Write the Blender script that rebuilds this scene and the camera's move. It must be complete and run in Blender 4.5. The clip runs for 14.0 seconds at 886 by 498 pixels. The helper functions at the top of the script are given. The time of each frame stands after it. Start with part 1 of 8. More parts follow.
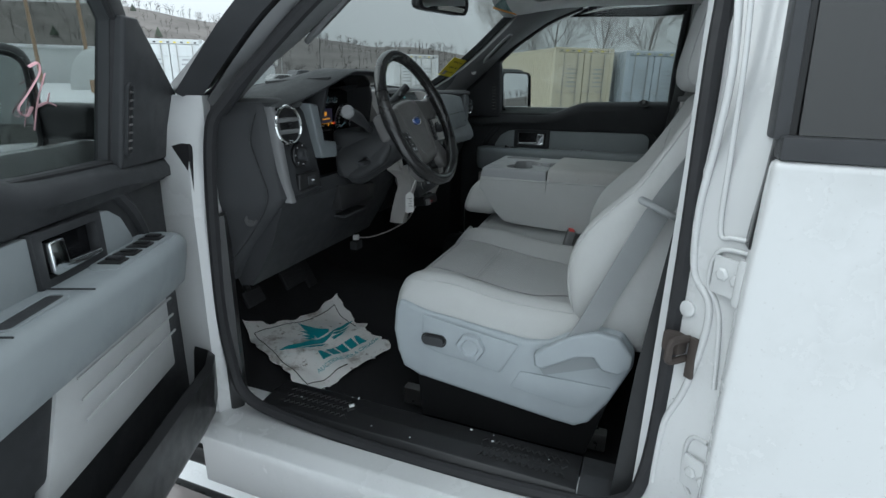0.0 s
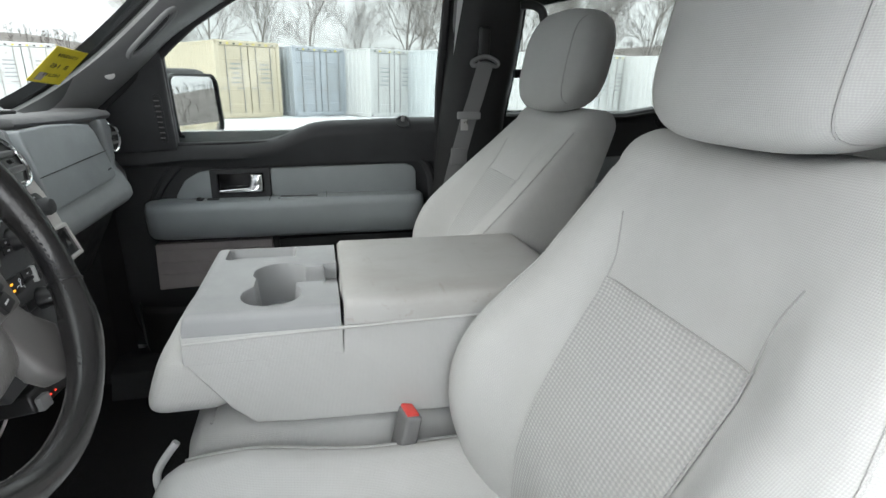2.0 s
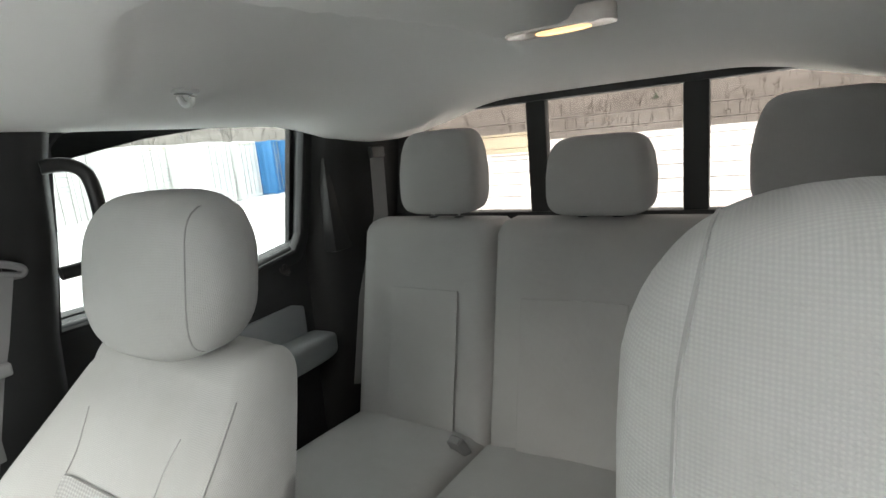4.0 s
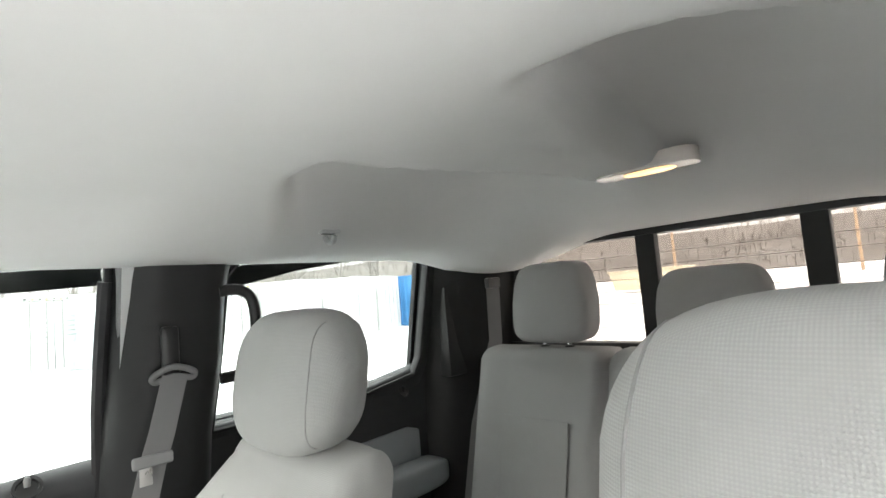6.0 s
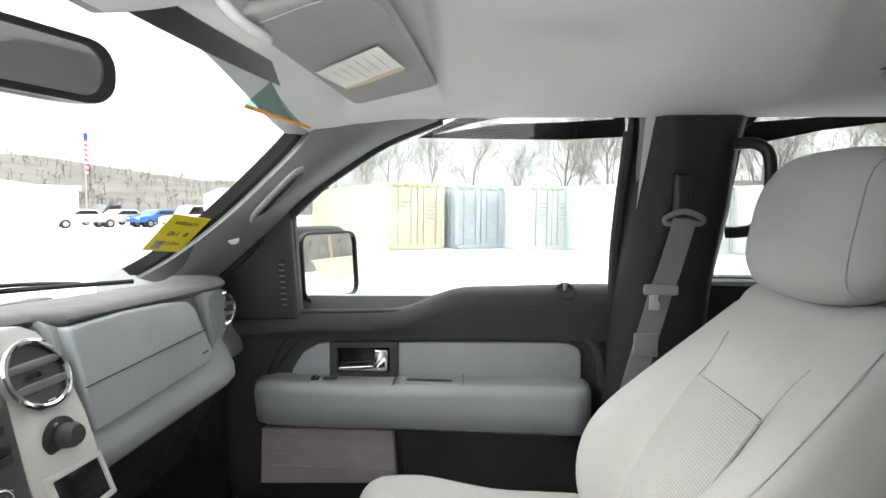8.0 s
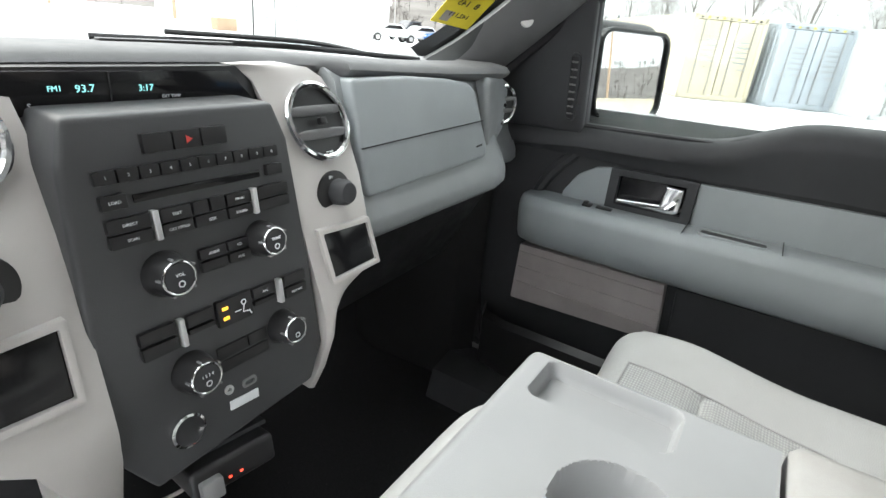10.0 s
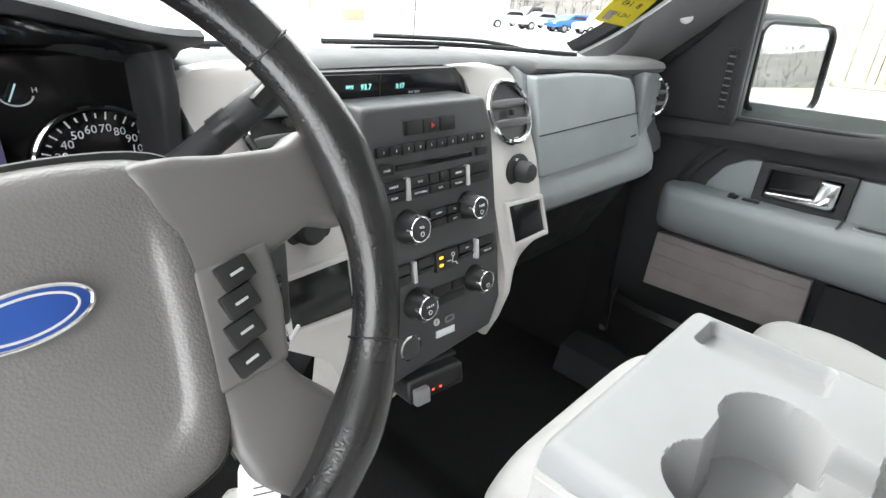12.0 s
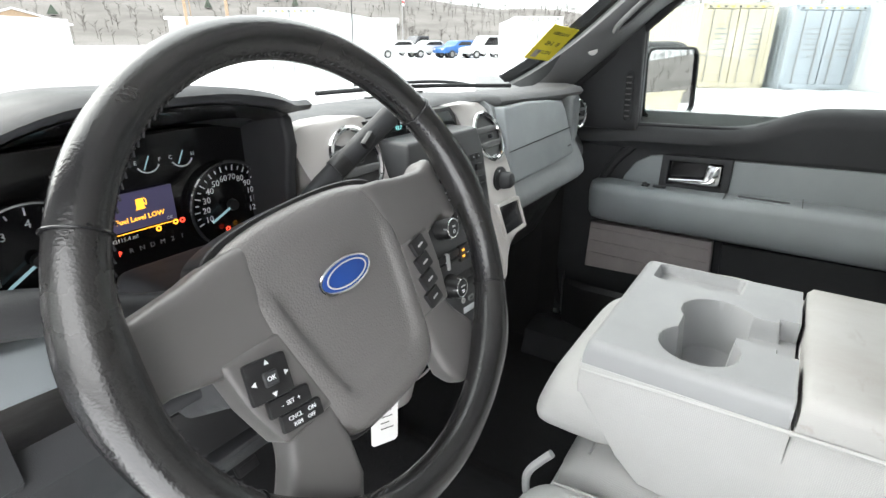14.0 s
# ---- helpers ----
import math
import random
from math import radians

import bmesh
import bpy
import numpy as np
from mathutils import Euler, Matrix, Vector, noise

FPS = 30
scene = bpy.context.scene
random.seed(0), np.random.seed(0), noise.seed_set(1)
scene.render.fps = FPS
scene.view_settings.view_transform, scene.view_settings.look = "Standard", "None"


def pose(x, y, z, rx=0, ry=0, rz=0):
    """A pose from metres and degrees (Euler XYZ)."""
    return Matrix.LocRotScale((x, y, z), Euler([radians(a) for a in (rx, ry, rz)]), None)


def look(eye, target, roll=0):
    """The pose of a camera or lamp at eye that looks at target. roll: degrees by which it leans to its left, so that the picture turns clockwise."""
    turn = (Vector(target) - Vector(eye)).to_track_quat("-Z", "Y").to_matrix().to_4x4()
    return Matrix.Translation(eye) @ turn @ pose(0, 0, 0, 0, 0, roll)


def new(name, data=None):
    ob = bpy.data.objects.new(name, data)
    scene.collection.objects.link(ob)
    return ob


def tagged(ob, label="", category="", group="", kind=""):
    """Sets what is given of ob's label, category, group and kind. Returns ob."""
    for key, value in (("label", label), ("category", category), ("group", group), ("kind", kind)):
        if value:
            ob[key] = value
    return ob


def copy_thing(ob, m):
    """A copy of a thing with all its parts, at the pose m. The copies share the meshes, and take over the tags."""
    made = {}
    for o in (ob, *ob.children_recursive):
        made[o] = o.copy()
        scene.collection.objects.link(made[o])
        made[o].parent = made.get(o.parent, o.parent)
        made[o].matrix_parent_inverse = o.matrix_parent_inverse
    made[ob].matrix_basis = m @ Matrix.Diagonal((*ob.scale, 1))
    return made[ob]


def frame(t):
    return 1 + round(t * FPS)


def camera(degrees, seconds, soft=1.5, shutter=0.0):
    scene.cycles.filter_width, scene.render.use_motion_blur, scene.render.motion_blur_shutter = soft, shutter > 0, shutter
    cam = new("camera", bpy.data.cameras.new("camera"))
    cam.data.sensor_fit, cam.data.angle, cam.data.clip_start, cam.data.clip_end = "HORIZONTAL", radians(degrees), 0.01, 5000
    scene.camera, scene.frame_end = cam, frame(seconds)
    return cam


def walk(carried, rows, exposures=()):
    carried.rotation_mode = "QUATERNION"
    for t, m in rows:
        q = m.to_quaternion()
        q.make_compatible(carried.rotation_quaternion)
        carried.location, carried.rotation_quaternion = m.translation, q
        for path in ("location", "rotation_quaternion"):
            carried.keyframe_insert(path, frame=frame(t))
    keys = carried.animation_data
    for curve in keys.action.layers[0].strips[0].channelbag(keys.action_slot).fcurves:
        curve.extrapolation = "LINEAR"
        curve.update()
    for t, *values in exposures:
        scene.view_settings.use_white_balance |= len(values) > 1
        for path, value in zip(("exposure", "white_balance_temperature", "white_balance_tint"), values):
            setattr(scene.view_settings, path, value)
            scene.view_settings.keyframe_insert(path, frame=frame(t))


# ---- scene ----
cam = camera(80.6, 14.0)
PATH = [
    (0, (-1.781, -0.601, 1.519), (-0.003, 0.071, 0.895), 1.3),
    (0.5, (-1.494, -0.517, 1.527), (0.317, 0.016, 0.865), 1.7),
    (1, (-1.268, -0.395, 1.527), (0.591, -0.085, 0.86), 1.7),
    (1.5, (-1.06, -0.32, 1.535), (0.831, -0.331, 0.883), 1.7),
    (2, (-0.838, -0.305, 1.553), (1.013, -0.745, 0.937), 1.3),
    (2.5, (-0.616, -0.305, 1.586), (1.056, -1.227, 0.991), 0.4),
    (3, (-0.401, -0.366, 1.652), (0.961, -1.714, 1.08), -0.7),
    (3.2, (-0.334, -0.407, 1.679), (0.874, -1.898, 1.114), -1.1),
    (5.3, (-0.353, -0.495, 1.762), (0.635, -2.229, 1.637), -5.0),
    (5.5, (-0.384, -0.469, 1.747), (0.719, -2.137, 1.71), -5.1),
    (6, (-0.437, -0.44, 1.726), (0.982, -1.84, 1.882), -4.9),
    (6.5, (-0.447, -0.425, 1.693), (1.263, -1.436, 1.923), -4.1),
    (7, (-0.463, -0.382, 1.673), (1.441, -0.965, 1.865), -2.6),
    (7.5, (-0.469, -0.366, 1.656), (1.518, -0.578, 1.717), -1.1),
    (8, (-0.435, -0.349, 1.617), (1.555, -0.218, 1.471), 0.5),
    (8.5, (-0.344, -0.339, 1.585), (1.585, 0.051, 1.229), 2.4),
    (9, (-0.285, -0.311, 1.555), (1.539, 0.309, 1.018), 3.7),
    (9.2, (-0.27, -0.296, 1.545), (1.505, 0.401, 0.944), 4.2),
    (11.3, (-0.28, -0.231, 1.51), (1.063, 0.946, 0.609), 5.3),
    (11.5, (-0.303, -0.234, 1.515), (1.021, 0.964, 0.614), 4.9),
    (12, (-0.427, -0.256, 1.538), (0.891, 0.988, 0.692), 4.2),
    (12.5, (-0.54, -0.278, 1.56), (0.77, 0.993, 0.741), 3.1),
    (13, (-0.618, -0.269, 1.574), (0.703, 1.005, 0.78), 1.8),
    (13.5, (-0.647, -0.267, 1.576), (0.756, 0.93, 0.802), 1.0),
    (14, (-0.681, -0.266, 1.572), (0.864, 0.762, 0.828), 0.2),
]
# the picture brightens and warms as the camera enters the cab
EXPOSURES = [(0.0, 0.50, 5850, 3), (0.6, 0.95, 6000, 5), (1.0, 1.4, 6150, 6), (1.5, 1.93, 6350, 8), (2.0, 2.15, 6400, 9), (3.0, 2.55, 6600, 9), (5.3, 3.5, 6750, 10), (6.5, 3.15, 6750, 10), (7.5, 2.85, 6750, 10), (9.0, 2.7, 6500, 10), (11.5, 3.2, 6500, 10), (14.0, 2.75, 6500, 10)]
walk(cam, [(t, look(eye, target, roll)) for t, eye, target, roll in PATH], EXPOSURES)


# ---- world and light ----
world = bpy.data.worlds.new("winter_sky")
scene.world = world
world.use_nodes = True
wn, wl = world.node_tree.nodes, world.node_tree.links
wn.clear()
w_sky = wn.new("ShaderNodeTexSky")
w_sky.sky_type, w_sky.sun_disc = "NISHITA", False
w_sky.sun_elevation, w_sky.sun_rotation = radians(38), radians(346)
w_sky.air_density, w_sky.dust_density, w_sky.ozone_density = 1.5, 6.0, 1.0
w_hsv = wn.new("ShaderNodeHueSaturation")
w_hsv.inputs["Saturation"].default_value = 0.12
# an overcast dome, over twice as bright overhead as at the horizon
w_geo = wn.new("ShaderNodeTexCoord")
w_sep = wn.new("ShaderNodeSeparateXYZ")
w_dome = wn.new("ShaderNodeMapRange")
w_dome.inputs["To Min"].default_value, w_dome.inputs["To Max"].default_value = 1.0, 2.6
w_cloud = wn.new("ShaderNodeMix")
w_cloud.data_type, w_cloud.blend_type = "RGBA", "MULTIPLY"
w_cloud.inputs["Factor"].default_value = 1.0
w_cloud.inputs["A"].default_value = (6.2, 6.28, 6.3, 1)
w_mix = wn.new("ShaderNodeMix")
w_mix.data_type = "RGBA"
w_mix.inputs["Factor"].default_value = 0.9
wl.new(w_geo.outputs["Generated"], w_sep.inputs[0])
wl.new(w_sep.outputs["Z"], w_dome.inputs["Value"])
wl.new(w_dome.outputs[0], w_cloud.inputs["B"])
wl.new(w_cloud.outputs["Result"], w_mix.inputs["B"])
w_bg = wn.new("ShaderNodeBackground")
w_bg.inputs["Strength"].default_value = 0.1
w_out = wn.new("ShaderNodeOutputWorld")
wl.new(w_sky.outputs[0], w_hsv.inputs["Color"])
wl.new(w_hsv.outputs[0], w_mix.inputs["A"])
wl.new(w_mix.outputs["Result"], w_bg.inputs["Color"])
wl.new(w_bg.outputs[0], w_out.inputs["Surface"])

sun_data = bpy.data.lights.new("sun", "SUN")
sun_data.energy, sun_data.angle, sun_data.color = 0.7, radians(50), (1.0, 0.96, 0.9)
sun = new("sun", sun_data)
sun.matrix_world = look((-2.5, 10, 8), (0, 0, 0))


# ---- materials ----
class Graph:
    """A short way to write node trees."""

    def __init__(self, name):
        self.mat = bpy.data.materials.new(name)
        self.mat.use_nodes = True
        self.n, self.l = self.mat.node_tree.nodes, self.mat.node_tree.links
        self.bsdf = self.n["Principled BSDF"]
        self.co = self.n.new("ShaderNodeTexCoord").outputs["Object"]

    def put(self, value, socket):
        if hasattr(value, "is_output"):
            self.l.new(value, socket)
        else:
            socket.default_value = value

    def math(self, op, a, b=0.0, c=0.0):
        m = self.n.new("ShaderNodeMath")
        m.operation = op
        for k, v in enumerate((a, b, c)):
            self.put(v, m.inputs[k])
        return m.outputs[0]

    def noise(self, scale, detail=4.0, rough=0.55, co=None, stretch=None):
        t = self.n.new("ShaderNodeTexNoise")
        t.inputs["Scale"].default_value, t.inputs["Detail"].default_value = scale, detail
        t.inputs["Roughness"].default_value = rough
        src = co or self.co
        if stretch:
            mp = self.n.new("ShaderNodeMapping")
            mp.inputs["Scale"].default_value = stretch
            self.l.new(src, mp.inputs["Vector"])
            src = mp.outputs[0]
        self.l.new(src, t.inputs["Vector"])
        return t.outputs["Fac"]

    def cells(self, scale, feature="F1"):
        t = self.n.new("ShaderNodeTexVoronoi")
        t.feature = feature
        t.inputs["Scale"].default_value = scale
        self.l.new(self.co, t.inputs["Vector"])
        return t.outputs["Distance"]

    def ramp(self, fac, lo, hi, a, b):
        r = self.n.new("ShaderNodeMapRange")
        r.inputs["From Min"].default_value, r.inputs["From Max"].default_value = lo, hi
        r.inputs["To Min"].default_value, r.inputs["To Max"].default_value = a, b
        self.l.new(fac, r.inputs["Value"])
        return r.outputs[0]

    def mix(self, fac, a, b):
        m = self.n.new("ShaderNodeMix")
        m.data_type = "RGBA"
        self.put(fac, m.inputs["Factor"])
        self.put(a if hasattr(a, "is_output") else (*a, 1), m.inputs["A"])
        self.put(b if hasattr(b, "is_output") else (*b, 1), m.inputs["B"])
        return m.outputs["Result"]

    def bump(self, height, strength=0.3, dist=0.001, normal=None):
        b = self.n.new("ShaderNodeBump")
        b.inputs["Strength"].default_value, b.inputs["Distance"].default_value = strength, dist
        self.l.new(height, b.inputs["Height"])
        if normal:
            self.l.new(normal, b.inputs["Normal"])
        return b.outputs[0]

    def done(self, color=None, rough=None, metal=None, normal=None, spec=None, coat=None):
        for key, v in (("Base Color", color), ("Roughness", rough), ("Metallic", metal), ("Normal", normal), ("Specular IOR Level", spec), ("Coat Weight", coat)):
            if v is not None:
                if key == "Base Color" and not hasattr(v, "is_output"):
                    v = (*v, 1)
                self.put(v, self.bsdf.inputs[key])
        return self.mat


def tint(c, k):
    return tuple(min(1.0, v * k) for v in c)


def plastic(name, color, rough=0.5, grain=900, depth=0.25, vary=0.12, spec=0.4):
    g = Graph(name)
    fine, wide = g.cells(grain), g.noise(9, 5)
    col = g.mix(g.ramp(wide, 0.3, 0.7, 0, 1), tint(color, 1 - vary), tint(color, 1 + vary))
    r = g.ramp(g.noise(30, 4), 0.3, 0.7, rough - 0.07, rough + 0.07)
    return g.done(col, r, 0.0, g.bump(fine, depth, 0.0004), spec)


def fabric(name, color, pitch, depth, dark=0.72, wide=1.0):
    """A knitted cloth: rows of small raised dots laid on each side of a form, with soft soiling."""
    g = Graph(name)
    sx, sn = g.n.new("ShaderNodeSeparateXYZ"), g.n.new("ShaderNodeSeparateXYZ")
    g.l.new(g.co, sx.inputs[0])
    g.l.new(g.n.new("ShaderNodeTexCoord").outputs["Normal"], sn.inputs[0])
    k = math.pi / pitch
    a = [g.math("MULTIPLY", o, k) for o in sx.outputs]

    def dots(p, q):
        p = g.math("MULTIPLY", p, 1 / wide)
        return g.math("MULTIPLY", g.math("SINE", g.math("ADD", p, q)), g.math("SINE", g.math("SUBTRACT", p, q)))

    w = [g.math("POWER", g.math("ABSOLUTE", o), 6.0) for o in sn.outputs]
    pats = (dots(a[1], a[2]), dots(a[0], a[2]), dots(a[0], a[1]))
    total = g.math("ADD", g.math("ADD", w[0], w[1]), w[2])
    both_ = g.math("MULTIPLY_ADD", w[2], pats[2], g.math("MULTIPLY_ADD", w[1], pats[1], g.math("MULTIPLY", w[0], pats[0])))
    h = g.ramp(g.math("DIVIDE", both_, total), -0.5, 0.8, 0, 1)
    soil = g.ramp(g.noise(5, 7, 0.65), 0.42, 0.72, 0, 1)
    base = g.mix(soil, color, tint((color[0], color[1] * 0.985, color[2] * 0.955), 0.84))
    col = g.mix(h, tint(color, dark), base)
    n = g.bump(g.noise(900, 2), 0.15, 0.0006, g.bump(g.noise(9, 3, 0.5), 0.5, 0.012))
    return g.done(col, 0.92, 0.0, g.bump(h, depth, 0.0012, n), 0.15)


M = {}
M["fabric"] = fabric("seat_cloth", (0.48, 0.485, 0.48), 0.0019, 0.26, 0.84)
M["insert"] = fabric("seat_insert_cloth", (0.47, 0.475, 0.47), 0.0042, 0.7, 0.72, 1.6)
# near copy of seat_cloth, a quarter darker, for the rear bench
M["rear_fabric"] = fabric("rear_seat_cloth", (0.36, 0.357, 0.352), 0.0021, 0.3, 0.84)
M["groove"] = plastic("deep_seam", (0.13, 0.13, 0.128), 0.9)
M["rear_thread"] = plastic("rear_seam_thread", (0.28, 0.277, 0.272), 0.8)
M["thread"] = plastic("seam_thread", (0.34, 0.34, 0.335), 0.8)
M["grey"] = plastic("blue_grey_plastic", (0.245, 0.266, 0.276), 0.45, 900, 0.25, 0.06)
M["light"] = plastic("pale_grey_plastic", (0.47, 0.475, 0.475), 0.45, 1100, 0.2, 0.06)
M["tray"] = plastic("tray_plastic", (0.27, 0.277, 0.282), 0.38, 1100, 0.2, 0.05)
M["shield"] = plastic("seat_shield_plastic", (0.31, 0.34, 0.36), 0.42, 1000, 0.15, 0.05)
M["dark"] = plastic("charcoal_plastic", (0.039, 0.0402, 0.043), 0.50, 1000, 0.3, 0.10, 0.25)
M["trim"] = plastic("dark_trim_plastic", (0.017, 0.0175, 0.0185), 0.5, 900, 0.3, 0.08, 0.3)
M["pillar"] = plastic("pillar_plastic", (0.20, 0.201, 0.205), 0.55, 900, 0.3, 0.08)
M["apillar"] = plastic("a_pillar_plastic", (0.15, 0.152, 0.155), 0.55, 900, 0.3, 0.06)
M["door_edge"] = plastic("satin_grey_door_edge", (0.16, 0.163, 0.168), 0.35, 900, 0.15, 0.05)
M["hub"] = plastic("wheel_hub_plastic", (0.128, 0.123, 0.121), 0.36, 560, 0.6, 0.06, 0.6)
M["spoke"] = plastic("smooth_spoke_plastic", (0.108, 0.104, 0.102), 0.40, 1400, 0.12, 0.02, 0.6)
M["black"] = plastic("black_plastic", (0.017, 0.017, 0.018), 0.35, 900, 0.1)
M["gloss"] = plastic("gloss_black_plastic", (0.008, 0.008, 0.009), 0.12, 600, 0.02)
M["rubber"] = plastic("black_rubber", (0.018, 0.018, 0.02), 0.7, 500, 0.3)
M["silver"] = plastic("satin_silver_paint", (0.44, 0.424, 0.408), 0.38, 1500, 0.08, 0.03, 0.6)
M["plate"] = plastic("brown_grey_kick_plastic", (0.33, 0.30, 0.295), 0.6, 700, 0.3)
M["visor"] = plastic("visor_vinyl", (0.66, 0.657, 0.65), 0.75, 700, 0.3, 0.05)
M["orange_tint"] = plastic("pale_orange_print", (0.70, 0.56, 0.40), 0.6, 300, 0.05)
M["print_grey"] = plastic("faint_grey_print", (0.74, 0.725, 0.68), 0.6)
M["paper_label"] = plastic("white_label_paper", (0.84, 0.82, 0.76), 0.6, 400, 0.05)
M["yellow"] = plastic("yellow_sticker_paper", (0.72, 0.60, 0.04), 0.5, 300, 0.05)
M["ink"] = plastic("black_ink", (0.03, 0.03, 0.03), 0.6)
M["white_ink"] = plastic("white_print", (0.72, 0.74, 0.76), 0.5)
M["teal"] = plastic("teal_print", (0.02, 0.30, 0.34), 0.6, 200, 0.1)
M["pink"] = plastic("pink_marker", (0.80, 0.45, 0.50), 0.6)
M["blue"] = plastic("blue_enamel", (0.02, 0.06, 0.25), 0.2, 900, 0.02)
M["orange"] = plastic("orange_print", (0.75, 0.30, 0.05), 0.6)
M["red"] = plastic("red_plastic", (0.62, 0.07, 0.06), 0.4)
M["marking"] = plastic("faded_marking", (0.33, 0.34, 0.35), 0.7, 100, 0.1)
# paler webbing for the driver's belt and guide; the passenger's belt uses strap
M["belt"] = plastic("pale_belt_webbing", (0.27, 0.28, 0.285), 0.75, 500, 0.4, 0.06)
M["face"] = plastic("stack_face_plastic", (0.056, 0.0575, 0.060), 0.42, 1000, 0.3, 0.06)
M["column"] = plastic("column_plastic", (0.038, 0.039, 0.041), 0.5, 1000, 0.3, 0.08)
M["accent"] = plastic("blue_grey_accent", (0.17, 0.187, 0.197), 0.45, 900, 0.2, 0.05)
M["dash_top"] = plastic("soft_dash_top", (0.098, 0.100, 0.103), 0.65, 800, 0.5, 0.08, 0.3)
M["dash_face"] = plastic("mid_grey_dash_plastic", (0.215, 0.228, 0.236), 0.5, 1000, 0.3, 0.05)
M["strap"] = plastic("belt_webbing", (0.16, 0.16, 0.162), 0.7, 500, 0.4, 0.06)
M["tag"] = plastic("white_key_tag", (0.82, 0.82, 0.80), 0.4, 300, 0.03)


def metal(name, color, rough):
    g = Graph(name)
    return g.done(color, g.ramp(g.noise(40, 4), 0.3, 0.7, rough * 0.7, rough * 1.3), 1.0)


M["chrome"] = metal("chrome", (0.85, 0.86, 0.87), 0.08)
M["steel"] = metal("worn_steel", (0.45, 0.44, 0.43), 0.35)
M["rust"] = plastic("rusty_latch", (0.05, 0.04, 0.035), 0.7, 200, 0.4, 0.4)
M["mirror"] = Graph("mirror_glass").done((0.9, 0.91, 0.92), 0.01, 1.0)


def headliner_cloth():
    g = Graph("headliner_cloth")
    col = g.mix(g.ramp(g.noise(3, 5), 0.3, 0.7, 0, 1), (0.63, 0.627, 0.62), (0.68, 0.677, 0.67))
    return g.done(col, 0.95, 0.0, g.bump(g.noise(1200, 2), 0.25, 0.0006), 0.1)


def leather():
    g = Graph("wheel_leather")
    cells, worn = g.cells(620), g.noise(14, 5)
    col = g.mix(g.ramp(worn, 0.35, 0.75, 0, 1), (0.011, 0.011, 0.012), (0.024, 0.023, 0.022))
    r = g.ramp(worn, 0.3, 0.75, 0.19, 0.30)
    n = g.bump(g.noise(70, 3), 0.12, 0.0015)
    return g.done(col, r, 0.0, g.bump(cells, 0.30, 0.0005, n), 0.5, 0.25)


def white_paint():
    g = Graph("white_body_paint")
    dirt = g.ramp(g.noise(5, 8, 0.65), 0.5, 0.8, 0, 1)
    specks = g.ramp(g.noise(160, 2), 0.68, 0.75, 0, 1)
    col = g.mix(dirt, (0.53, 0.535, 0.537), (0.46, 0.465, 0.463))
    col = g.mix(g.math("MULTIPLY", specks, 0.25), col, (0.30, 0.28, 0.26))
    return g.done(col, g.ramp(dirt, 0, 1, 0.22, 0.45), 0.0, g.bump(g.noise(60, 3), 0.04, 0.001), 0.5, 0.6)


def carpet():
    g = Graph("black_carpet")
    fuzz, grit = g.noise(700, 3), g.ramp(g.noise(240, 2), 0.72, 0.78, 0, 1)
    col = g.mix(g.ramp(fuzz, 0.3, 0.7, 0, 1), (0.011, 0.011, 0.012), (0.036, 0.036, 0.038))
    col = g.mix(g.math("MULTIPLY", grit, 0.3), col, (0.35, 0.33, 0.30))
    return g.done(col, 0.95, 0.0, g.bump(fuzz, 0.7, 0.003), 0.1)


def soiled_paper():
    g = Graph("soiled_paper_mat")
    mud = g.ramp(g.noise(9, 9, 0.7), 0.54, 0.66, 0, 1)
    spots = g.ramp(g.noise(45, 5), 0.62, 0.7, 0, 1)
    col = g.mix(g.math("MULTIPLY", mud, 0.75), (0.85, 0.84, 0.82), (0.24, 0.19, 0.15))
    col = g.mix(g.math("MULTIPLY", spots, 0.7), col, (0.20, 0.15, 0.12))
    return g.done(col, 0.75, 0.0, g.bump(g.noise(16, 4), 0.5, 0.006))


def snow():
    g = Graph("trodden_snow")
    w, f1 = g.noise(0.22, 8, 0.62), g.noise(3.0, 8, 0.6)
    tracks = g.ramp(g.noise(0.5, 6, 0.6, stretch=(0.25, 1.6, 1)), 0.56, 0.68, 0, 1)
    mud = g.math("MULTIPLY", g.ramp(w, 0.5, 0.66, 0, 1), g.ramp(f1, 0.42, 0.6, 0, 1))
    col = g.mix(g.math("MULTIPLY", mud, 0.6), (0.76, 0.77, 0.785), (0.34, 0.315, 0.29))
    col = g.mix(g.math("MULTIPLY", tracks, g.ramp(f1, 0.4, 0.62, 0, 0.7)), col, (0.27, 0.255, 0.24))
    return g.done(col, 0.7, 0.0, g.bump(f1, 0.5, 0.06), 0.3)


def container_paint(name, color):
    g = Graph(name)
    streak = g.ramp(g.noise(1.0, 8, 0.65, stretch=(3, 3, 0.5)), 0.5, 0.75, 0, 1)
    rust = g.ramp(g.noise(2.4, 9, 0.7), 0.62, 0.7, 0, 1)
    col = g.mix(g.math("MULTIPLY", streak, 0.4), color, tint(color, 0.7))
    col = g.mix(g.math("MULTIPLY", rust, 0.5), col, (0.22, 0.13, 0.08))
    return g.done(col, 0.55, 0.0, g.bump(g.noise(30, 4), 0.1, 0.004))


def rough_matter(name, a, b, scale=4.0, rough=0.9, depth=0.3):
    g = Graph(name)
    return g.done(g.mix(g.ramp(g.noise(scale, 7, 0.65), 0.35, 0.65, 0, 1), a, b), rough, 0.0, g.bump(g.noise(scale * 6, 4), depth, 0.02))


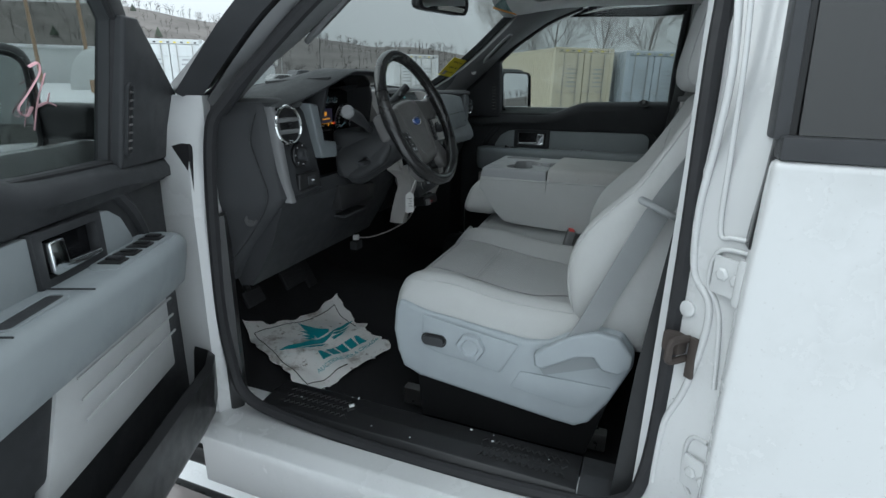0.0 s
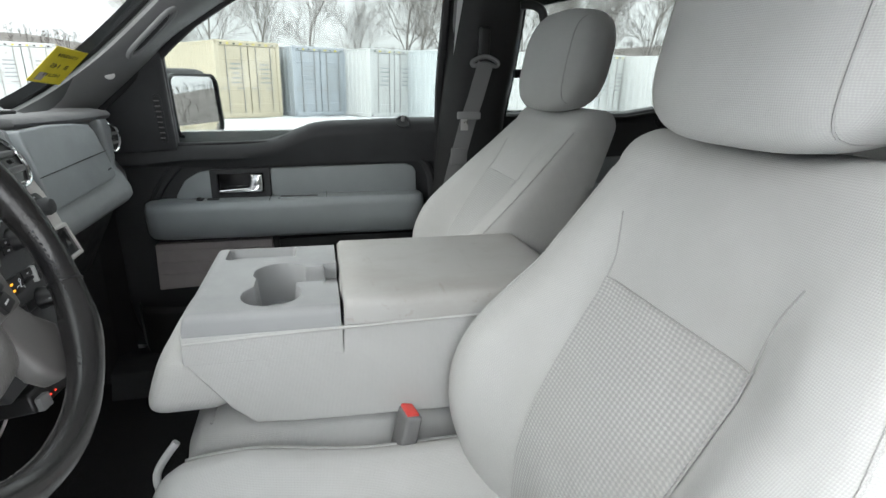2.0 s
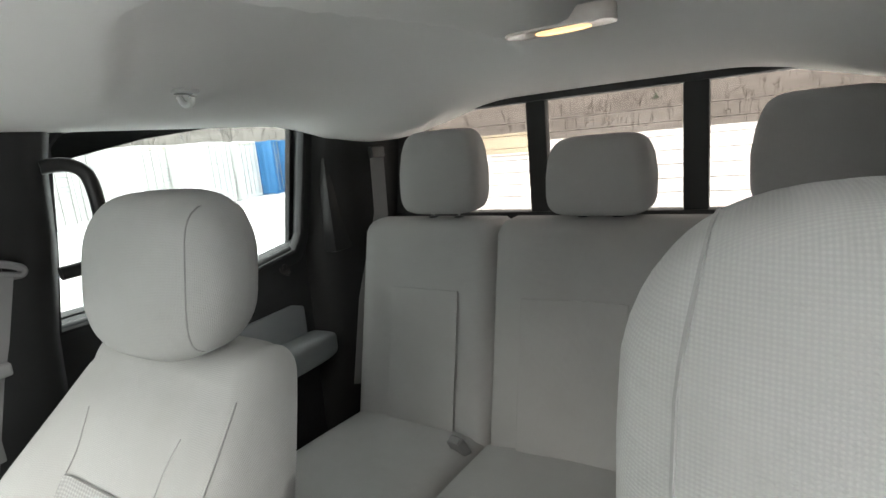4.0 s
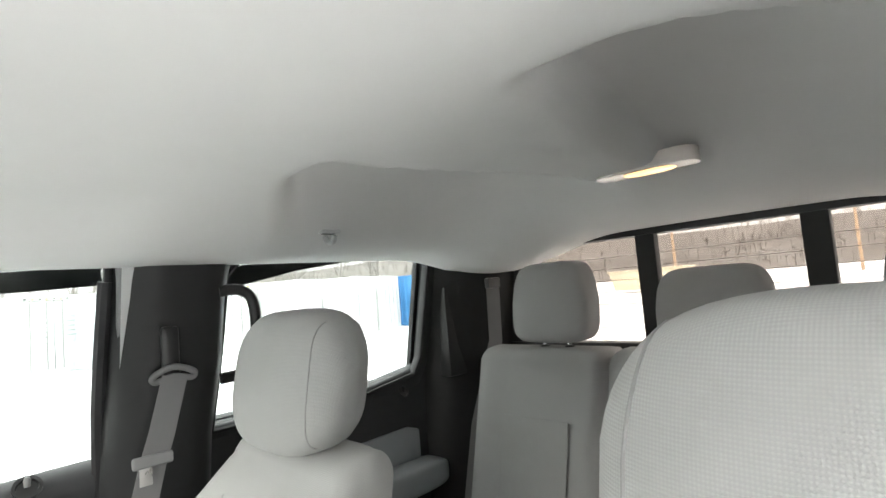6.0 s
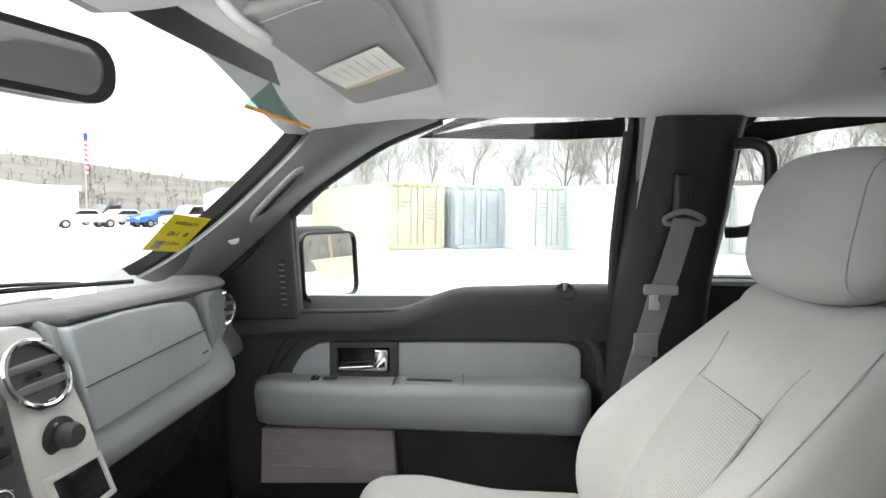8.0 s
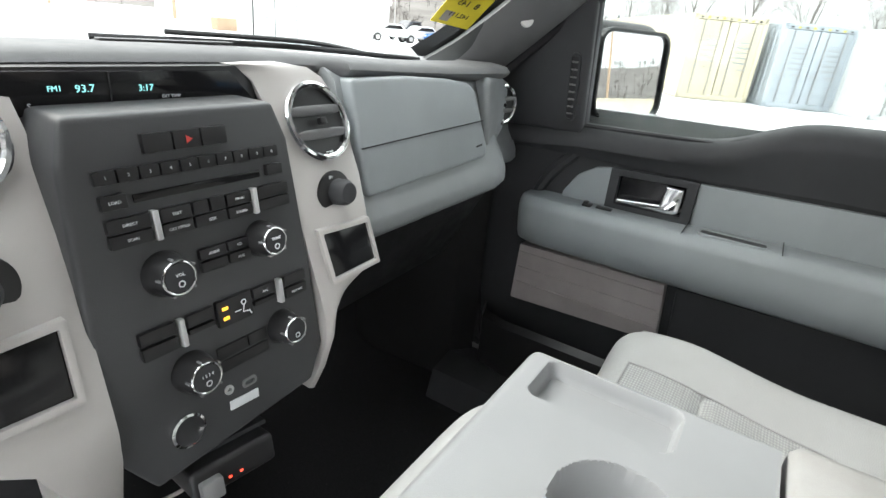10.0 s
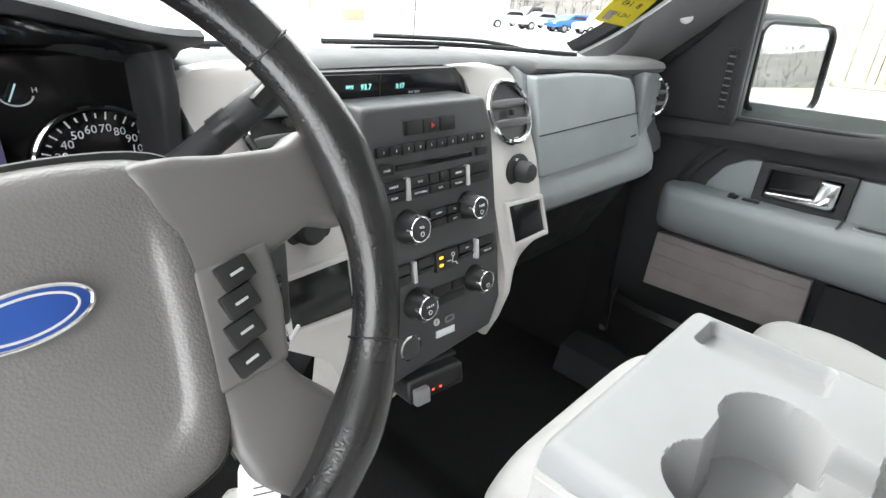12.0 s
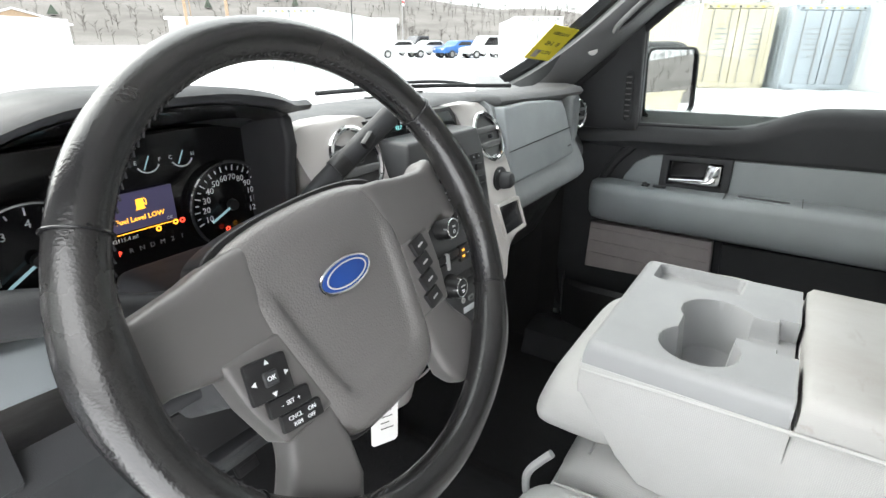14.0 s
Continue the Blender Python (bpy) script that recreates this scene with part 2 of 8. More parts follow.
def pane_glass(name, tint_color, gloss=0.02):
    """A thin pane: clear or tinted straight through, mirror-like at grazing angles."""
    m = bpy.data.materials.new(name)
    m.use_nodes = True
    n, l = m.node_tree.nodes, m.node_tree.links
    n.clear()
    tr, gl, lw = n.new("ShaderNodeBsdfTransparent"), n.new("ShaderNodeBsdfGlossy"), n.new("ShaderNodeLayerWeight")
    pw, mx, out = n.new("ShaderNodeMath"), n.new("ShaderNodeMixShader"), n.new("ShaderNodeOutputMaterial")
    tr.inputs["Color"].default_value = (*tint_color, 1)
    gl.inputs["Roughness"].default_value = 0.02
    pw.operation = "POWER"
    pw.inputs[1].default_value = 5.0
    l.new(lw.outputs["Facing"], pw.inputs[0])
    sc = n.new("ShaderNodeMath")
    sc.operation = "MULTIPLY_ADD"
    sc.inputs[1].default_value, sc.inputs[2].default_value = 0.7, gloss
    l.new(pw.outputs[0], sc.inputs[0])
    l.new(sc.outputs[0], mx.inputs[0])
    l.new(tr.outputs[0], mx.inputs[1])
    l.new(gl.outputs[0], mx.inputs[2])
    l.new(mx.outputs[0], out.inputs["Surface"])
    return m


def glow(name, color, strength):
    g = Graph(name)
    g.bsdf.inputs["Emission Color"].default_value = (*color, 1)
    g.bsdf.inputs["Emission Strength"].default_value = strength
    return g.done(tint(color, 0.3), 0.3)


def stained_vinyl():
    """Pale lid vinyl with worn brownish edges and smears."""
    g = Graph("stained_lid_vinyl")
    smear = g.ramp(g.noise(7, 7, 0.65, stretch=(1.0, 0.5, 1.0)), 0.48, 0.72, 0, 1)
    scuff = g.ramp(g.noise(60, 4, 0.6, stretch=(0.25, 1.0, 1.0)), 0.62, 0.72, 0, 1)
    col = g.mix(g.math("MULTIPLY", smear, 0.6), (0.36, 0.36, 0.35), (0.27, 0.25, 0.225))
    col = g.mix(g.math("MULTIPLY", scuff, 0.4), col, (0.26, 0.24, 0.21))
    return g.done(col, 0.5, 0.0, g.bump(g.cells(800), 0.25, 0.0004), 0.35)


M["lid_vinyl"] = stained_vinyl()
M["headliner"], M["leather"], M["paint"], M["carpet"] = headliner_cloth(), leather(), white_paint(), carpet()
M["mat"], M["snow"] = soiled_paper(), snow()
M["glass"] = pane_glass("window_glass", (0.455, 0.478, 0.472))
M["side_glass"] = pane_glass("side_window_glass", (0.56, 0.585, 0.577))
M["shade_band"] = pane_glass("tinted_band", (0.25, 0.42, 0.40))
M["privacy"] = pane_glass("privacy_glass", (0.46, 0.44, 0.42))
M["dark_glass"] = pane_glass("dark_privacy_glass", (0.10, 0.105, 0.12), 0.085)
M["clear_lens"] = plastic("lamp_lens", (0.60, 0.55, 0.52), 0.16, 110, 0.9, 0.25, 0.7)
M["bulb"] = glow("lamp_bulb", (1.0, 0.52, 0.20), 0.32)
M["screen"] = glow("cluster_screen", (0.13, 0.12, 0.24), 0.05)
M["amber"] = glow("amber_light", (1.0, 0.42, 0.03), 0.40)
M["red_light"] = glow("red_light", (1.0, 0.06, 0.03), 0.45)
M["cyan"] = glow("cyan_segments", (0.20, 0.55, 0.55), 0.30)
M["needle"] = glow("gauge_needle", (0.45, 0.72, 0.80), 0.08)


# ---- mesh tools ----
def thing(name, at, label, category, group="", kind=""):
    ob = new(name)
    ob.empty_display_size = 0.05
    ob.location = at
    return tagged(ob, label, category, group, kind)


def finish(name, bm, smooth=40):
    bmesh.ops.recalc_face_normals(bm, faces=bm.faces)
    me = bpy.data.meshes.new(name)
    bm.to_mesh(me)
    bm.free()
    for p in me.polygons:
        p.use_smooth = smooth > 0
    if smooth:
        me.set_sharp_from_angle(angle=radians(smooth))
    return me


def base_of(ob):
    m = ob.matrix_basis.copy()
    return (base_of(ob.parent) @ ob.matrix_parent_inverse @ m) if ob.parent else m


def part(name, bm, mat, parent=None, label="", smooth=40, data=None):
    me = data or finish(name, bm, smooth)
    if not data:
        me.materials.append(M[mat] if isinstance(mat, str) else mat)
    ob = new(name, me)
    if parent:
        ob.parent = parent
        ob.matrix_parent_inverse = base_of(parent).inverted()
    if label:
        ob["label"] = label
    return ob


def solo(name, bm, mat, label, category, group="", kind="", smooth=40):
    return tagged(part(name, bm, mat, None, "", smooth), label, category, group, kind)


def rot_to(axis):
    return {"x": Euler((0, radians(90), 0)).to_matrix(), "y": Euler((radians(-90), 0, 0)).to_matrix(), "z": Matrix.Identity(3)}[axis]


def bevel(bm, width, seg=2, edges=None):
    if width > 0:
        bmesh.ops.bevel(bm, geom=edges or bm.edges[:], offset=width, segments=seg, profile=0.6, affect="EDGES", clamp_overlap=True)
    return bm


def join(*bms):
    out = bmesh.new()
    for b in bms:
        me = bpy.data.meshes.new("tmp")
        b.to_mesh(me)
        b.free()
        out.from_mesh(me)
        bpy.data.meshes.remove(me)
    return out


def moved(bm, m):
    bmesh.ops.transform(bm, matrix=m, verts=bm.verts)
    return bm


def mirrored(bm):
    bmesh.ops.transform(bm, matrix=Matrix.Diagonal((-1, 1, 1, 1)), verts=bm.verts)
    bmesh.ops.reverse_faces(bm, faces=bm.faces)
    return bm


def box(c, s, bev=0.003, seg=2, m=None):
    bm = bmesh.new()
    bmesh.ops.create_cube(bm, size=1.0)
    bmesh.ops.scale(bm, vec=s, verts=bm.verts)
    bevel(bm, min(bev, min(s) * 0.45), seg)
    if m:
        bmesh.ops.transform(bm, matrix=m.to_4x4(), verts=bm.verts)
    bmesh.ops.translate(bm, vec=c, verts=bm.verts)
    return bm


def place3(axis, a, p):
    return {"x": (a, p[0], p[1]), "y": (p[0], a, p[1]), "z": (p[0], p[1], a)}[axis]


def prism(pts, axis, a, b, bev=0.003, seg=2):
    """An outline (the two other axes in order) pulled from a to b along the axis; a and b may be functions of the outline's point."""
    bm = bmesh.new()
    fa, fb = (a if callable(a) else lambda p: a), (b if callable(b) else lambda p: b)
    lo = [bm.verts.new(place3(axis, fa(p), p)) for p in pts]
    hi = [bm.verts.new(place3(axis, fb(p), p)) for p in pts]
    bm.faces.new(lo)
    bm.faces.new(hi[::-1])
    for i in range(len(pts)):
        j = (i + 1) % len(pts)
        bm.faces.new((lo[j], lo[i], hi[i], hi[j]))
    bmesh.ops.recalc_face_normals(bm, faces=bm.faces)
    return bevel(bm, bev, seg)


def ring_prism(inner, outer, axis, a, b, bev=0.0):
    """A frame between two outlines with the same number of points."""
    bm = bmesh.new()
    fa, fb = (a if callable(a) else lambda p: a), (b if callable(b) else lambda p: b)
    rows = [[bm.verts.new(place3(axis, f(p), p)) for p in o] for o, f in ((inner, fa), (outer, fa), (outer, fb), (inner, fb))]
    n = len(inner)
    for r in range(4):
        for i in range(n):
            j = (i + 1) % n
            bm.faces.new((rows[r][i], rows[r][j], rows[(r + 1) % 4][j], rows[(r + 1) % 4][i]))
    bmesh.ops.recalc_face_normals(bm, faces=bm.faces)
    return bevel(bm, bev, 2)


def loft(rings, caps=True, closed=True):
    bm = bmesh.new()
    vs = [[bm.verts.new(p) for p in r] for r in rings]
    n = len(rings[0])
    for a, b in zip(vs, vs[1:]):
        for i in range(n if closed else n - 1):
            j = (i + 1) % n
            bm.faces.new((a[i], a[j], b[j], b[i]))
    if caps and closed:
        bm.faces.new(vs[0][::-1])
        bm.faces.new(vs[-1])
    bmesh.ops.recalc_face_normals(bm, faces=bm.faces)
    return bm


def sheet(f, nu, nv, thick=0.004):
    """A surface f(u, v) of the unit square with a thickness behind it."""
    bm = bmesh.new()
    vs = [[bm.verts.new(f(i / nu, j / nv)) for j in range(nv + 1)] for i in range(nu + 1)]
    for i in range(nu):
        for j in range(nv):
            bm.faces.new((vs[i][j], vs[i + 1][j], vs[i + 1][j + 1], vs[i][j + 1]))
    if thick:
        bm.normal_update()
        bmesh.ops.solidify(bm, geom=bm.faces[:], thickness=thick)
    return bm


def spline(pts, n=8, closed=False):
    """Points of a smooth curve through pts."""
    P, out = [Vector(p) for p in pts], []
    N = len(P)
    for i in range(N if closed else N - 1):
        if closed:
            p0, p1, p2, p3 = P[(i - 1) % N], P[i], P[(i + 1) % N], P[(i + 2) % N]
        else:
            p0, p1, p2, p3 = P[max(i - 1, 0)], P[i], P[i + 1], P[min(i + 2, N - 1)]
        for k in range(n):
            t = k / n
            out.append(0.5 * ((2 * p1) + (p2 - p0) * t + (2 * p0 - 5 * p1 + 4 * p2 - p3) * t * t + (3 * p1 - p0 - 3 * p2 + p3) * t ** 3))
    if not closed:
        out.append(P[-1])
    return out


def tube(pts, r, seg=10, closed=False, flat=1.0):
    """A round bar along points; r may be a function of the way along it; flat squeezes it along its second axis."""
    pts = [Vector(p) for p in pts]
    n = len(pts)
    rings, ref = [], None
    for i, p in enumerate(pts):
        d = (pts[(i + 1) % n] - pts[i - 1]) if closed else (pts[min(i + 1, n - 1)] - pts[max(i - 1, 0)])
        d = d.normalized() if d.length > 1e-9 else Vector((0, 0, 1))
        if ref is None:
            ref = d.orthogonal().normalized()
        ref = (ref - d * ref.dot(d)).normalized()
        side = d.cross(ref)
        rr = r(i / max(n - 1, 1)) if callable(r) else r
        rings.append([p + (ref * math.cos(a) + side * flat * math.sin(a)) * rr for a in (2 * math.pi * k / seg for k in range(seg))])
    if closed:
        return loft(rings + [rings[0]], caps=False)
    return loft(rings)


def ribbon(pts, width, thick, across):
    """A flat band along points; across is its width's direction."""
    pts, w = [Vector(p) for p in pts], Vector(across).normalized()
    rings = []
    for i, p in enumerate(pts):
        d = (pts[min(i + 1, len(pts) - 1)] - pts[max(i - 1, 0)]).normalized()
        a = (w - d * w.dot(d)).normalized()
        nrm = d.cross(a) * thick / 2
        rings.append([p + a * width / 2 + nrm, p + a * width / 2 - nrm, p - a * width / 2 - nrm, p - a * width / 2 + nrm])
    return loft(rings)


def lathe(profile, c, axis="z", seg=32, m=None):
    """A turned body from (radius, height) pairs about an axis through c."""
    rings = [[(r * math.cos(a), r * math.sin(a), h) for a in (2 * math.pi * k / seg for k in range(seg))] for r, h in profile]
    bm = loft(rings, caps=True)
    mm = m.to_4x4() if m else rot_to(axis).to_4x4()
    bmesh.ops.transform(bm, matrix=Matrix.Translation(c) @ mm, verts=bm.verts)
    return bm


def hoop(c, R, r, axis="z", seg=40, m=None, sx=1.0, sy=1.0):
    bm = tube([(R * sx * math.cos(a), R * sy * math.sin(a), 0) for a in (2 * math.pi * k / seg for k in range(seg))], r, 8, True)
    mm = m.to_4x4() if m else rot_to(axis).to_4x4()
    return moved(bm, Matrix.Translation(c) @ mm)


def sgn_pow(v, e):
    return math.copysign(abs(v) ** e, v)


def pillow(c, s, e1=0.5, e2=0.5, nu=36, nv=20, bend=None):
    """A padded block: a rounded solid of half sizes s; bend moves its points."""
    rings = []
    for j in range(1, nv):
        a = -math.pi / 2 + math.pi * j / nv
        cz, rz = sgn_pow(math.sin(a), e1), abs(math.cos(a)) ** e1
        rings.append([(rz * sgn_pow(math.cos(b), e2), rz * sgn_pow(math.sin(b), e2), cz) for b in (2 * math.pi * k / nu for k in range(nu))])
    out = [[Vector((p[0] * s[0], p[1] * s[1], p[2] * s[2])) for p in r] for r in rings]
    if bend:
        out = [[bend(p) for p in r] for r in out]
    return loft([[p + Vector(c) for p in r] for r in out])


def rrect(w, h, r, n=5, cx=0.0, cy=0.0):
    """The outline of a rounded rectangle."""
    out = []
    for qx, qy, a0 in ((1, 1, 0), (-1, 1, 90), (-1, -1, 180), (1, -1, 270)):
        for k in range(n + 1):
            a = radians(a0 + 90 * k / n)
            out.append((cx + qx * (w / 2 - r) + r * math.cos(a), cy + qy * (h / 2 - r) + r * math.sin(a)))
    return out


def smooth01(t):
    t = min(1.0, max(0.0, t))
    return t * t * (3 - 2 * t)


def text_mesh(s, size, depth=0.0003):
    """Letters as a mesh in the xy plane, centred."""
    cu = bpy.data.curves.new("letters", "FONT")
    cu.body, cu.size, cu.extrude = s, size, depth
    cu.align_x, cu.align_y, cu.resolution_u = "CENTER", "CENTER", 2
    ob = bpy.data.objects.new("letters", cu)
    scene.collection.objects.link(ob)
    me = bpy.data.meshes.new_from_object(ob.evaluated_get(bpy.context.evaluated_depsgraph_get()))
    bpy.data.objects.remove(ob)
    bpy.data.curves.remove(cu)
    bm = bmesh.new()
    bm.from_mesh(me)
    bpy.data.meshes.remove(me)
    return bm


def facing(c, normal, up=(0, 0, 1)):
    """A pose at c whose z looks along normal and whose y is as near to up as can be."""
    z = Vector(normal).normalized()
    x = Vector(up).cross(z).normalized()
    return Matrix.Translation(c) @ Matrix((x, z.cross(x), z)).transposed().to_4x4()


# ---- cab shell ----
def side_x(z):
    """The inner face of the cab's side at height z: upright below the belt, leaning in above it."""
    return 0.87 - 0.22 * max(0.0, z - 1.39)


def glass_y(x, z):
    """The windshield's place ahead at x and z."""
    k = (1.84 - z) / 0.40
    return -0.08 + (1.84 - z) / 0.875 + (0.10 + 0.15 * k) * (1 - (x / 0.72) ** 2)


def liner_z(x, y):
    """The headliner's height."""
    a = abs(x)
    z = 1.920 - 0.070 * smooth01((a - 0.25) / 0.45) - 0.012 * (a / 0.7) ** 2
    z -= 0.050 * smooth01((y + 0.30) / 0.35)
    # hollows over the rear seats, either side of a tapering spine that carries the dome lamp
    back = smooth01((-0.84 - y) / 0.45)
    spine = 0.140 - 0.085 * back
    front = -0.805 - 0.10 * smooth01((a - 0.25) / 0.30)
    z += 0.048 * smooth01((a - spine) / 0.04) * smooth01((front - y) / 0.05) * smooth01((0.66 - a) / 0.36) * smooth01((y + 1.60) / 0.42)
    z -= 0.060 * smooth01((-1.40 - y) / 0.38)
    # swell round the overhead console and hollows for the visors
    z -= 0.036 * smooth01((0.155 - a) / 0.05) * smooth01((y + 0.375) / 0.09)
    z += 0.034 * smooth01((a - 0.13) / 0.04) * smooth01((0.665 - a) / 0.07) * smooth01((y + 0.30) / 0.035) * smooth01((-0.045 - y) / 0.04)
    # hollows above the front doors
    z += 0.020 * smooth01((a - 0.34) / 0.12) * smooth01((0.64 - a) / 0.14) * smooth01((y + 0.70) / 0.12) * smooth01((-0.28 - y) / 0.10)
    return z


def liner_at(u, v):
    y = 0.06 - 1.93 * u
    w = 0.70 + 0.05 * smooth01((0.0 - y) / 0.25)
    x = (2 * v - 1) * w
    return (x, y, liner_z(x, y))


solo("ceiling", sheet(liner_at, 170, 120, 0.012), "headliner", "light grey cloth headliner moulded over the whole cab", "ceiling", kind="structure", smooth=60)

cab = thing("truck_body", (0, -0.7, 0.5), "white painted pickup truck body shell with open front door frame", "truck", kind="structure")
# unseen above the headliner; added to keep the sky's light out
part("roof", sheet(lambda u, v: ((2 * v - 1) * 0.80, 0.08 - 2.05 * u, 1.985 - 0.06 * (2 * v - 1) ** 2 - 0.03 * smooth01((0.25 - u) / 0.25)), 20, 16, 0.01), "paint", cab)


def window_points(rear=False):
    if rear:
        return [(-0.915, 1.445), (-0.925, 1.60), (-0.935, 1.80), (-0.975, 1.847), (-1.17, 1.858), (-1.53, 1.857), (-1.565, 1.836), (-1.558, 1.52), (-1.535, 1.472), (-1.36, 1.443)]
    return [(0.108, 1.355), (0.108, 1.603), (0.035, 1.674), (-0.023, 1.714), (-0.094, 1.76), (-0.162, 1.794), (-0.241, 1.825), (-0.357, 1.846), (-0.546, 1.856), (-0.670, 1.858), (-0.691, 1.834), (-0.688, 1.424), (-0.40, 1.414), (-0.291, 1.408), (-0.248, 1.394), (-0.161, 1.361)]


def grown(pts, d):
    """An outline pushed outwards by d."""
    n = len(pts)
    area = sum(pts[i][0] * pts[(i + 1) % n][1] - pts[(i + 1) % n][0] * pts[i][1] for i in range(n))
    s = 1 if area > 0 else -1
    out = []
    for i in range(n):
        a, b, c = Vector(pts[i - 1]), Vector(pts[i]), Vector(pts[(i + 1) % n])
        e1, e2 = (b - a).normalized(), (c - b).normalized()
        nrm = (Vector((e1.y, -e1.x)) + Vector((e2.y, -e2.x)))
        nrm = nrm.normalized() / max(0.5, math.sqrt((1 + e1.dot(e2)) / 2))
        out.append(tuple(b + s * d * nrm))
    return out


def both(make):
    """Builds a piece for the right side and its mirror image for the left."""
    return ((make(), 1), (mirrored(make()), -1))


# A-pillars: trim inside, charcoal skin and rubber seal outside
E_DOOR = spline([(0.80, 0.31, 1.43), (0.815, 0.16, 1.565), (0.803, 0.07, 1.645), (0.788, -0.03, 1.712), (0.777, -0.13, 1.772), (0.765, -0.26, 1.822)], 5)
E_GLASS = spline([(0.715, 0.43, 1.455), (0.70, 0.335, 1.505), (0.68, 0.215, 1.585), (0.665, 0.10, 1.68), (0.652, 0.0, 1.775), (0.60, -0.06, 1.845)], 5)


def pillar_trim():
    rings = []
    for a, b in zip(E_GLASS, E_DOOR):
        ring = [a + Vector((0.03, 0.03, 0.0)), a]
        for k in (0.15, 0.35, 0.6, 0.85):
            ring.append(a.lerp(b, k) + Vector((-0.022, -0.012, -0.006)) * math.sin(math.pi * k))
        ring += [b, b + Vector((0.035, 0.03, 0.02))]
        rings.append(ring)
    return loft(rings)


def pillar_skin():
    rings = []
    for a, b in zip(E_GLASS, E_DOOR):
        o = Vector((0.03, 0.045, 0.02))
        rings.append([a + Vector((0.02, 0.035, 0.004)), a + Vector((0.012, 0.05, 0.02)), a.lerp(b, 0.5) + Vector((0.07, 0.07, 0.05)), b + Vector((0.085, 0.06, 0.045)), b + Vector((0.05, 0.035, 0.02))])
    return loft(rings)


for bm, s in both(pillar_trim):
    solo("a_pillar_trim", bm, "apillar", "grey moulded trim along the windshield pillar", "pillar trim", "pillar trims", "structure", 50)
for bm, s in both(pillar_skin):
    # charcoal for white: the pillar's shade and black seals put into its colour
    part("a_pillar", bm, "dark", cab)
for bm, s in both(lambda: tube([p + Vector((0.018, -0.004, 0.004)) for p in E_DOOR], 0.012, 8)):
    part("door_seal", bm, "rubber", cab, "black rubber door seal")

# grab handles on both A-pillars, and the round clip covers
for s in (1, -1):
    pn = Vector((-0.317 * s, -0.606, -0.729))
    sa, sb = Vector((0.699 * s, 0.142, 1.606)), Vector((0.680 * s, 0.040, 1.699))
    across = pn.cross((sb - sa).normalized()).normalized()
    handle = thing("grab_handle", (0.69 * s, 0.09, 1.65), "grey grab handle with a dark finger slot on the windshield pillar", "grab handle", "pillar grab handles")
    # no hollow: a raised black bar stands for the shade in the slot
    part("recess", tube([sa.lerp(sb, k / 8) + pn * 0.002 for k in range(9)], lambda t: 0.0115 * math.sqrt(max(0.12, 1 - (2 * t - 1) ** 6)), 14, flat=1.0), "black", handle)
    for sg in (-1, 1):
        part("grip", tube([sa.lerp(sb, -0.12 + 1.24 * k / 12) + across * sg * 0.0145 * math.sqrt(max(0.0, 1 - abs(2 * k / 12 - 1) ** 5)) + pn * 0.006 for k in range(13)], 0.0068, 8), "apillar", handle)
    nrm = Vector((-0.75 * s, -0.55, 0.1))
    cap = moved(lathe([(0.013, -0.004), (0.013, 0.001), (0.011, 0.003)], (0, 0, 0)), facing((0.737 * s, 0.214, 1.548), nrm))
    solo("clip_cover", cap, "visor", "pale round clip cover on the pillar trim", "clip cover", "clip covers")

# B-pillars
for s in (1, -1):
    def b_trim():
        rings = []
        for z, y0, y1, x in ((0.66, -0.66, -0.86, 0.80), (1.0, -0.675, -0.865, 0.79), (1.26, -0.70, -0.872, 0.772), (1.46, -0.72, -0.88, 0.755), (1.62, -0.728, -0.905, 0.742), (1.76, -0.732, -0.915, 0.732), (1.865, -0.732, -0.935, 0.722)):
            rings.append([(x + (0.05 if z < 1.4 else 0.090), y0 + 0.036, z), (x + (0.035 if z < 1.4 else 0.060), y0 + 0.030, z), (x + 0.02, y0 + 0.004, z), (x + 0.003, y0 - 0.02, z), (x, y0 - 0.05, z), (x, y1 + 0.05, z), (x + 0.004, y1 + 0.02, z), (x + 0.025, y1, z), (x + (0.05 if z < 1.4 else 0.075), y1 - 0.004, z)])
        return loft(rings)
    bm = b_trim()
    solo("b_pillar_trim", bm if s > 0 else mirrored(bm), "trim", "dark grey moulded trim of the middle pillar", "pillar trim", "pillar trims", "structure", 50)

# middle pillar in paint, door jamb side
for s in (1, -1):
    def b_skin():
        rings = []
        for z, x in ((0.56, 0.955), (0.72, 0.955), (1.39, 0.95), (1.60, 0.905), (1.87, 0.845)):
            d = 0.0 if z > 0.7 else 0.05
            d += 0.0 if s < 0 else -0.045
            rings.append([(x - (0.10 if z < 1.5 else 0.115), -0.664 + d, z), (x - 0.085, -0.680 + d, z), (x - 0.05, -0.719, z), (x - 0.02, -0.753, z), (x - 0.010, -0.764, z), (x - 0.008, -0.79, z), (x - 0.02, -0.90, z), (x - 0.09, -0.90, z)])
        return loft(rings)
    bm = b_skin()
    part("b_pillar", bm if s > 0 else mirrored(bm), "paint", cab)
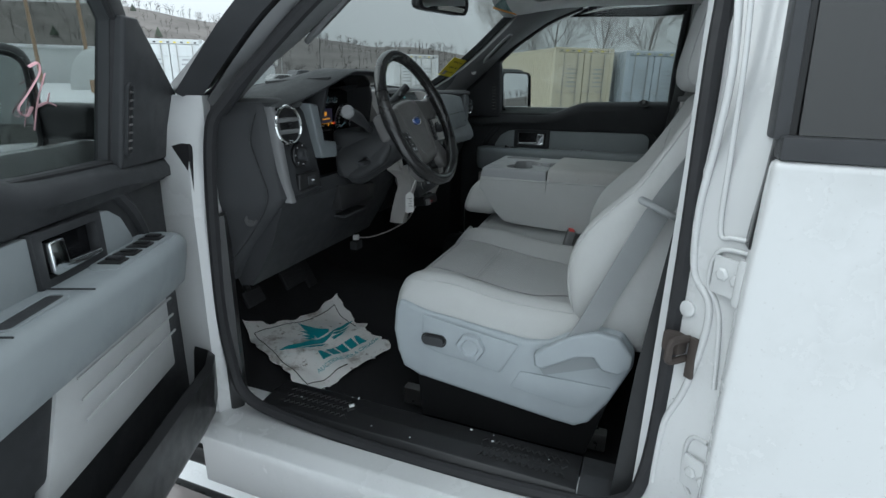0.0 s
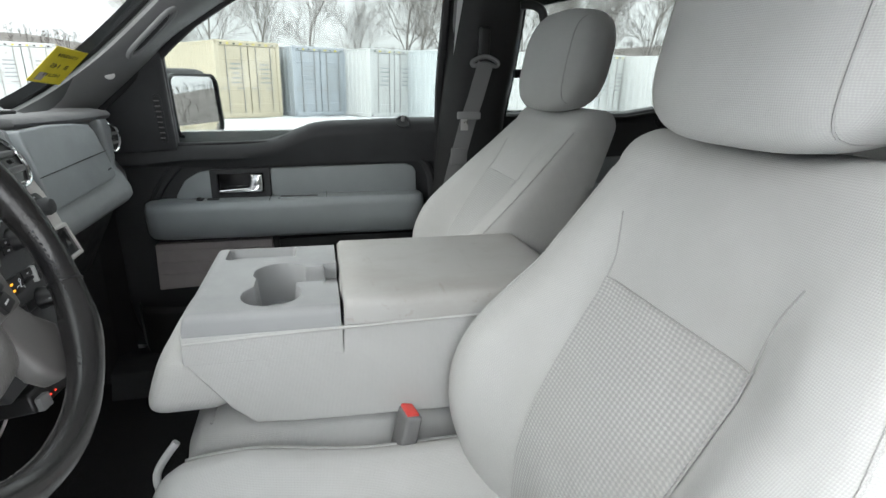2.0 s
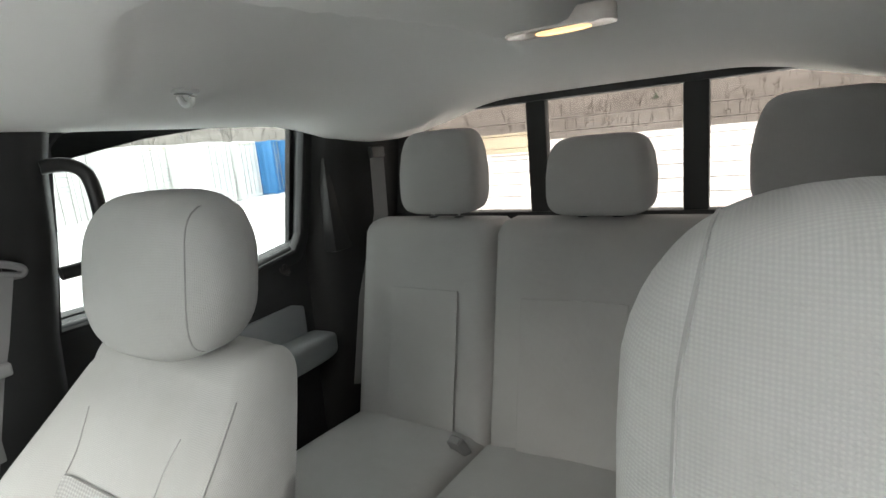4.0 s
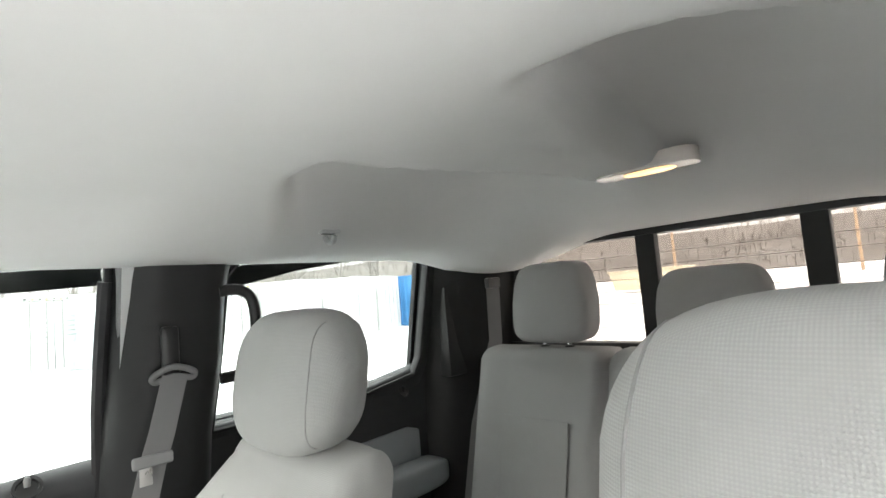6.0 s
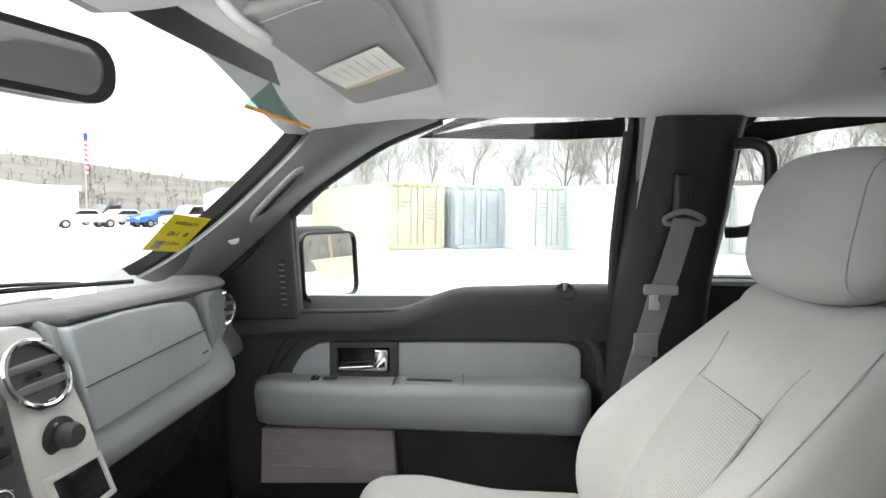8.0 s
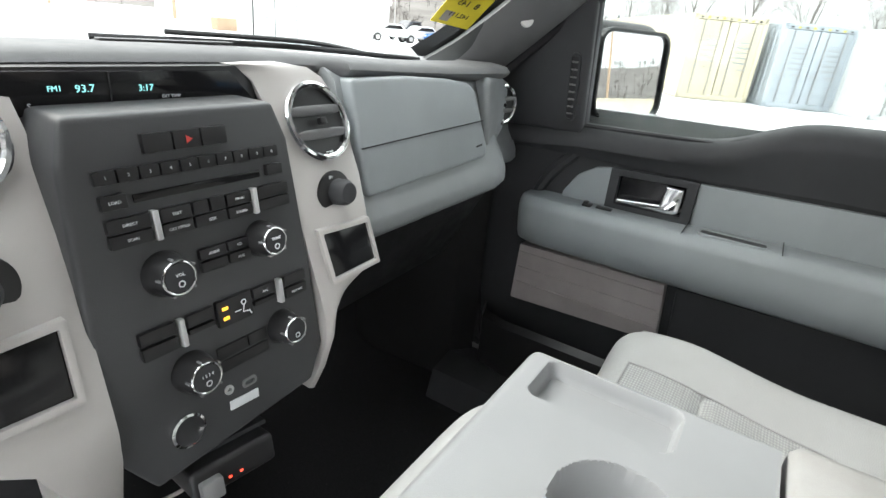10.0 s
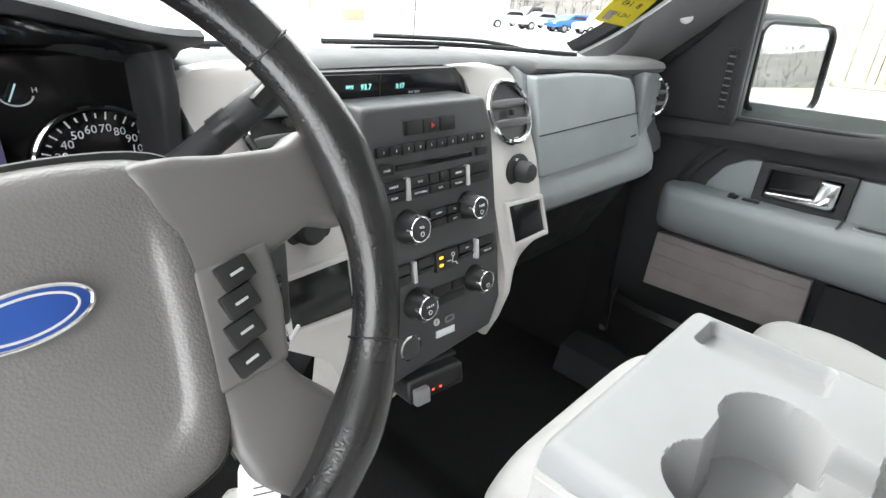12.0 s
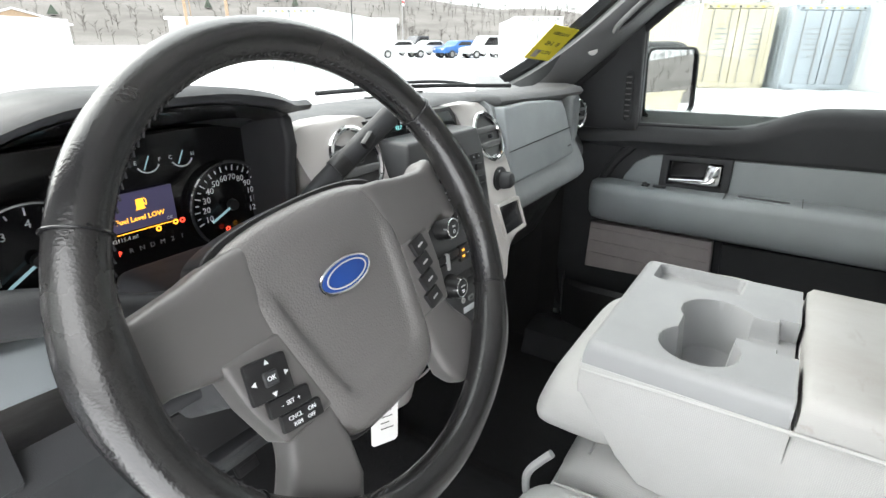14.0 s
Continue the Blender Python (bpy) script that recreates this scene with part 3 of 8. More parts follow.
# C-pillars inside
for s in (1, -1):
    def c_trim():
        rings = []
        for z, y0, x in ((0.70, -1.58, 0.80), (1.2, -1.60, 0.79), (1.45, -1.61, 0.775), (1.65, -1.615, 0.745), (1.83, -1.61, 0.715)):
            rings.append([(x + 0.09, y0 + 0.02, z), (x + 0.03, y0, z), (x, y0 - 0.04, z), (x - 0.035, y0 - 0.13, z), (x - 0.075, -1.845, z), (x - 0.06, -1.90, z), (x + 0.09, -1.90, z)])
        return loft(rings)
    bm = c_trim()
    solo("c_pillar_trim", bm if s > 0 else mirrored(bm), "trim", "dark grey moulded trim of the rear pillar", "pillar trim", "pillar trims", "structure", 50)
    part("c_pillar_upper", box((0.79 * s, -1.78, 1.66), (0.06, 0.34, 0.42), 0.01), "black", cab)
    sk = box((0.90 * s, -1.78, 1.02), (0.10, 0.36, 0.86), 0.02)
    part("c_pillar", sk, "paint", cab)

# roof rails above the doors
for bm, s in both(lambda: tube([(0.77, y, 1.882) for y in (-0.18, -0.5, -0.9, -1.3, -1.7)], 0.036, 12)):
    part("roof_rail", bm, "paint", cab)
for bm, s in both(lambda: tube([(0.742, -0.245, 1.836), (0.735, -0.40, 1.853), (0.73, -0.70, 1.858), (0.73, -1.2, 1.858), (0.735, -1.60, 1.852)], 0.011, 8)):
    part("door_seal", bm, "rubber", cab, "black rubber door seal")

# driver's door opening: seal, sill, hinge post
OPEN = [(0.0, 1.70), (0.10, 1.615), (0.25, 1.47), (0.30, 1.37), (0.325, 1.03), (0.316, 0.85), (0.278, 0.73), (0.14, 0.695), (-0.145, 0.68), (-0.50, 0.69), (-0.64, 0.72), (-0.685, 0.83), (-0.687, 1.19), (-0.682, 1.47), (-0.682, 1.60), (-0.69, 1.80)]
for s in (1, -1):
    part("opening_seal", tube(spline([(s * (0.872 - 0.2 * max(0, z - 1.39)), y, z) for y, z in OPEN], 5), 0.014, 8), "rubber", cab, "black rubber door seal")
    part("sill", prism([(0.955 * s, 0.50), (0.955 * s, 0.64), (0.935 * s, 0.672), (0.86 * s, 0.678), (0.84 * s, 0.70), (0.80 * s, 0.70), (0.80 * s, 0.50)], "y", 0.36, -1.75, 0.006), "paint" if s < 0 else "black", cab)
    part("hinge_post", loft([[(s * 0.86, 0.32, z), (s * (0.900 - 0.5 * d), 0.345, z), (s * (0.905 - 0.5 * d), 0.42, z), (s * (0.90 - 0.5 * d), 0.60, z), (s * 0.80, 0.60, z), (s * 0.80, 0.34, z)] for z, d in ((0.50, 0.0), (0.72, 0.0), (1.2, 0.0), (1.40, 0.02), (1.47, 0.06))]), "paint", cab)
    part("kick_panel", loft([[(s * 0.855, 0.30, z), (s * 0.875, 0.32, z), (s * 0.84, 0.66, z), (s * 0.78, 0.66, z), (s * 0.80, 0.34, z)] for z in (0.58, 0.9, 1.10, 1.2)]), "black", cab, "black kick panel beside the footwell")

for s in (1, -1):
    # box added to stop daylight leaking in beside the dash
    part("cowl_side", box((0.87 * s, 0.60, 0.985), (0.05, 0.52, 0.77), 0.01), "black", cab)
    part("sill_trim", prism([(0.872 * s, 0.676), (0.858 * s, 0.702), (0.80 * s, 0.706), (0.72 * s, 0.69), (0.69 * s, 0.60), (0.85 * s, 0.60)], "y", 0.34 if s > 0 else -0.562, -1.72, 0.004), "dark", cab, "charcoal sill trim")
sill_plate = solo("sill_plate", prism([(-0.862, 0.686), (-0.85, 0.703), (-0.80, 0.708), (-0.735, 0.700), (-0.70, 0.66), (-0.80, 0.66)], "y", 0.25, -0.56, 0.004), "black", "black plastic door sill plate with a raised tread, scattered grit", "sill plate")
for k in range(2):
    for i in range(26):
        yy = (0.20 if k == 0 else -0.34) - i * 0.0075
        for j in range(3):
            tread = box((-0.824 + 0.026 * j, yy, 0.7085), (0.019, 0.0035, 0.003), 0.001, 1, Euler((0, 0, radians(40 if (i + j) % 2 else -40))).to_matrix())
            if j == 0 and i == 0 and k == 0:
                treads = tread
            else:
                treads = join(treads, tread)
tagged(part("tread_pattern", treads, "black", sill_plate), kind="stuff")

# pressed lines, striker, hinges and plug on the driver's jamb
JN = Vector((-0.745, 0.667, 0))
for pts, r in (([(-0.862, -0.690, 1.70), (-0.888, -0.702, 1.557), (-0.889, -0.700, 1.449), (-0.882, -0.693, 1.33), (-0.888, -0.701, 1.23), (-0.913, -0.728, 1.184), (-0.914, -0.729, 1.11), (-0.902, -0.716, 1.012), (-0.885, -0.697, 0.93), (-0.882, -0.695, 0.80)], 0.006), ([(-0.884, -0.708, 1.66), (-0.901, -0.715, 1.546), (-0.905, -0.719, 1.431), (-0.910, -0.724, 1.307), (-0.925, -0.741, 1.300), (-0.942, -0.760, 1.302)], 0.004), ([(-0.944, -0.762, 1.283), (-0.918, -0.733, 1.278), (-0.908, -0.722, 1.255), (-0.909, -0.723, 1.215), (-0.921, -0.737, 1.19), (-0.93, -0.746, 1.15), (-0.938, -0.755, 1.05)], 0.004), ([(-0.944, -0.762, 0.95), (-0.926, -0.743, 0.945), (-0.920, -0.735, 0.92), (-0.922, -0.738, 0.86), (-0.935, -0.752, 0.835)], 0.004)):
    part("press_line", tube([Vector(p) - JN * 0.001 for p in spline(pts, 6)], r, 10), "paint", cab)
striker = thing("door_striker", (-0.90, -0.71, 1.08), "dark rusty door latch striker on the white pillar", "striker")
SM = facing((-0.899, -0.712, 1.095), JN)
part("plate", moved(box((0.012, -0.012, 0.003), (0.016, 0.075, 0.008), 0.003), SM), "rust", striker)
part("loop", moved(tube(spline([(0.0, 0.018, 0.0), (-0.004, 0.018, 0.036), (-0.004, 0.0, 0.042), (-0.004, -0.018, 0.036), (0.0, -0.018, 0.0)], 5), 0.0065, 8), SM), "rust", striker)
part("block", moved(box((-0.018, 0.006, 0.012), (0.034, 0.034, 0.024), 0.004), SM), "rust", striker)
for zc, xh in ((1.240, -0.931), (0.882, -0.940)):
    HM = facing((xh, -0.680 - (-xh - 0.87) * 1.117, zc), JN)
    hinge = part("hinge", moved(box((0, 0, 0.005), (0.052, 0.060, 0.010), 0.004), HM), "paint", cab, "white painted steel hinge with bolts")
    part("knuckle", moved(lathe([(0.009, -0.036), (0.011, -0.03), (0.011, 0.03), (0.009, 0.036)], (0, 0, 0)), HM @ Matrix.Translation((0.026, 0, 0.010)) @ Euler((radians(90), 0, 0)).to_matrix().to_4x4()), "paint", hinge)
    for dx, dz in ((-0.008, 0.004), (0.016, 0.0)):
        part("bolt", moved(lathe([(0.011, 0.008), (0.011, 0.012), (0.007, 0.015)], (dx, dz, 0), "z", 6), HM), "paint", hinge)
solo("jamb_plug", moved(lathe([(0.014, -0.004), (0.014, 0.003), (0.011, 0.005)], (0, 0, 0)), facing((-0.889, -0.702, 1.162), JN)), "paint", "round white plug in the door jamb", "plug")
solo("jamb_plug", moved(lathe([(0.006, -0.004), (0.006, 0.002), (0.004, 0.003)], (0, 0, 0), seg=14), facing((-0.893, -0.706, 0.985), JN)), "paint", "small round white plug in the door jamb", "plug")

# floor, tunnel, firewall, rear wall
def floor_z(x, y):
    t = 0.10 * smooth01((0.22 - abs(x)) / 0.16) * smooth01((y + 1.2) / 0.5)
    up = 0.30 * smooth01((y - 0.60) / 0.26)
    return 0.615 + t + up


solo("floor", sheet(lambda u, v: ((2 * v - 1) * 0.875, 0.86 - 2.75 * u, floor_z((2 * v - 1) * 0.875, 0.86 - 2.75 * u)), 60, 50, 0.02), "carpet", "black carpeted cab floor with a low tunnel", "floor", kind="structure", smooth=60)
solo("firewall", box((0, 0.80, 1.11), (1.75, 0.05, 0.54), 0.01), "black", "black firewall behind the dashboard", "wall", kind="structure")
solo("wall_rear", box((0, -1.93, 1.06), (1.72, 0.08, 0.90), 0.01), "trim", "dark cab wall behind the rear seats", "wall", kind="structure")
part("belly", box((0, -0.55, 0.53), (1.84, 2.8, 0.06), 0.01), "black", cab)
part("cowl", loft([[(x, glass_y(x, 1.43) + 0.01, 1.40), (x, glass_y(x, 1.43) + 0.03, 1.43), (x, glass_y(x, 1.43) + 0.14, 1.40), (x, glass_y(x, 1.43) + 0.14, 1.36), (x, glass_y(x, 1.43), 1.36)] for x in [k * 0.075 - 0.825 for k in range(23)]]), "black", cab, "black plastic cowl below the windshield")
part("hood", sheet(lambda u, v: ((2 * v - 1) * 0.86, 0.78 - 0.25 * (2 * v - 1) ** 2 + 1.15 * u, 1.33 - 0.10 * u ** 2 - 0.06 * (2 * v - 1) ** 4), 14, 18, 0.02), "paint", cab)

# windshield
window_1 = thing("window_1", (0, 0.2, 1.45), "curved windshield with a dark tinted band along its top", "windshield", kind="structure")
ws = part("pane", sheet(lambda u, v: ((2 * v - 1) * 0.72, glass_y((2 * v - 1) * 0.72, 1.42 + 0.43 * u), 1.42 + 0.43 * u), 16, 32, 0), "glass", window_1)
ws.visible_shadow = False
part("black_border", sheet(lambda u, v: ((2 * v - 1) * 0.70, glass_y((2 * v - 1) * 0.70, 1.828 + 0.02 * u) - 0.006, 1.828 + 0.02 * u), 2, 32, 0.002), "black", window_1)
part("lower_border", sheet(lambda u, v: ((2 * v - 1) * 0.72, glass_y((2 * v - 1) * 0.72, 1.425 + 0.012 * u) - 0.006, 1.425 + 0.012 * u), 2, 32, 0.002), "black", window_1)
band = part("tint_band", sheet(lambda u, v: (0.435 + 0.20 * v, glass_y(0.435 + 0.20 * v, 1.792 + 0.04 * u) - 0.004, 1.792 - 0.005 * v + 0.045 * u), 2, 8, 0), "shade_band", window_1)
band.visible_shadow = False
part("band_edge", sheet(lambda u, v: (0.435 + 0.20 * v, glass_y(0.435 + 0.20 * v, 1.790 + 0.004 * u) - 0.005, 1.788 - 0.005 * v + 0.005 * u), 2, 8, 0.0006), "orange", window_1, "orange edge line of the tinted band")

# rear window: three panes, posts, heater lines
window_2 = thing("window_2", (0, -1.86, 1.5), "rear cab window in three panes with fine heater lines", "window", kind="structure")
for x0, x1 in ((0.224, 0.66), (-0.165, 0.165), (-0.66, -0.224)):
    p = part("pane", box(((x0 + x1) / 2, -1.862, 1.68), (x1 - x0 + 0.02, 0.004, 0.33), 0), "privacy", window_2)
    p.visible_shadow = False
    for k in range(7):
        part("heater_line", box(((x0 + x1) / 2, -1.858, 1.575 + k * 0.034), (x1 - x0, 0.0012, 0.0012), 0), "plate", window_2)
for x in (0.195, -0.195):
    part("post", box((x, -1.855, 1.68), (0.056, 0.03, 0.33), 0.006), "trim", window_2)
for z in (1.842, 1.522):
    part("rail", box((0, -1.86, z), (1.5, 0.05, 0.026), 0.008), "trim", window_2)
for x in (-0.70, 0.70):
    part("corner_frame", prism([(x - 0.05, 1.50), (x + 0.09, 1.50), (x + 0.09, 1.87), (x - (0.09 if x > 0 else -0.04), 1.87)], "y", -1.88, -1.84, 0.006), "trim", window_2)


# ---- doors ----
def front_door(s, name, label):
    """A front door in its shut place on side s (1 right, -1 left)."""
    def P(nm, bm, mat, parent, lab="", smooth=40):
        return part(nm, bm if s > 0 else mirrored(bm), mat, parent, lab, smooth)

    d = thing(name, (0.93 * s, 0.36, 0.7), label, "truck door", "front doors")
    fwd = 0.11 if s < 0 else 0.0
    win = window_points()
    outer = [(0.335, 1.34), (0.265, 1.49), (0.09, 1.70), (0.02, 1.755), (-0.06, 1.80), (-0.14, 1.832), (-0.22, 1.858), (-0.345, 1.88), (-0.546, 1.888), (-0.70, 1.888), (-0.725, 1.86), (-0.725, 1.42), (-0.44, 1.385), (-0.31, 1.372), (-0.25, 1.352), (-0.13, 1.32)]
    P("window_frame", ring_prism(win, outer, "x", lambda p: side_x(p[1]) + 0.012, lambda p: side_x(p[1]) + 0.040, 0.004), "dark", d)
    P("inner_seal", tube([(side_x(z) + 0.010, y, z) for y, z in grown(win, 0.004)], 0.007, 6, True), "rubber", d)
    P("outer_skin", prism([(0.34, 0.58), (0.35, 1.30), (0.335, 1.38), (-0.765, 1.40), (-0.765, 0.58)], "x", 0.955, 0.985, 0.01), "paint", d)
    gl = P("glass", prism([(p[0], p[1]) for p in grown(win, 0.015)], "x", lambda p: side_x(p[1]) + 0.034, lambda p: side_x(p[1]) + 0.038, 0), "side_glass", d)
    gl.visible_shadow = False
    # belt roll and upper trim
    belt = [(0.335 + fwd, 1.316), (0.23, 1.316), (0.10, 1.328), (-0.02, 1.332), (-0.13, 1.338), (-0.19, 1.352), (-0.25, 1.378), (-0.31, 1.395), (-0.42, 1.401), (-0.58, 1.408), (-0.72, 1.412)]
    rings = []
    for y, z in [tuple(v) for v in spline([(a, b, 0) for a, b in belt], 4) for v in [(v[0], v[1])]]:
        lo = 1.285 + 0.01 * smooth01((-0.1 - y) / 0.3)
        rings.append([(0.915, y, z + 0.024), (0.893, y, z + 0.026), (0.868, y, z + 0.018), (0.853, y, z), (0.853, y, z - 0.02), (0.862, y, (z + lo) / 2), (0.872, y, lo), (0.915, y, lo)])
    P("belt_roll", loft(rings), "dark", d, "dark grey soft belt roll below the window", 60)
    # door panel body with a carved recess line
    P("panel", prism([(0.335 + fwd, 0.70), (0.345 + fwd, 1.10), (0.335 + fwd, 1.325), (-0.70, 1.33), (-0.715, 1.10), (-0.70, 0.66), (-0.10, 0.66)], "x", 0.885, 0.945, 0.012), "dark", d, "charcoal lower door panel")
    trim = spline([(0.205, 1.12, 0), (0.185, 1.20, 0), (0.13, 1.275, 0), (0.06, 1.302, 0), (-0.30, 1.312, 0), (-0.56, 1.316, 0), (-0.63, 1.30, 0), (-0.665, 1.24, 0), (-0.672, 1.12, 0)], 4)
    P("recess_roll", tube([(0.884, v.x, v.y) for v in trim], 0.014, 8), "dark", d)
    P("insert_front", prism([(0.135, 1.15), (0.128, 1.20), (0.10, 1.245), (0.062, 1.268), (0.028, 1.274), (0.026, 1.15)], "x", 0.872, 0.89, 0.004), "grey", d, "blue-grey door insert")
    P("insert", prism([(-0.150, 1.15), (-0.149, 1.278), (-0.575, 1.288), (-0.602, 1.278), (-0.612, 1.262), (-0.614, 1.15)], "x", 0.872, 0.89, 0.004), "grey", d, "blue-grey door insert")
    bez = P("handle_bezel", ring_prism([(0.008, 1.200), (0.008, 1.262), (-0.128, 1.266), (-0.128, 1.204)], [(0.028, 1.178), (0.028, 1.276), (-0.149, 1.282), (-0.149, 1.184)], "x", 0.866, 0.885, 0.003), "dark", d)
    P("recess", prism([(0.01, 1.198), (0.01, 1.264), (-0.13, 1.268), (-0.13, 1.202)], "x", 0.884, 0.889, 0), "gloss", d)
    hd = P("handle", prism([(0.004, 1.206), (0.004, 1.214), (-0.085, 1.221), (-0.090, 1.262), (-0.125, 1.262), (-0.125, 1.212), (-0.115, 1.206)], "x", 0.858, 0.874, 0.004, 3), "chrome", d, "chrome inside door handle")
    # armrest
    rings = []
    for k, y in enumerate([0.215, 0.21, 0.195, 0.165, 0.10, -0.10, -0.30, -0.50, -0.58, -0.612, -0.628, -0.632]):
        w = [0.2, 0.6, 0.86, 0.97, 1, 1, 1, 1, 1, 0.95, 0.7, 0.3][k]
        zt, zb, xi = 1.190 + 0.010 * smooth01(-y / 0.4) - 0.02 * (1 - w), 1.075 + 0.012 * (1 - w), 0.885 - 0.103 * w
        ring = [(0.892, y, zt - 0.002)]
        for a in range(7):
            th = radians(90 - a * 15)
            ring.append((xi + 0.026 * (1 - math.sin(radians(a * 15))), y, zt - 0.026 * (1 - math.cos(radians(a * 15)))))
        ring += [(xi + 0.003, y, (zt + zb) / 2), (xi + 0.012, y, zb + 0.012), (xi + 0.03, y, zb), (0.892, y, zb - 0.004)]
        rings.append(ring)
    P("armrest", loft(rings), "grey", d, "blue-grey padded armrest", 50)
    pz = lambda y: 1.191 + 0.010 * smooth01(-y / 0.4)
    P("pull_cup", ring_prism(rrect(0.026, 0.115, 0.008, 3, 0.826, -0.235), rrect(0.038, 0.128, 0.012, 3, 0.826, -0.235), "z", 1.189, 1.1995, 0.001), "grey", d)
    P("pull_floor", prism(rrect(0.027, 0.116, 0.008, 3, 0.826, -0.235), "z", 1.188, 1.1978, 0), "dark", d)
    for y in (-0.148, -0.318):
        P("seam", box((0.83, y, pz(y) + 0.002), (0.085, 0.0015, 0.0025), 0), "dark", d)
    if s < 0:
        P("switch_panel", prism(rrect(0.060, 0.235, 0.028, 5, 0.835, 0.062), "z", 1.186, pz(0.05) + 0.0015, 0.001, 1), "grey", d)
    for k in range(4 if s < 0 else 1):
        yk, xk = (0.055, 0.835) if s > 0 else (0.130 - 0.047 * k, 0.835)
        wk, lk = (0.024, 0.019) if s > 0 else (0.040, 0.032)
        sw = P("switch", box((xk, yk, pz(yk) + 0.0015), (wk, lk, 0.005), 0.002), "black", d)
        P("switch_tip", box((xk, yk + 0.2 * lk, pz(yk) + 0.005), (wk * 0.7, lk * 0.5, 0.007 if k in (0, 3) else 0.003), 0.002), "black", d)
    if s > 0:
        P("lock_switch", box((0.835, 0.018, pz(0.02) + 0.002), (0.014, 0.034, 0.004), 0.0015), "dark", d)
    # map pocket and kick plate
    P("kick_plate", prism([(0.21, 0.90), (0.205, 1.05), (-0.14, 1.055), (-0.15, 0.915)], "x", 0.852, 0.886, 0.006), "plate", d, "brown-grey ribbed plastic panel") if s > 0 else P("kick_plate", prism([(0.20, 0.86), (0.205, 1.065), (-0.16, 1.065), (-0.25, 0.86)], "x", 0.862, 0.886, 0.006), "light", d, "pale grey plastic panel")
    for z in (0.95, 0.99, 1.03):
        P("rib", box((0.851, 0.03, z), (0.004, 0.34, 0.005), 0.0015), "plate" if s > 0 else "light", d)
    P("pocket", loft([[(0.89, y, 0.70), (0.80 + o, y, 0.69), (0.775 + o, y, 0.74), (0.77 + o, y, 0.855), (0.785 + o, y, 0.868), (0.79 + o, y, 0.85), (0.80 + o, y, 0.75), (0.89, y, 0.74)] for y, o in ((0.27, 0.06), (0.25, 0.02), (0.18, 0.0), (-0.1, 0.0), (-0.45, 0.0), (-0.60, 0.02), (-0.63, 0.06))]), "black", d, "black map pocket")
    P("speaker_cover", prism([(-0.17, 0.90), (-0.16, 1.05), (-0.62, 1.055), (-0.64, 0.90)], "x", 0.868, 0.888, 0.01), "dark", d)
    # sail panel with a narrow defroster outlet
    sail_x = lambda z: 0.866 - 0.178 * (z - 1.335)
    P("sail_panel", prism([(0.335 + fwd, 1.33), (0.33 + 0.8 * fwd, 1.40), (0.275 + 0.5 * fwd, 1.475), (0.125 + 0.3 * fwd, 1.612), (0.108, 1.612), (0.108, 1.335)], "x", lambda p: sail_x(p[1]) - 0.006, lambda p: sail_x(p[1]) + 0.024, 0.008, 3), "dark", d, "charcoal triangular sail panel")
    vy = 0.137 if s > 0 else 0.128
    P("defrost_frame", ring_prism(rrect(0.014, 0.128, 0.007, 4, vy, 1.428), rrect(0.024, 0.140, 0.012, 4, vy, 1.428), "x", lambda p: sail_x(p[1]) - 0.012, lambda p: sail_x(p[1]) - 0.004, 0.001), "dark", d)
    P("defrost_hole", prism(rrect(0.015, 0.129, 0.007, 4, vy, 1.428), "x", lambda p: sail_x(p[1]) - 0.0085, lambda p: sail_x(p[1]) - 0.004, 0), "black", d)
    for k in range(8):
        P("vane", box((sail_x(1.375 + k * 0.015) - 0.0105, vy, 1.375 + k * 0.015), (0.004, 0.014, 0.0035), 0.001), "hub", d)
    # lock knob in its cup
    P("lock_cup", moved(lathe([(0.024, 0.0), (0.024, 0.004), (0.018, 0.004), (0.015, -0.006)], (0, 0, 0), seg=22), facing((0.858, -0.567, 1.422), (-0.7, 0, 0.7))), "black", d)
    P("lock_knob", lathe([(0.005, 0), (0.006, 0.012), (0.004, 0.018)], (0.858, -0.567, 1.424), "z", 12), "pillar", d)
    band = [(-0.30, 1.862), (-0.42, 1.872), (-0.56, 1.876), (-0.665, 1.874), (-0.700, 1.862), (-0.716, 1.83), (-0.720, 1.70), (-0.722, 1.40), (-0.725, 1.10), (-0.72, 0.75)]
    P("edge_trim", tube(spline([(side_x(z) - 0.010, y, z) for y, z in band], 5), 0.0165, 12, flat=0.8), "door_edge", d, "grey rounded door frame edge", 60)
    P("edge_frame", prism([(-0.70, 0.62), (-0.70, 1.41), (-0.765, 1.41), (-0.765, 0.62)], "x", 0.90, 0.955, 0.008), "paint", d)
    P("front_edge", prism([(0.30, 0.62), (0.30, 1.33), (0.345, 1.33), (0.345, 0.62)], "x", 0.90, 0.955, 0.008), "paint", d)
    # rain guard over the glass
    P("rain_guard", ring_prism([(-0.24, 1.803), (-0.33, 1.829), (-0.40, 1.842), (-0.55, 1.848), (-0.662, 1.846), (-0.668, 1.838), (-0.55, 1.831), (-0.40, 1.827)] , [(-0.20, 1.795), (-0.30, 1.842), (-0.40, 1.862), (-0.55, 1.866), (-0.69, 1.866), (-0.70, 1.797), (-0.55, 1.790), (-0.40, 1.792)], "x", lambda p: side_x(p[1]) + 0.075, lambda p: side_x(p[1]) + 0.085, 0.002), "black", d, "dark smoked rain guard above the window")
    # mirror
    mr = P("mirror_arm", box((0.985, 0.19, 1.42), (0.12, 0.07, 0.07), 0.02, 3), "black", d)
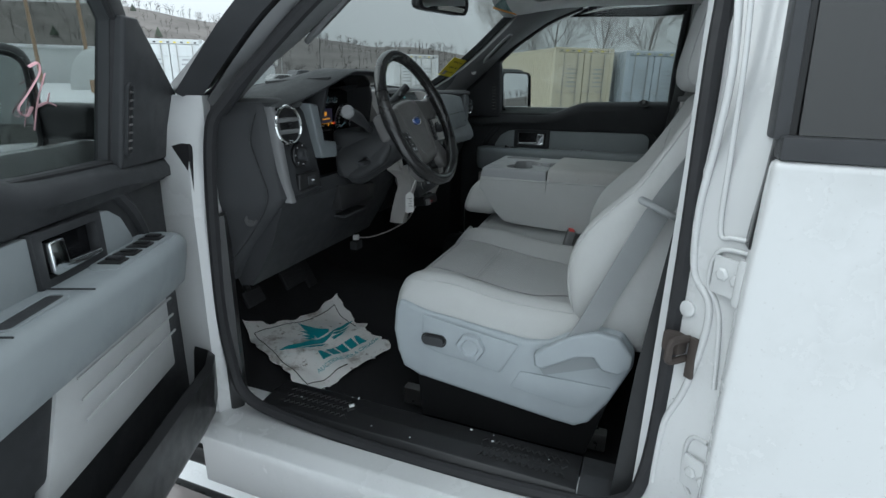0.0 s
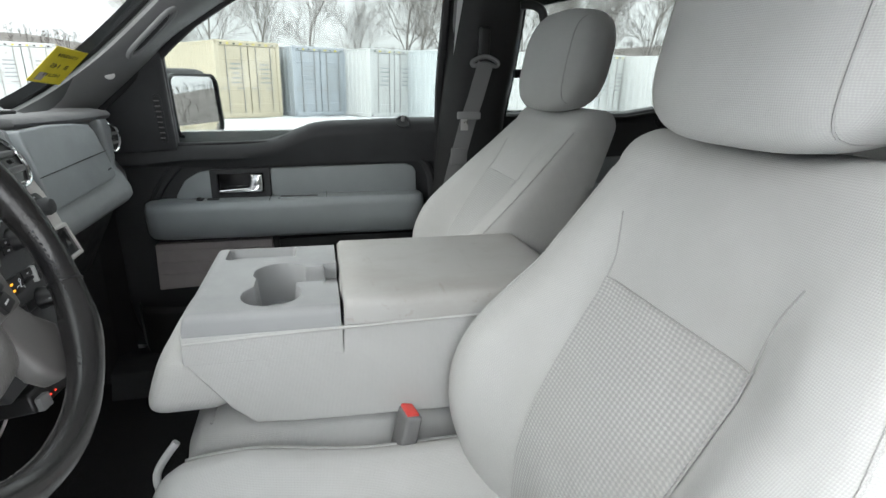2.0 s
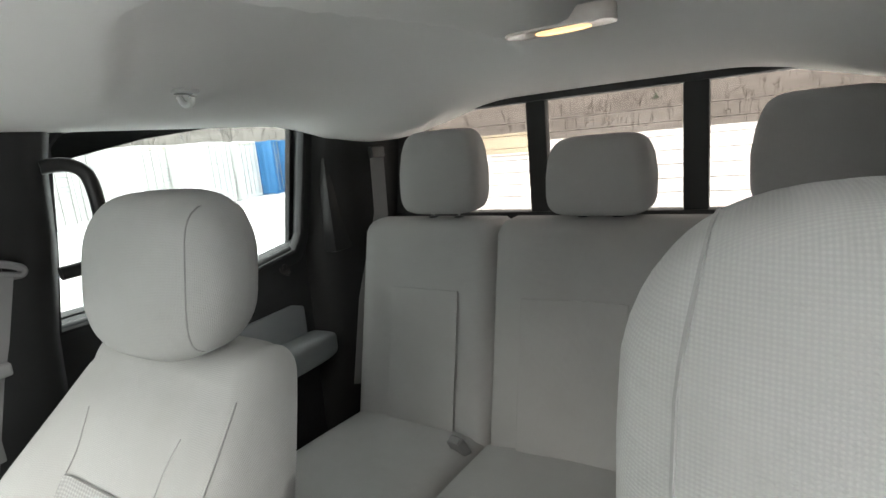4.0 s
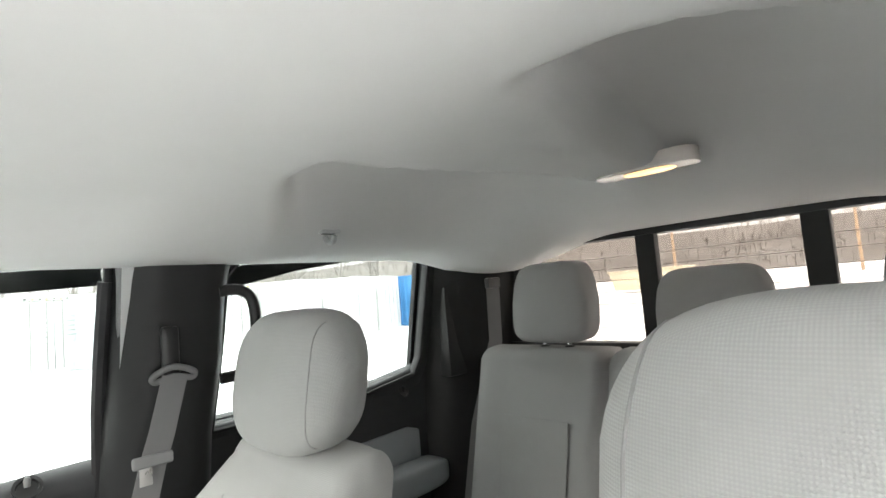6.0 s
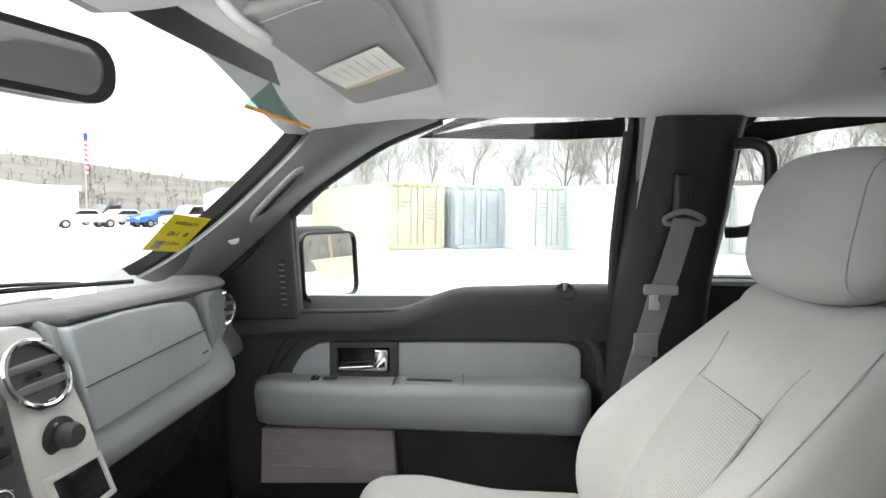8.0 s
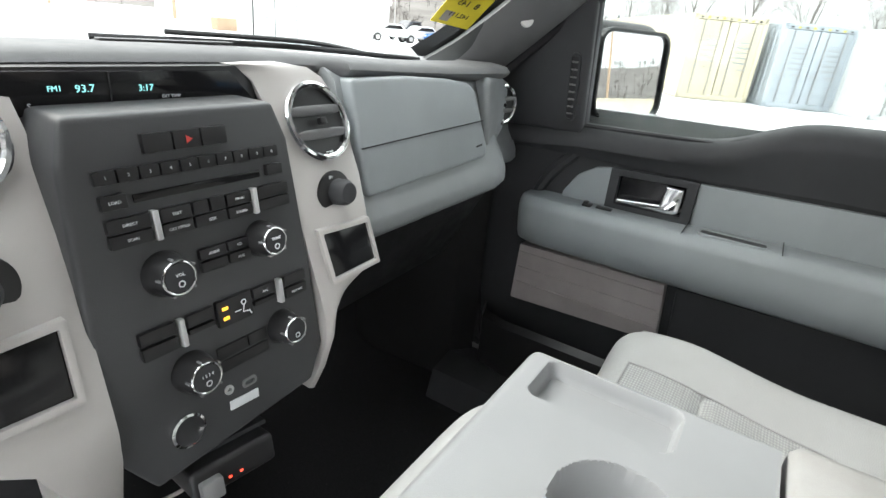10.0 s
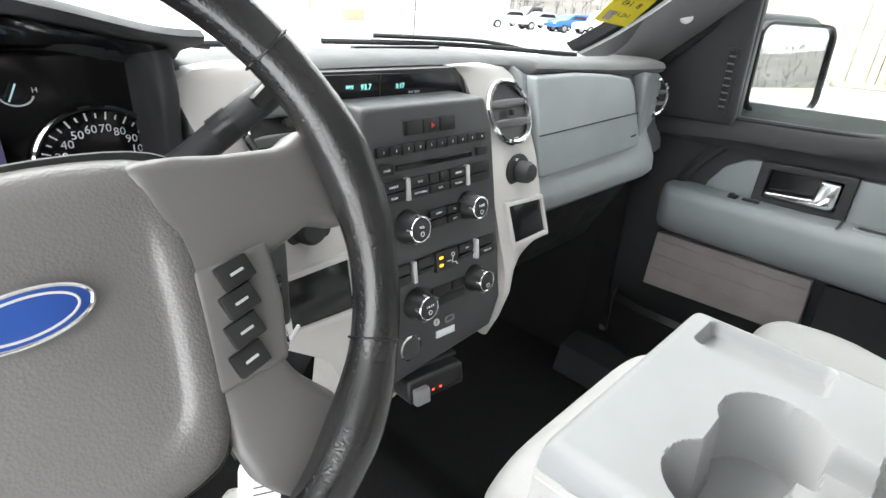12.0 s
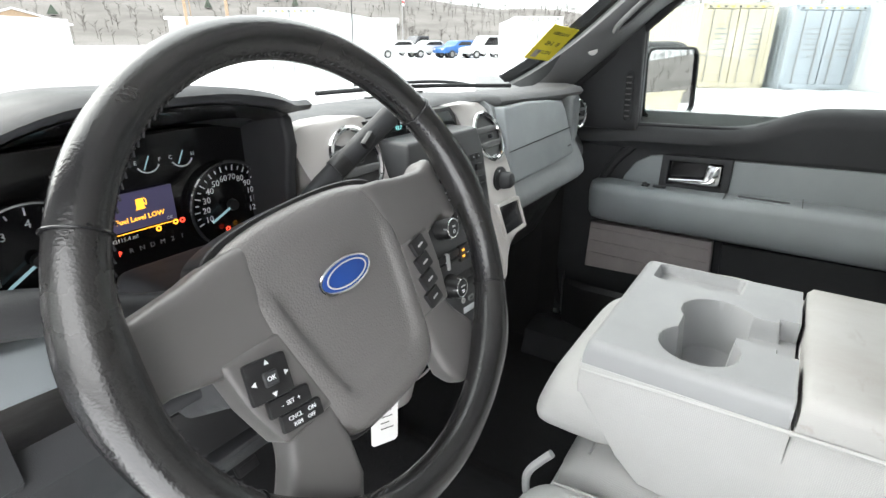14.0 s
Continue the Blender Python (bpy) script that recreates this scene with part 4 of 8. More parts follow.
    mm = facing((1.045, 0.078, 1.457), (-0.45, -0.89, 0.075)) if s > 0 else facing((1.11, 0.10, 1.452), (-0.6, -0.8, 0.07))
    mw = 0.03 if s > 0 else 0.0
    P("mirror_housing", moved(pillow((0, 0, -0.062), (0.112 + mw / 2, 0.118, 0.055), 0.55, 0.35), mm), "black" if s > 0 else "gloss", d, "black side mirror housing")
    P("mirror_rim", moved(ring_prism(rrect(0.182 + mw, 0.178, 0.025, 4), rrect(0.200 + mw, 0.196, 0.034, 4), "z", -0.01, 0.012, 0.004), mm), "black", d)
    P("mirror_glass", moved(prism(rrect(0.186 + mw, 0.182, 0.025, 4), "z", 0.0, 0.004, 0), mm), "mirror", d, "mirror glass", 0)
    if s < 0:
        for pts in ([(-0.065, 1.521), (-0.046, 1.527), (-0.042, 1.512), (-0.066, 1.483), (-0.087, 1.460), (-0.069, 1.449), (-0.058, 1.462)], [(-0.029, 1.512), (-0.045, 1.470), (-0.052, 1.426)], [(-0.046, 1.462), (-0.023, 1.467), (-0.002, 1.461)], [(-0.023, 1.467), (-0.018, 1.482)]):
            P("marker_scrawl", tube(spline([(side_x(z) + 0.0325, y, z) for y, z in pts], 6), 0.0024, 6, flat=0.5), "pink", d, "pink marker scrawl")
    return d


door_r = front_door(1, "front_door", "shut passenger door with charcoal and blue-grey trim")
door_l = front_door(-1, "front_door", "open driver's door with charcoal and pale blue-grey trim")
door_l.matrix_basis = Matrix.Translation((-0.93 + 0.066, 0.36 + 0.138, 0.7)) @ Euler((0, 0, radians(-66.5))).to_matrix().to_4x4()


def rear_door(s):
    def P(nm, bm, mat, parent, lab="", smooth=40):
        return part(nm, bm if s > 0 else mirrored(bm), mat, parent, lab, smooth)

    d = thing("rear_door", (0.93 * s, -0.80, 0.7), "shut rear door with dark trim and privacy glass" if s > 0 else "shut white rear door with dark privacy glass", "truck door", "rear doors")
    win = window_points(True)
    outer = grown(win, 0.045)
    P("window_frame", ring_prism(win, outer, "x", lambda p: side_x(p[1]) + 0.005, lambda p: side_x(p[1]) + 0.032, 0.004), "dark", d)
    P("inner_seal", tube([(side_x(z) + 0.004, y, z) for y, z in grown(win, 0.004)], 0.007, 6, True), "rubber", d)
    gl = P("glass", prism(grown(win, 0.02), "x", lambda p: side_x(p[1]) + 0.026, lambda p: side_x(p[1]) + 0.030, 0), "side_glass" if s > 0 else "dark_glass", d)
    gl.visible_shadow = s < 0
    P("outer_skin", prism([(-0.772, 0.60), (-0.762, 0.86), (-0.757, 1.24), (-0.762, 1.425), (-1.70, 1.43), (-1.66, 0.95), (-1.60, 0.60)], "x", 0.945, 0.985, 0.012, 3), "paint", d)
    P("belt_molding", prism([(-0.765, 1.425), (-0.765, 1.456), (-1.66, 1.456), (-1.66, 1.425)], "x", 0.93, 0.985, 0.006), "dark", d)
    P("front_upright", prism([(-0.757, 1.45), (-0.757, 1.87), (-0.775, 1.87), (-0.776, 1.45)], "x", lambda p: side_x(p[1]) + 0.06, lambda p: side_x(p[1]) + 0.108, 0.004), "dark", d)
    if s < 0:
        P("outer_glass", prism([(-0.786, 1.457), (-0.782, 1.868), (-1.58, 1.868), (-1.59, 1.457)], "x", lambda p: side_x(p[1]) + 0.104, lambda p: side_x(p[1]) + 0.108, 0), "dark_glass", d)
    P("outer_frame", ring_prism(grown(win, 0.075), grown(win, 0.15), "x", lambda p: side_x(p[1]) + 0.066, lambda p: side_x(p[1]) + 0.10, 0.004), "gloss", d)
    P("panel", prism([(-0.80, 0.66), (-0.80, 1.45), (-1.36, 1.455), (-1.55, 1.485), (-1.66, 1.50), (-1.66, 1.0), (-1.55, 0.66)], "x", 0.868, 0.94, 0.015, 3), "dark", d)
    P("insert", prism([(-0.90, 1.19), (-0.90, 1.29), (-1.50, 1.31), (-1.545, 1.295), (-1.545, 1.21), (-1.50, 1.19)], "x", 0.858, 0.875, 0.006), "grey", d, "blue-grey door insert")
    P("armrest", pillow((0.84, -1.32, 1.165), (0.055, 0.29, 0.045), 0.4, 0.3), "grey", d, "blue-grey armrest")
    P("lock_cup", moved(lathe([(0.018, 0.0), (0.018, 0.003), (0.013, 0.003), (0.011, -0.006)], (0, 0, 0), seg=18), facing((0.862, -1.495, 1.42), (-0.85, 0, 0.5))), "black", d)
    P("lock_knob", lathe([(0.005, 0), (0.006, 0.012), (0.004, 0.018)], (0.862, -1.495, 1.42), "z", 12), "black", d)
    P("rain_guard", prism([(-0.94, 1.795), (-0.975, 1.775), (-1.15, 1.812), (-1.45, 1.848), (-1.45, 1.866), (-1.15, 1.842), (-0.98, 1.83)], "x", lambda p: side_x(p[1]) + 0.075, lambda p: side_x(p[1]) + 0.083, 0.002), "black", d, "dark smoked rain guard above the window")
    return d


rear_door(1)
rear_door(-1)

# fixed quarter glass behind the rear doors
for s in (1, -1):
    q = thing("quarter_window", (0.9 * s, -1.7, 1.65), "dark fixed glass behind the rear door", "window", "quarter windows", "structure")
    pts = [(-1.60, 1.455), (-1.60, 1.875), (-1.80, 1.875), (-1.84, 1.455)]
    part("pane", prism(pts, "x", lambda p: s * (side_x(p[1]) + 0.088), lambda p: s * (side_x(p[1]) + 0.094), 0), "dark_glass", q)
    part("backing", prism(pts, "x", lambda p: s * (side_x(p[1]) + 0.060), lambda p: s * (side_x(p[1]) + 0.080), 0), "black", q)
    part("divider", prism([(-1.585, 1.455), (-1.585, 1.875), (-1.605, 1.875), (-1.605, 1.455)], "x", lambda p: s * (side_x(p[1]) + 0.08), lambda p: s * (side_x(p[1]) + 0.10), 0.003), "trim", q)

# grab handles on the middle pillars
for s in (1, -1):
    h = thing("grab_handle", (0.74 * s, -0.93, 1.6), "black looped grab handle on the middle pillar", "grab handle", "pillar grab handles")
    part("grip", tube(spline([(0.742 * s, -0.895, 1.765), (0.735 * s, -0.94, 1.765), (0.728 * s, -0.966, 1.735), (0.728 * s, -0.968, 1.64), (0.735 * s, -0.945, 1.585), (0.742 * s, -0.89, 1.575)], 6), 0.013, 10), "black", h)


# ---- seats ----
def curve(*pts):
    """A smooth function through (z, value) pairs."""
    def f(z):
        z = min(max(z, pts[0][0]), pts[-1][0])
        for i in range(len(pts) - 1):
            if z <= pts[i + 1][0]:
                break
        slope = lambda k: (pts[min(k + 1, len(pts) - 1)][1] - pts[max(k - 1, 0)][1]) / (pts[min(k + 1, len(pts) - 1)][0] - pts[max(k - 1, 0)][0])
        (z0, a), (z1, b) = pts[i], pts[i + 1]
        h, t = z1 - z0, (z - z0) / (z1 - z0)
        return (2 * t ** 3 - 3 * t ** 2 + 1) * a + (t ** 3 - 2 * t ** 2 + t) * h * slope(i) + (3 * t ** 2 - 2 * t ** 3) * b + (t ** 3 - t ** 2) * h * slope(i + 1)
    return f


# backrest profiles by height: side bolsters, middle, rear face, half width
BACK_BOLSTER = curve((0.92, -0.60), (1.0, -0.573), (1.08, -0.557), (1.154, -0.566), (1.22, -0.602), (1.32, -0.702), (1.40, -0.784), (1.47, -0.853), (1.52, -0.90))
BACK_MID = curve((0.92, -0.612), (1.0, -0.606), (1.09, -0.618), (1.145, -0.637), (1.195, -0.664), (1.26, -0.705), (1.336, -0.755), (1.40, -0.798), (1.47, -0.855), (1.52, -0.902))
BACK_REAR = curve((0.92, -0.735), (1.1, -0.797), (1.21, -0.848), (1.38, -0.917), (1.46, -0.948), (1.52, -0.965))
BACK_HALF = curve((0.92, 0.235), (1.0, 0.255), (1.1, 0.268), (1.2, 0.262), (1.31, 0.245), (1.40, 0.220), (1.48, 0.195), (1.52, 0.185))


def front_seat(s, dy, dz, name, label):
    """A front seat on side s, set back by dy and up by dz."""
    xc = 0.40 if s > 0 else -0.42
    t = thing(name, (xc, -0.35 + dy, 0.62), label, "truck seat", "front seats")

    def lean(z):
        return 0.082 + 0.10 * (z - 1.1) + 0.35 * max(0.0, z - 1.32) if s < 0 else 0.0

    def mid_y(z):
        return BACK_MID(z - dz) + lean(z - dz)

    def rear_y(z):
        return BACK_REAR(z - dz) + lean(z - dz)

    def half(z):
        return BACK_HALF(z - dz) * (1.0 if s < 0 else 0.92)

    def back_front(u, z, off=0.0):
        a = abs(u)
        m = mid_y(z)
        y = m + (BACK_BOLSTER(z - dz) + lean(z - dz) - m) * smooth01((a - 0.40) / 0.38) - 0.022 * max(0.0, (a - 0.90) / 0.10) ** 2
        return Vector((xc + half(z) * u, y + off, z))

    def back_ring(z, k=1.0, kd=1.0, zz=None):
        """A loop round the backrest: front, side, rear, side; k narrows it and kd thins it about its middle."""
        w, rear = half(z), rear_y(z)
        ring = [back_front(i / 18 - 1, z) for i in range(37)]
        side_n = 7
        for i in range(1, side_n):
            t = i / side_n
            y0 = ring[36].y
            ring.append(Vector((xc + w * (1 + 0.035 * math.sin(math.pi * t)) , y0 + (rear - y0) * t, z)))
        for i in range(13):
            u = 1 - i / 6
            ring.append(Vector((xc + w * 0.99 * u, rear + 0.022 * max(0.0, (abs(u) - 0.7) / 0.3) ** 2, z)))
        for i in range(1, side_n):
            t = 1 - i / side_n
            y0 = ring[0].y
            ring.append(Vector((xc - w * (1 + 0.035 * math.sin(math.pi * t)), y0 + (rear - y0) * t, z)))
        ym = (mid_y(z) + rear) / 2
        return [Vector((xc + (p.x - xc) * k, ym + (p.y - ym) * kd, zz or z)) for p in ring]

    top = (1.500 if s < 0 else 1.497) + dz
    rt = 0.040
    rings = [back_ring(0.94 + dz, 0.90, 0.7), back_ring(0.95 + dz, 0.97, 0.9)]
    rings += [back_ring(0.965 + dz + (top - rt - 0.965 - dz) * i / 30) for i in range(31)]
    for k in range(1, 9):
        a = math.pi / 2 * k / 8.4
        rings.append(back_ring(top - rt + 0.4 * rt * math.sin(a), 1 - 0.10 * (1 - math.cos(a)), 0.06 + 0.94 * math.cos(a) ** 0.75, top - rt + rt * math.sin(a)))
    back = part("backrest", loft(rings), "fabric", t, "", 70)
    # centre panel of the backrest
    def panel(u, v):
        z = 1.03 + dz + 0.300 * v
        e = 0.37 + 0.10 * v
        p = back_front((2 * u - 1) * e, z, 0.0035)
        return p
    part("back_panel", sheet(panel, 20, 16, 0.003), "insert", back, "textured cloth centre panel", 70)
    part("seam", tube([panel(0.5, k / 14) + Vector((0, 0.0005, 0)) for k in range(15)], 0.0015, 5), "groove", back)
    part("seam", tube([panel(k / 16, 1.0) + Vector((0, 0.0, 0)) for k in range(17)], 0.0016, 5), "thread", back)
    for e in (0.0, 1.0):
        part("seam", tube([panel(e, k / 14) + Vector((0, 0.0, 0)) for k in range(15)], 0.0012, 5), "thread", back)
        sg = 2 * e - 1
        up = [panel(e, 1.0)] + [back_front(sg * (0.47 + 0.012 * k * k), 1.33 + dz + 0.026 * k, 0.0005) for k in range(1, 4)]
        part("seam", tube(spline(up, 4), 0.0010, 5), "thread", back)
        edge = [back_front(sg * 0.955, 0.98 + dz + 0.470 * k / 14, 0.0) for k in range(15)]
        part("welt", tube(spline(edge, 3), 0.0018, 8), "fabric", back)
        part("seam", tube(spline([p + Vector((-sg * 0.003, 0.0002, 0)) for p in edge], 3), 0.0009, 5), "thread", back)

    # cushion
    def top_z(u, y):
        a = abs(u)
        f = (y - dy + 0.56) / 0.49
        z = 1.000 + dz + 0.032 * smooth01((f - 0.35) / 0.55) + 0.030 * smooth01((a - 0.52) / 0.3) * (1 - 0.5 * smooth01((f - 0.7) / 0.3))
        z -= 0.045 * max(0.0, (a - 0.86) / 0.14) ** 2
        return z - 0.012 * math.exp(-((y - dy + 0.222) / 0.012) ** 2) * smooth01((0.55 - a) / 0.1)

    W = 0.268
    def c_ring(y, k=1.0, drop=0.0, zb=0.93):
        us = [(i / 14 - 1) for i in range(29)]
        r = [Vector((xc + W * k * u, y, top_z(u, y) - drop)) for u in us]
        r += [Vector((xc + W * k * u * 0.99, y, zb + dz)) for u in us[::-1]]
        return r
    rr = []
    for k in range(8):
        a = math.pi / 2 * k / 8
        rr.append(c_ring(-0.058 + dy - 0.055 * (1 - math.cos(a)), 0.955 + 0.045 * math.sin(a), 0.062 * (1 - math.sin(a)), 0.93))
    rr += [c_ring(-0.113 + dy - 0.45 * i / 44) for i in range(45)]
    cushion = part("cushion", loft(rr), "fabric", t, "", 70)
    def cpanel(u, v):
        y = -0.105 + dy - 0.37 * v
        e = 0.50 + 0.03 * math.sin(3.0 * v) - 0.10 * smooth01((v - 0.75) / 0.25)
        uu = (2 * u - 1) * e
        return Vector((xc + W * uu, y, top_z(uu, y) + 0.0025))
    part("cushion_panel", sheet(lambda u, v: cpanel(u, 0.318 * v), 20, 12, -0.003), "insert", cushion, "textured cloth centre panel", 70)
    part("cushion_panel", sheet(lambda u, v: cpanel(u, 0.33 + 0.67 * v), 20, 20, -0.003), "insert", cushion, "textured cloth centre panel", 70)
    for e in (0.0, 1.0):
        part("seam", tube([cpanel(e, k / 20) + Vector((0, 0, 0.0005)) for k in range(21)], 0.0018, 5), "thread", cushion)
    for e in (0.0, 1.0):
        part("seam", tube([cpanel(k / 16, e) + Vector((0, 0, 0.0005)) for k in range(17)], 0.0018, 5), "thread", cushion)
    for sg in (-1, 1):
        part("welt", tube([Vector((xc + sg * W * 0.93, -0.10 + dy - 0.42 * k / 20, top_z(sg * 0.93, -0.10 + dy - 0.42 * k / 20) + 0.001)) for k in range(21)], 0.0022, 6), "fabric", cushion)

    # headrest
    hy, hz = (-0.719, 1.606) if s < 0 else (-0.880, 1.600)
    hx = 0.40 if s > 0 else -0.418
    def hbend(p):
        q = p.copy()
        q.x *= 1 - 0.10 * smooth01((p.z - 0.02) / 0.10) - 0.06 * smooth01((-p.z - 0.04) / 0.07)
        q.y += -0.18 * p.z + 0.015 * (p.x / 0.14) ** 2 * (-1 if p.y > 0 else 0)
        return q
    hr = part("headrest", pillow((hx, hy, hz), (0.142 if s < 0 else 0.165, 0.066, 0.107 if s < 0 else 0.114), 0.62 if s > 0 else 0.54, 0.52, 48, 28, hbend), "fabric", t, "", 80)
    hw, hd, hh, e1, e2 = (0.142, 0.066, 0.107, 0.54, 0.52) if s < 0 else (0.165, 0.066, 0.114, 0.62, 0.52)
    for sg in (-1, 1):
        x0, up_, down_ = 0.78, [], []
        for k in range(33):
            a = radians(-89 + 178 * k / 32)
            rz = math.cos(a) ** e1
            if rz > x0 + 0.005:
                yy = rz * (1 - (x0 / rz) ** (2 / e2)) ** (e2 / 2)
                for row, q in ((up_, 1), (down_, -1)):
                    row.append(hbend(Vector((sg * x0 * hw, q * yy * hd, sgn_pow(math.sin(a), e1) * hh))) + Vector((hx, hy, hz)))
        part("seam", tube(up_ + down_[::-1], 0.0013, 5, True), "thread", hr)
    for dx in (-0.055, 0.055):
        post = part("post", lathe([(0.006, -0.09), (0.006, 0.0)], (hx + dx, hy - 0.01, hz - 0.09), "z", 12), "steel", t)
        part("collar", lathe([(0.011, -0.004), (0.011, 0.004), (0.008, 0.006)], (hx + dx, hy - 0.012, top - 0.010), "z", 14), "strap", post)
    # pedestal
    part("base_frame", prism([(-0.12 + dy, 0.63), (-0.10 + dy, 0.80), (-0.10 + dy, 0.935 + dz), (-0.55 + dy, 0.935 + dz), (-0.60 + dy, 0.80), (-0.56 + dy, 0.63)], "x", xc - 0.225, xc + 0.225, 0.01), "black", t, "black steel seat base")
    # outboard plastic shield
    o = s
    sh = [(-0.062, 0.905), (-0.066, 0.965), (-0.078, 0.992), (-0.15, 0.972), (-0.28, 0.957), (-0.40, 0.944), (-0.45, 0.952), (-0.50, 0.985), (-0.56, 1.008), (-0.61, 1.002), (-0.638, 0.965), (-0.64, 0.93), (-0.60, 0.83), (-0.562, 0.765), (-0.53, 0.746), (-0.48, 0.749), (-0.135, 0.788), (-0.088, 0.805), (-0.072, 0.85)]
    sh = [(y + dy, z + dz) for y, z in sh]
    shield = part("side_shield", prism(sh, "x", o * 0.638, o * 0.700, 0.014, 4), "shield", t, "pale blue-grey plastic seat shield", 50)
    if s < 0:
        X = -0.7005
        part("control_plate", prism([(y + dy, z + dz) for y, z in ((-0.146, 0.966), (-0.148, 0.885), (-0.18, 0.872), (-0.345, 0.851), (-0.386, 0.932))], "x", X, X - 0.005, 0.003), "shield", shield)
        part("switch", prism(rrect(0.055, 0.022, 0.010, 5, -0.176 + dy, 0.903 + dz), "x", X - 0.004, X - 0.016, 0.004, 3), "dark", shield)
        part("switch_rim", ring_prism(rrect(0.057, 0.024, 0.011, 5, -0.176 + dy, 0.903 + dz), rrect(0.066, 0.033, 0.015, 5, -0.176 + dy, 0.903 + dz), "x", X - 0.004, X - 0.008, 0.001), "black", shield)
        knob = loft([[(X - h, -0.272 + dy + r * (1 + w * math.cos(6 * a)) * math.cos(a), 0.905 + dz + r * (1 + w * math.cos(6 * a)) * math.sin(a)) for a in (2 * math.pi * k / 48 for k in range(48))] for r, h, w in ((0.034, 0.002, 0.03), (0.034, 0.010, 0.04), (0.031, 0.016, 0.05), (0.022, 0.017, 0.05), (0.019, 0.013, 0.02), (0.004, 0.012, 0))])
        part("lumbar_knob", knob, "shield", shield, "pale grey star-shaped lumbar knob")
        part("cover_plate", prism([(y + dy, z + dz) for y, z in ((-0.395, 0.865), (-0.375, 0.822), (-0.40, 0.815), (-0.53, 0.80), (-0.555, 0.812), (-0.60, 0.87))], "x", X, X - 0.003, 0.002), "shield", shield)
        part("recliner", prism([(y + dy, z + dz) for y, z in ((-0.425, 0.925), (-0.45, 0.946), (-0.50, 0.985), (-0.555, 1.006), (-0.605, 1.0), (-0.635, 0.965), (-0.635, 0.935), (-0.61, 0.915), (-0.575, 0.918), (-0.555, 0.945), (-0.52, 0.938), (-0.45, 0.893), (-0.43, 0.895))], "x", X + 0.004, X - 0.022, 0.008, 4), "shield", shield, "pale grey recliner lever", 50)
        # flat darker plate: the shade of the hollow under the lever, as colour
        part("recess", prism([(y + dy, z + dz) for y, z in ((-0.435, 0.89), (-0.52, 0.935), (-0.555, 0.942), (-0.57, 0.915), (-0.45, 0.868))], "x", X, X - 0.002, 0), "grey", shield)
    part("rail", box((xc + s * 0.19, -0.33 + dy, 0.665), (0.03, 0.55, 0.05), 0.004), "steel", t)
    return t, back_front


driver_seat, d_back = front_seat(-1, 0.0, 0.0, "front_seat", "grey cloth driver's seat with power controls on a plastic side shield")
pass_seat, p_back = front_seat(1, -0.045, 0.0, "front_seat", "grey cloth passenger seat with a textured centre panel")

# folded middle seat as a console
console = thing("centre_console", (0, -0.38, 1.06), "folded middle seat with cupholder tray and padded lid, soiled grey", "console")
side = [(-0.108, 1.180), (-0.125, 1.155), (-0.165, 1.10), (-0.195, 1.072), (-0.26, 1.066), (-0.60, 1.055), (-0.69, 1.07), (-0.70, 1.225), (-0.326, 1.222), (-0.324, 1.178), (-0.118, 1.178)]
part("padded_body", prism(side, "x", -0.150, 0.150, 0.014, 4), "fabric", console, "grey cloth console sides", 50)
for xb in (-0.143, 0.143):
    part("side_band", box((xb, -0.217, 1.195), (0.0155, 0.214, 0.042), 0.0006, 1), "fabric", console)
part("front_band", box((0, -0.114, 1.195), (0.285, 0.014, 0.042), 0.0006, 1), "fabric", console)
part("piping", tube(spline([(-0.149, -0.112, 1.206), (-0.151, -0.32, 1.214), (-0.151, -0.69, 1.220)], 4), 0.003, 6), "fabric", console)


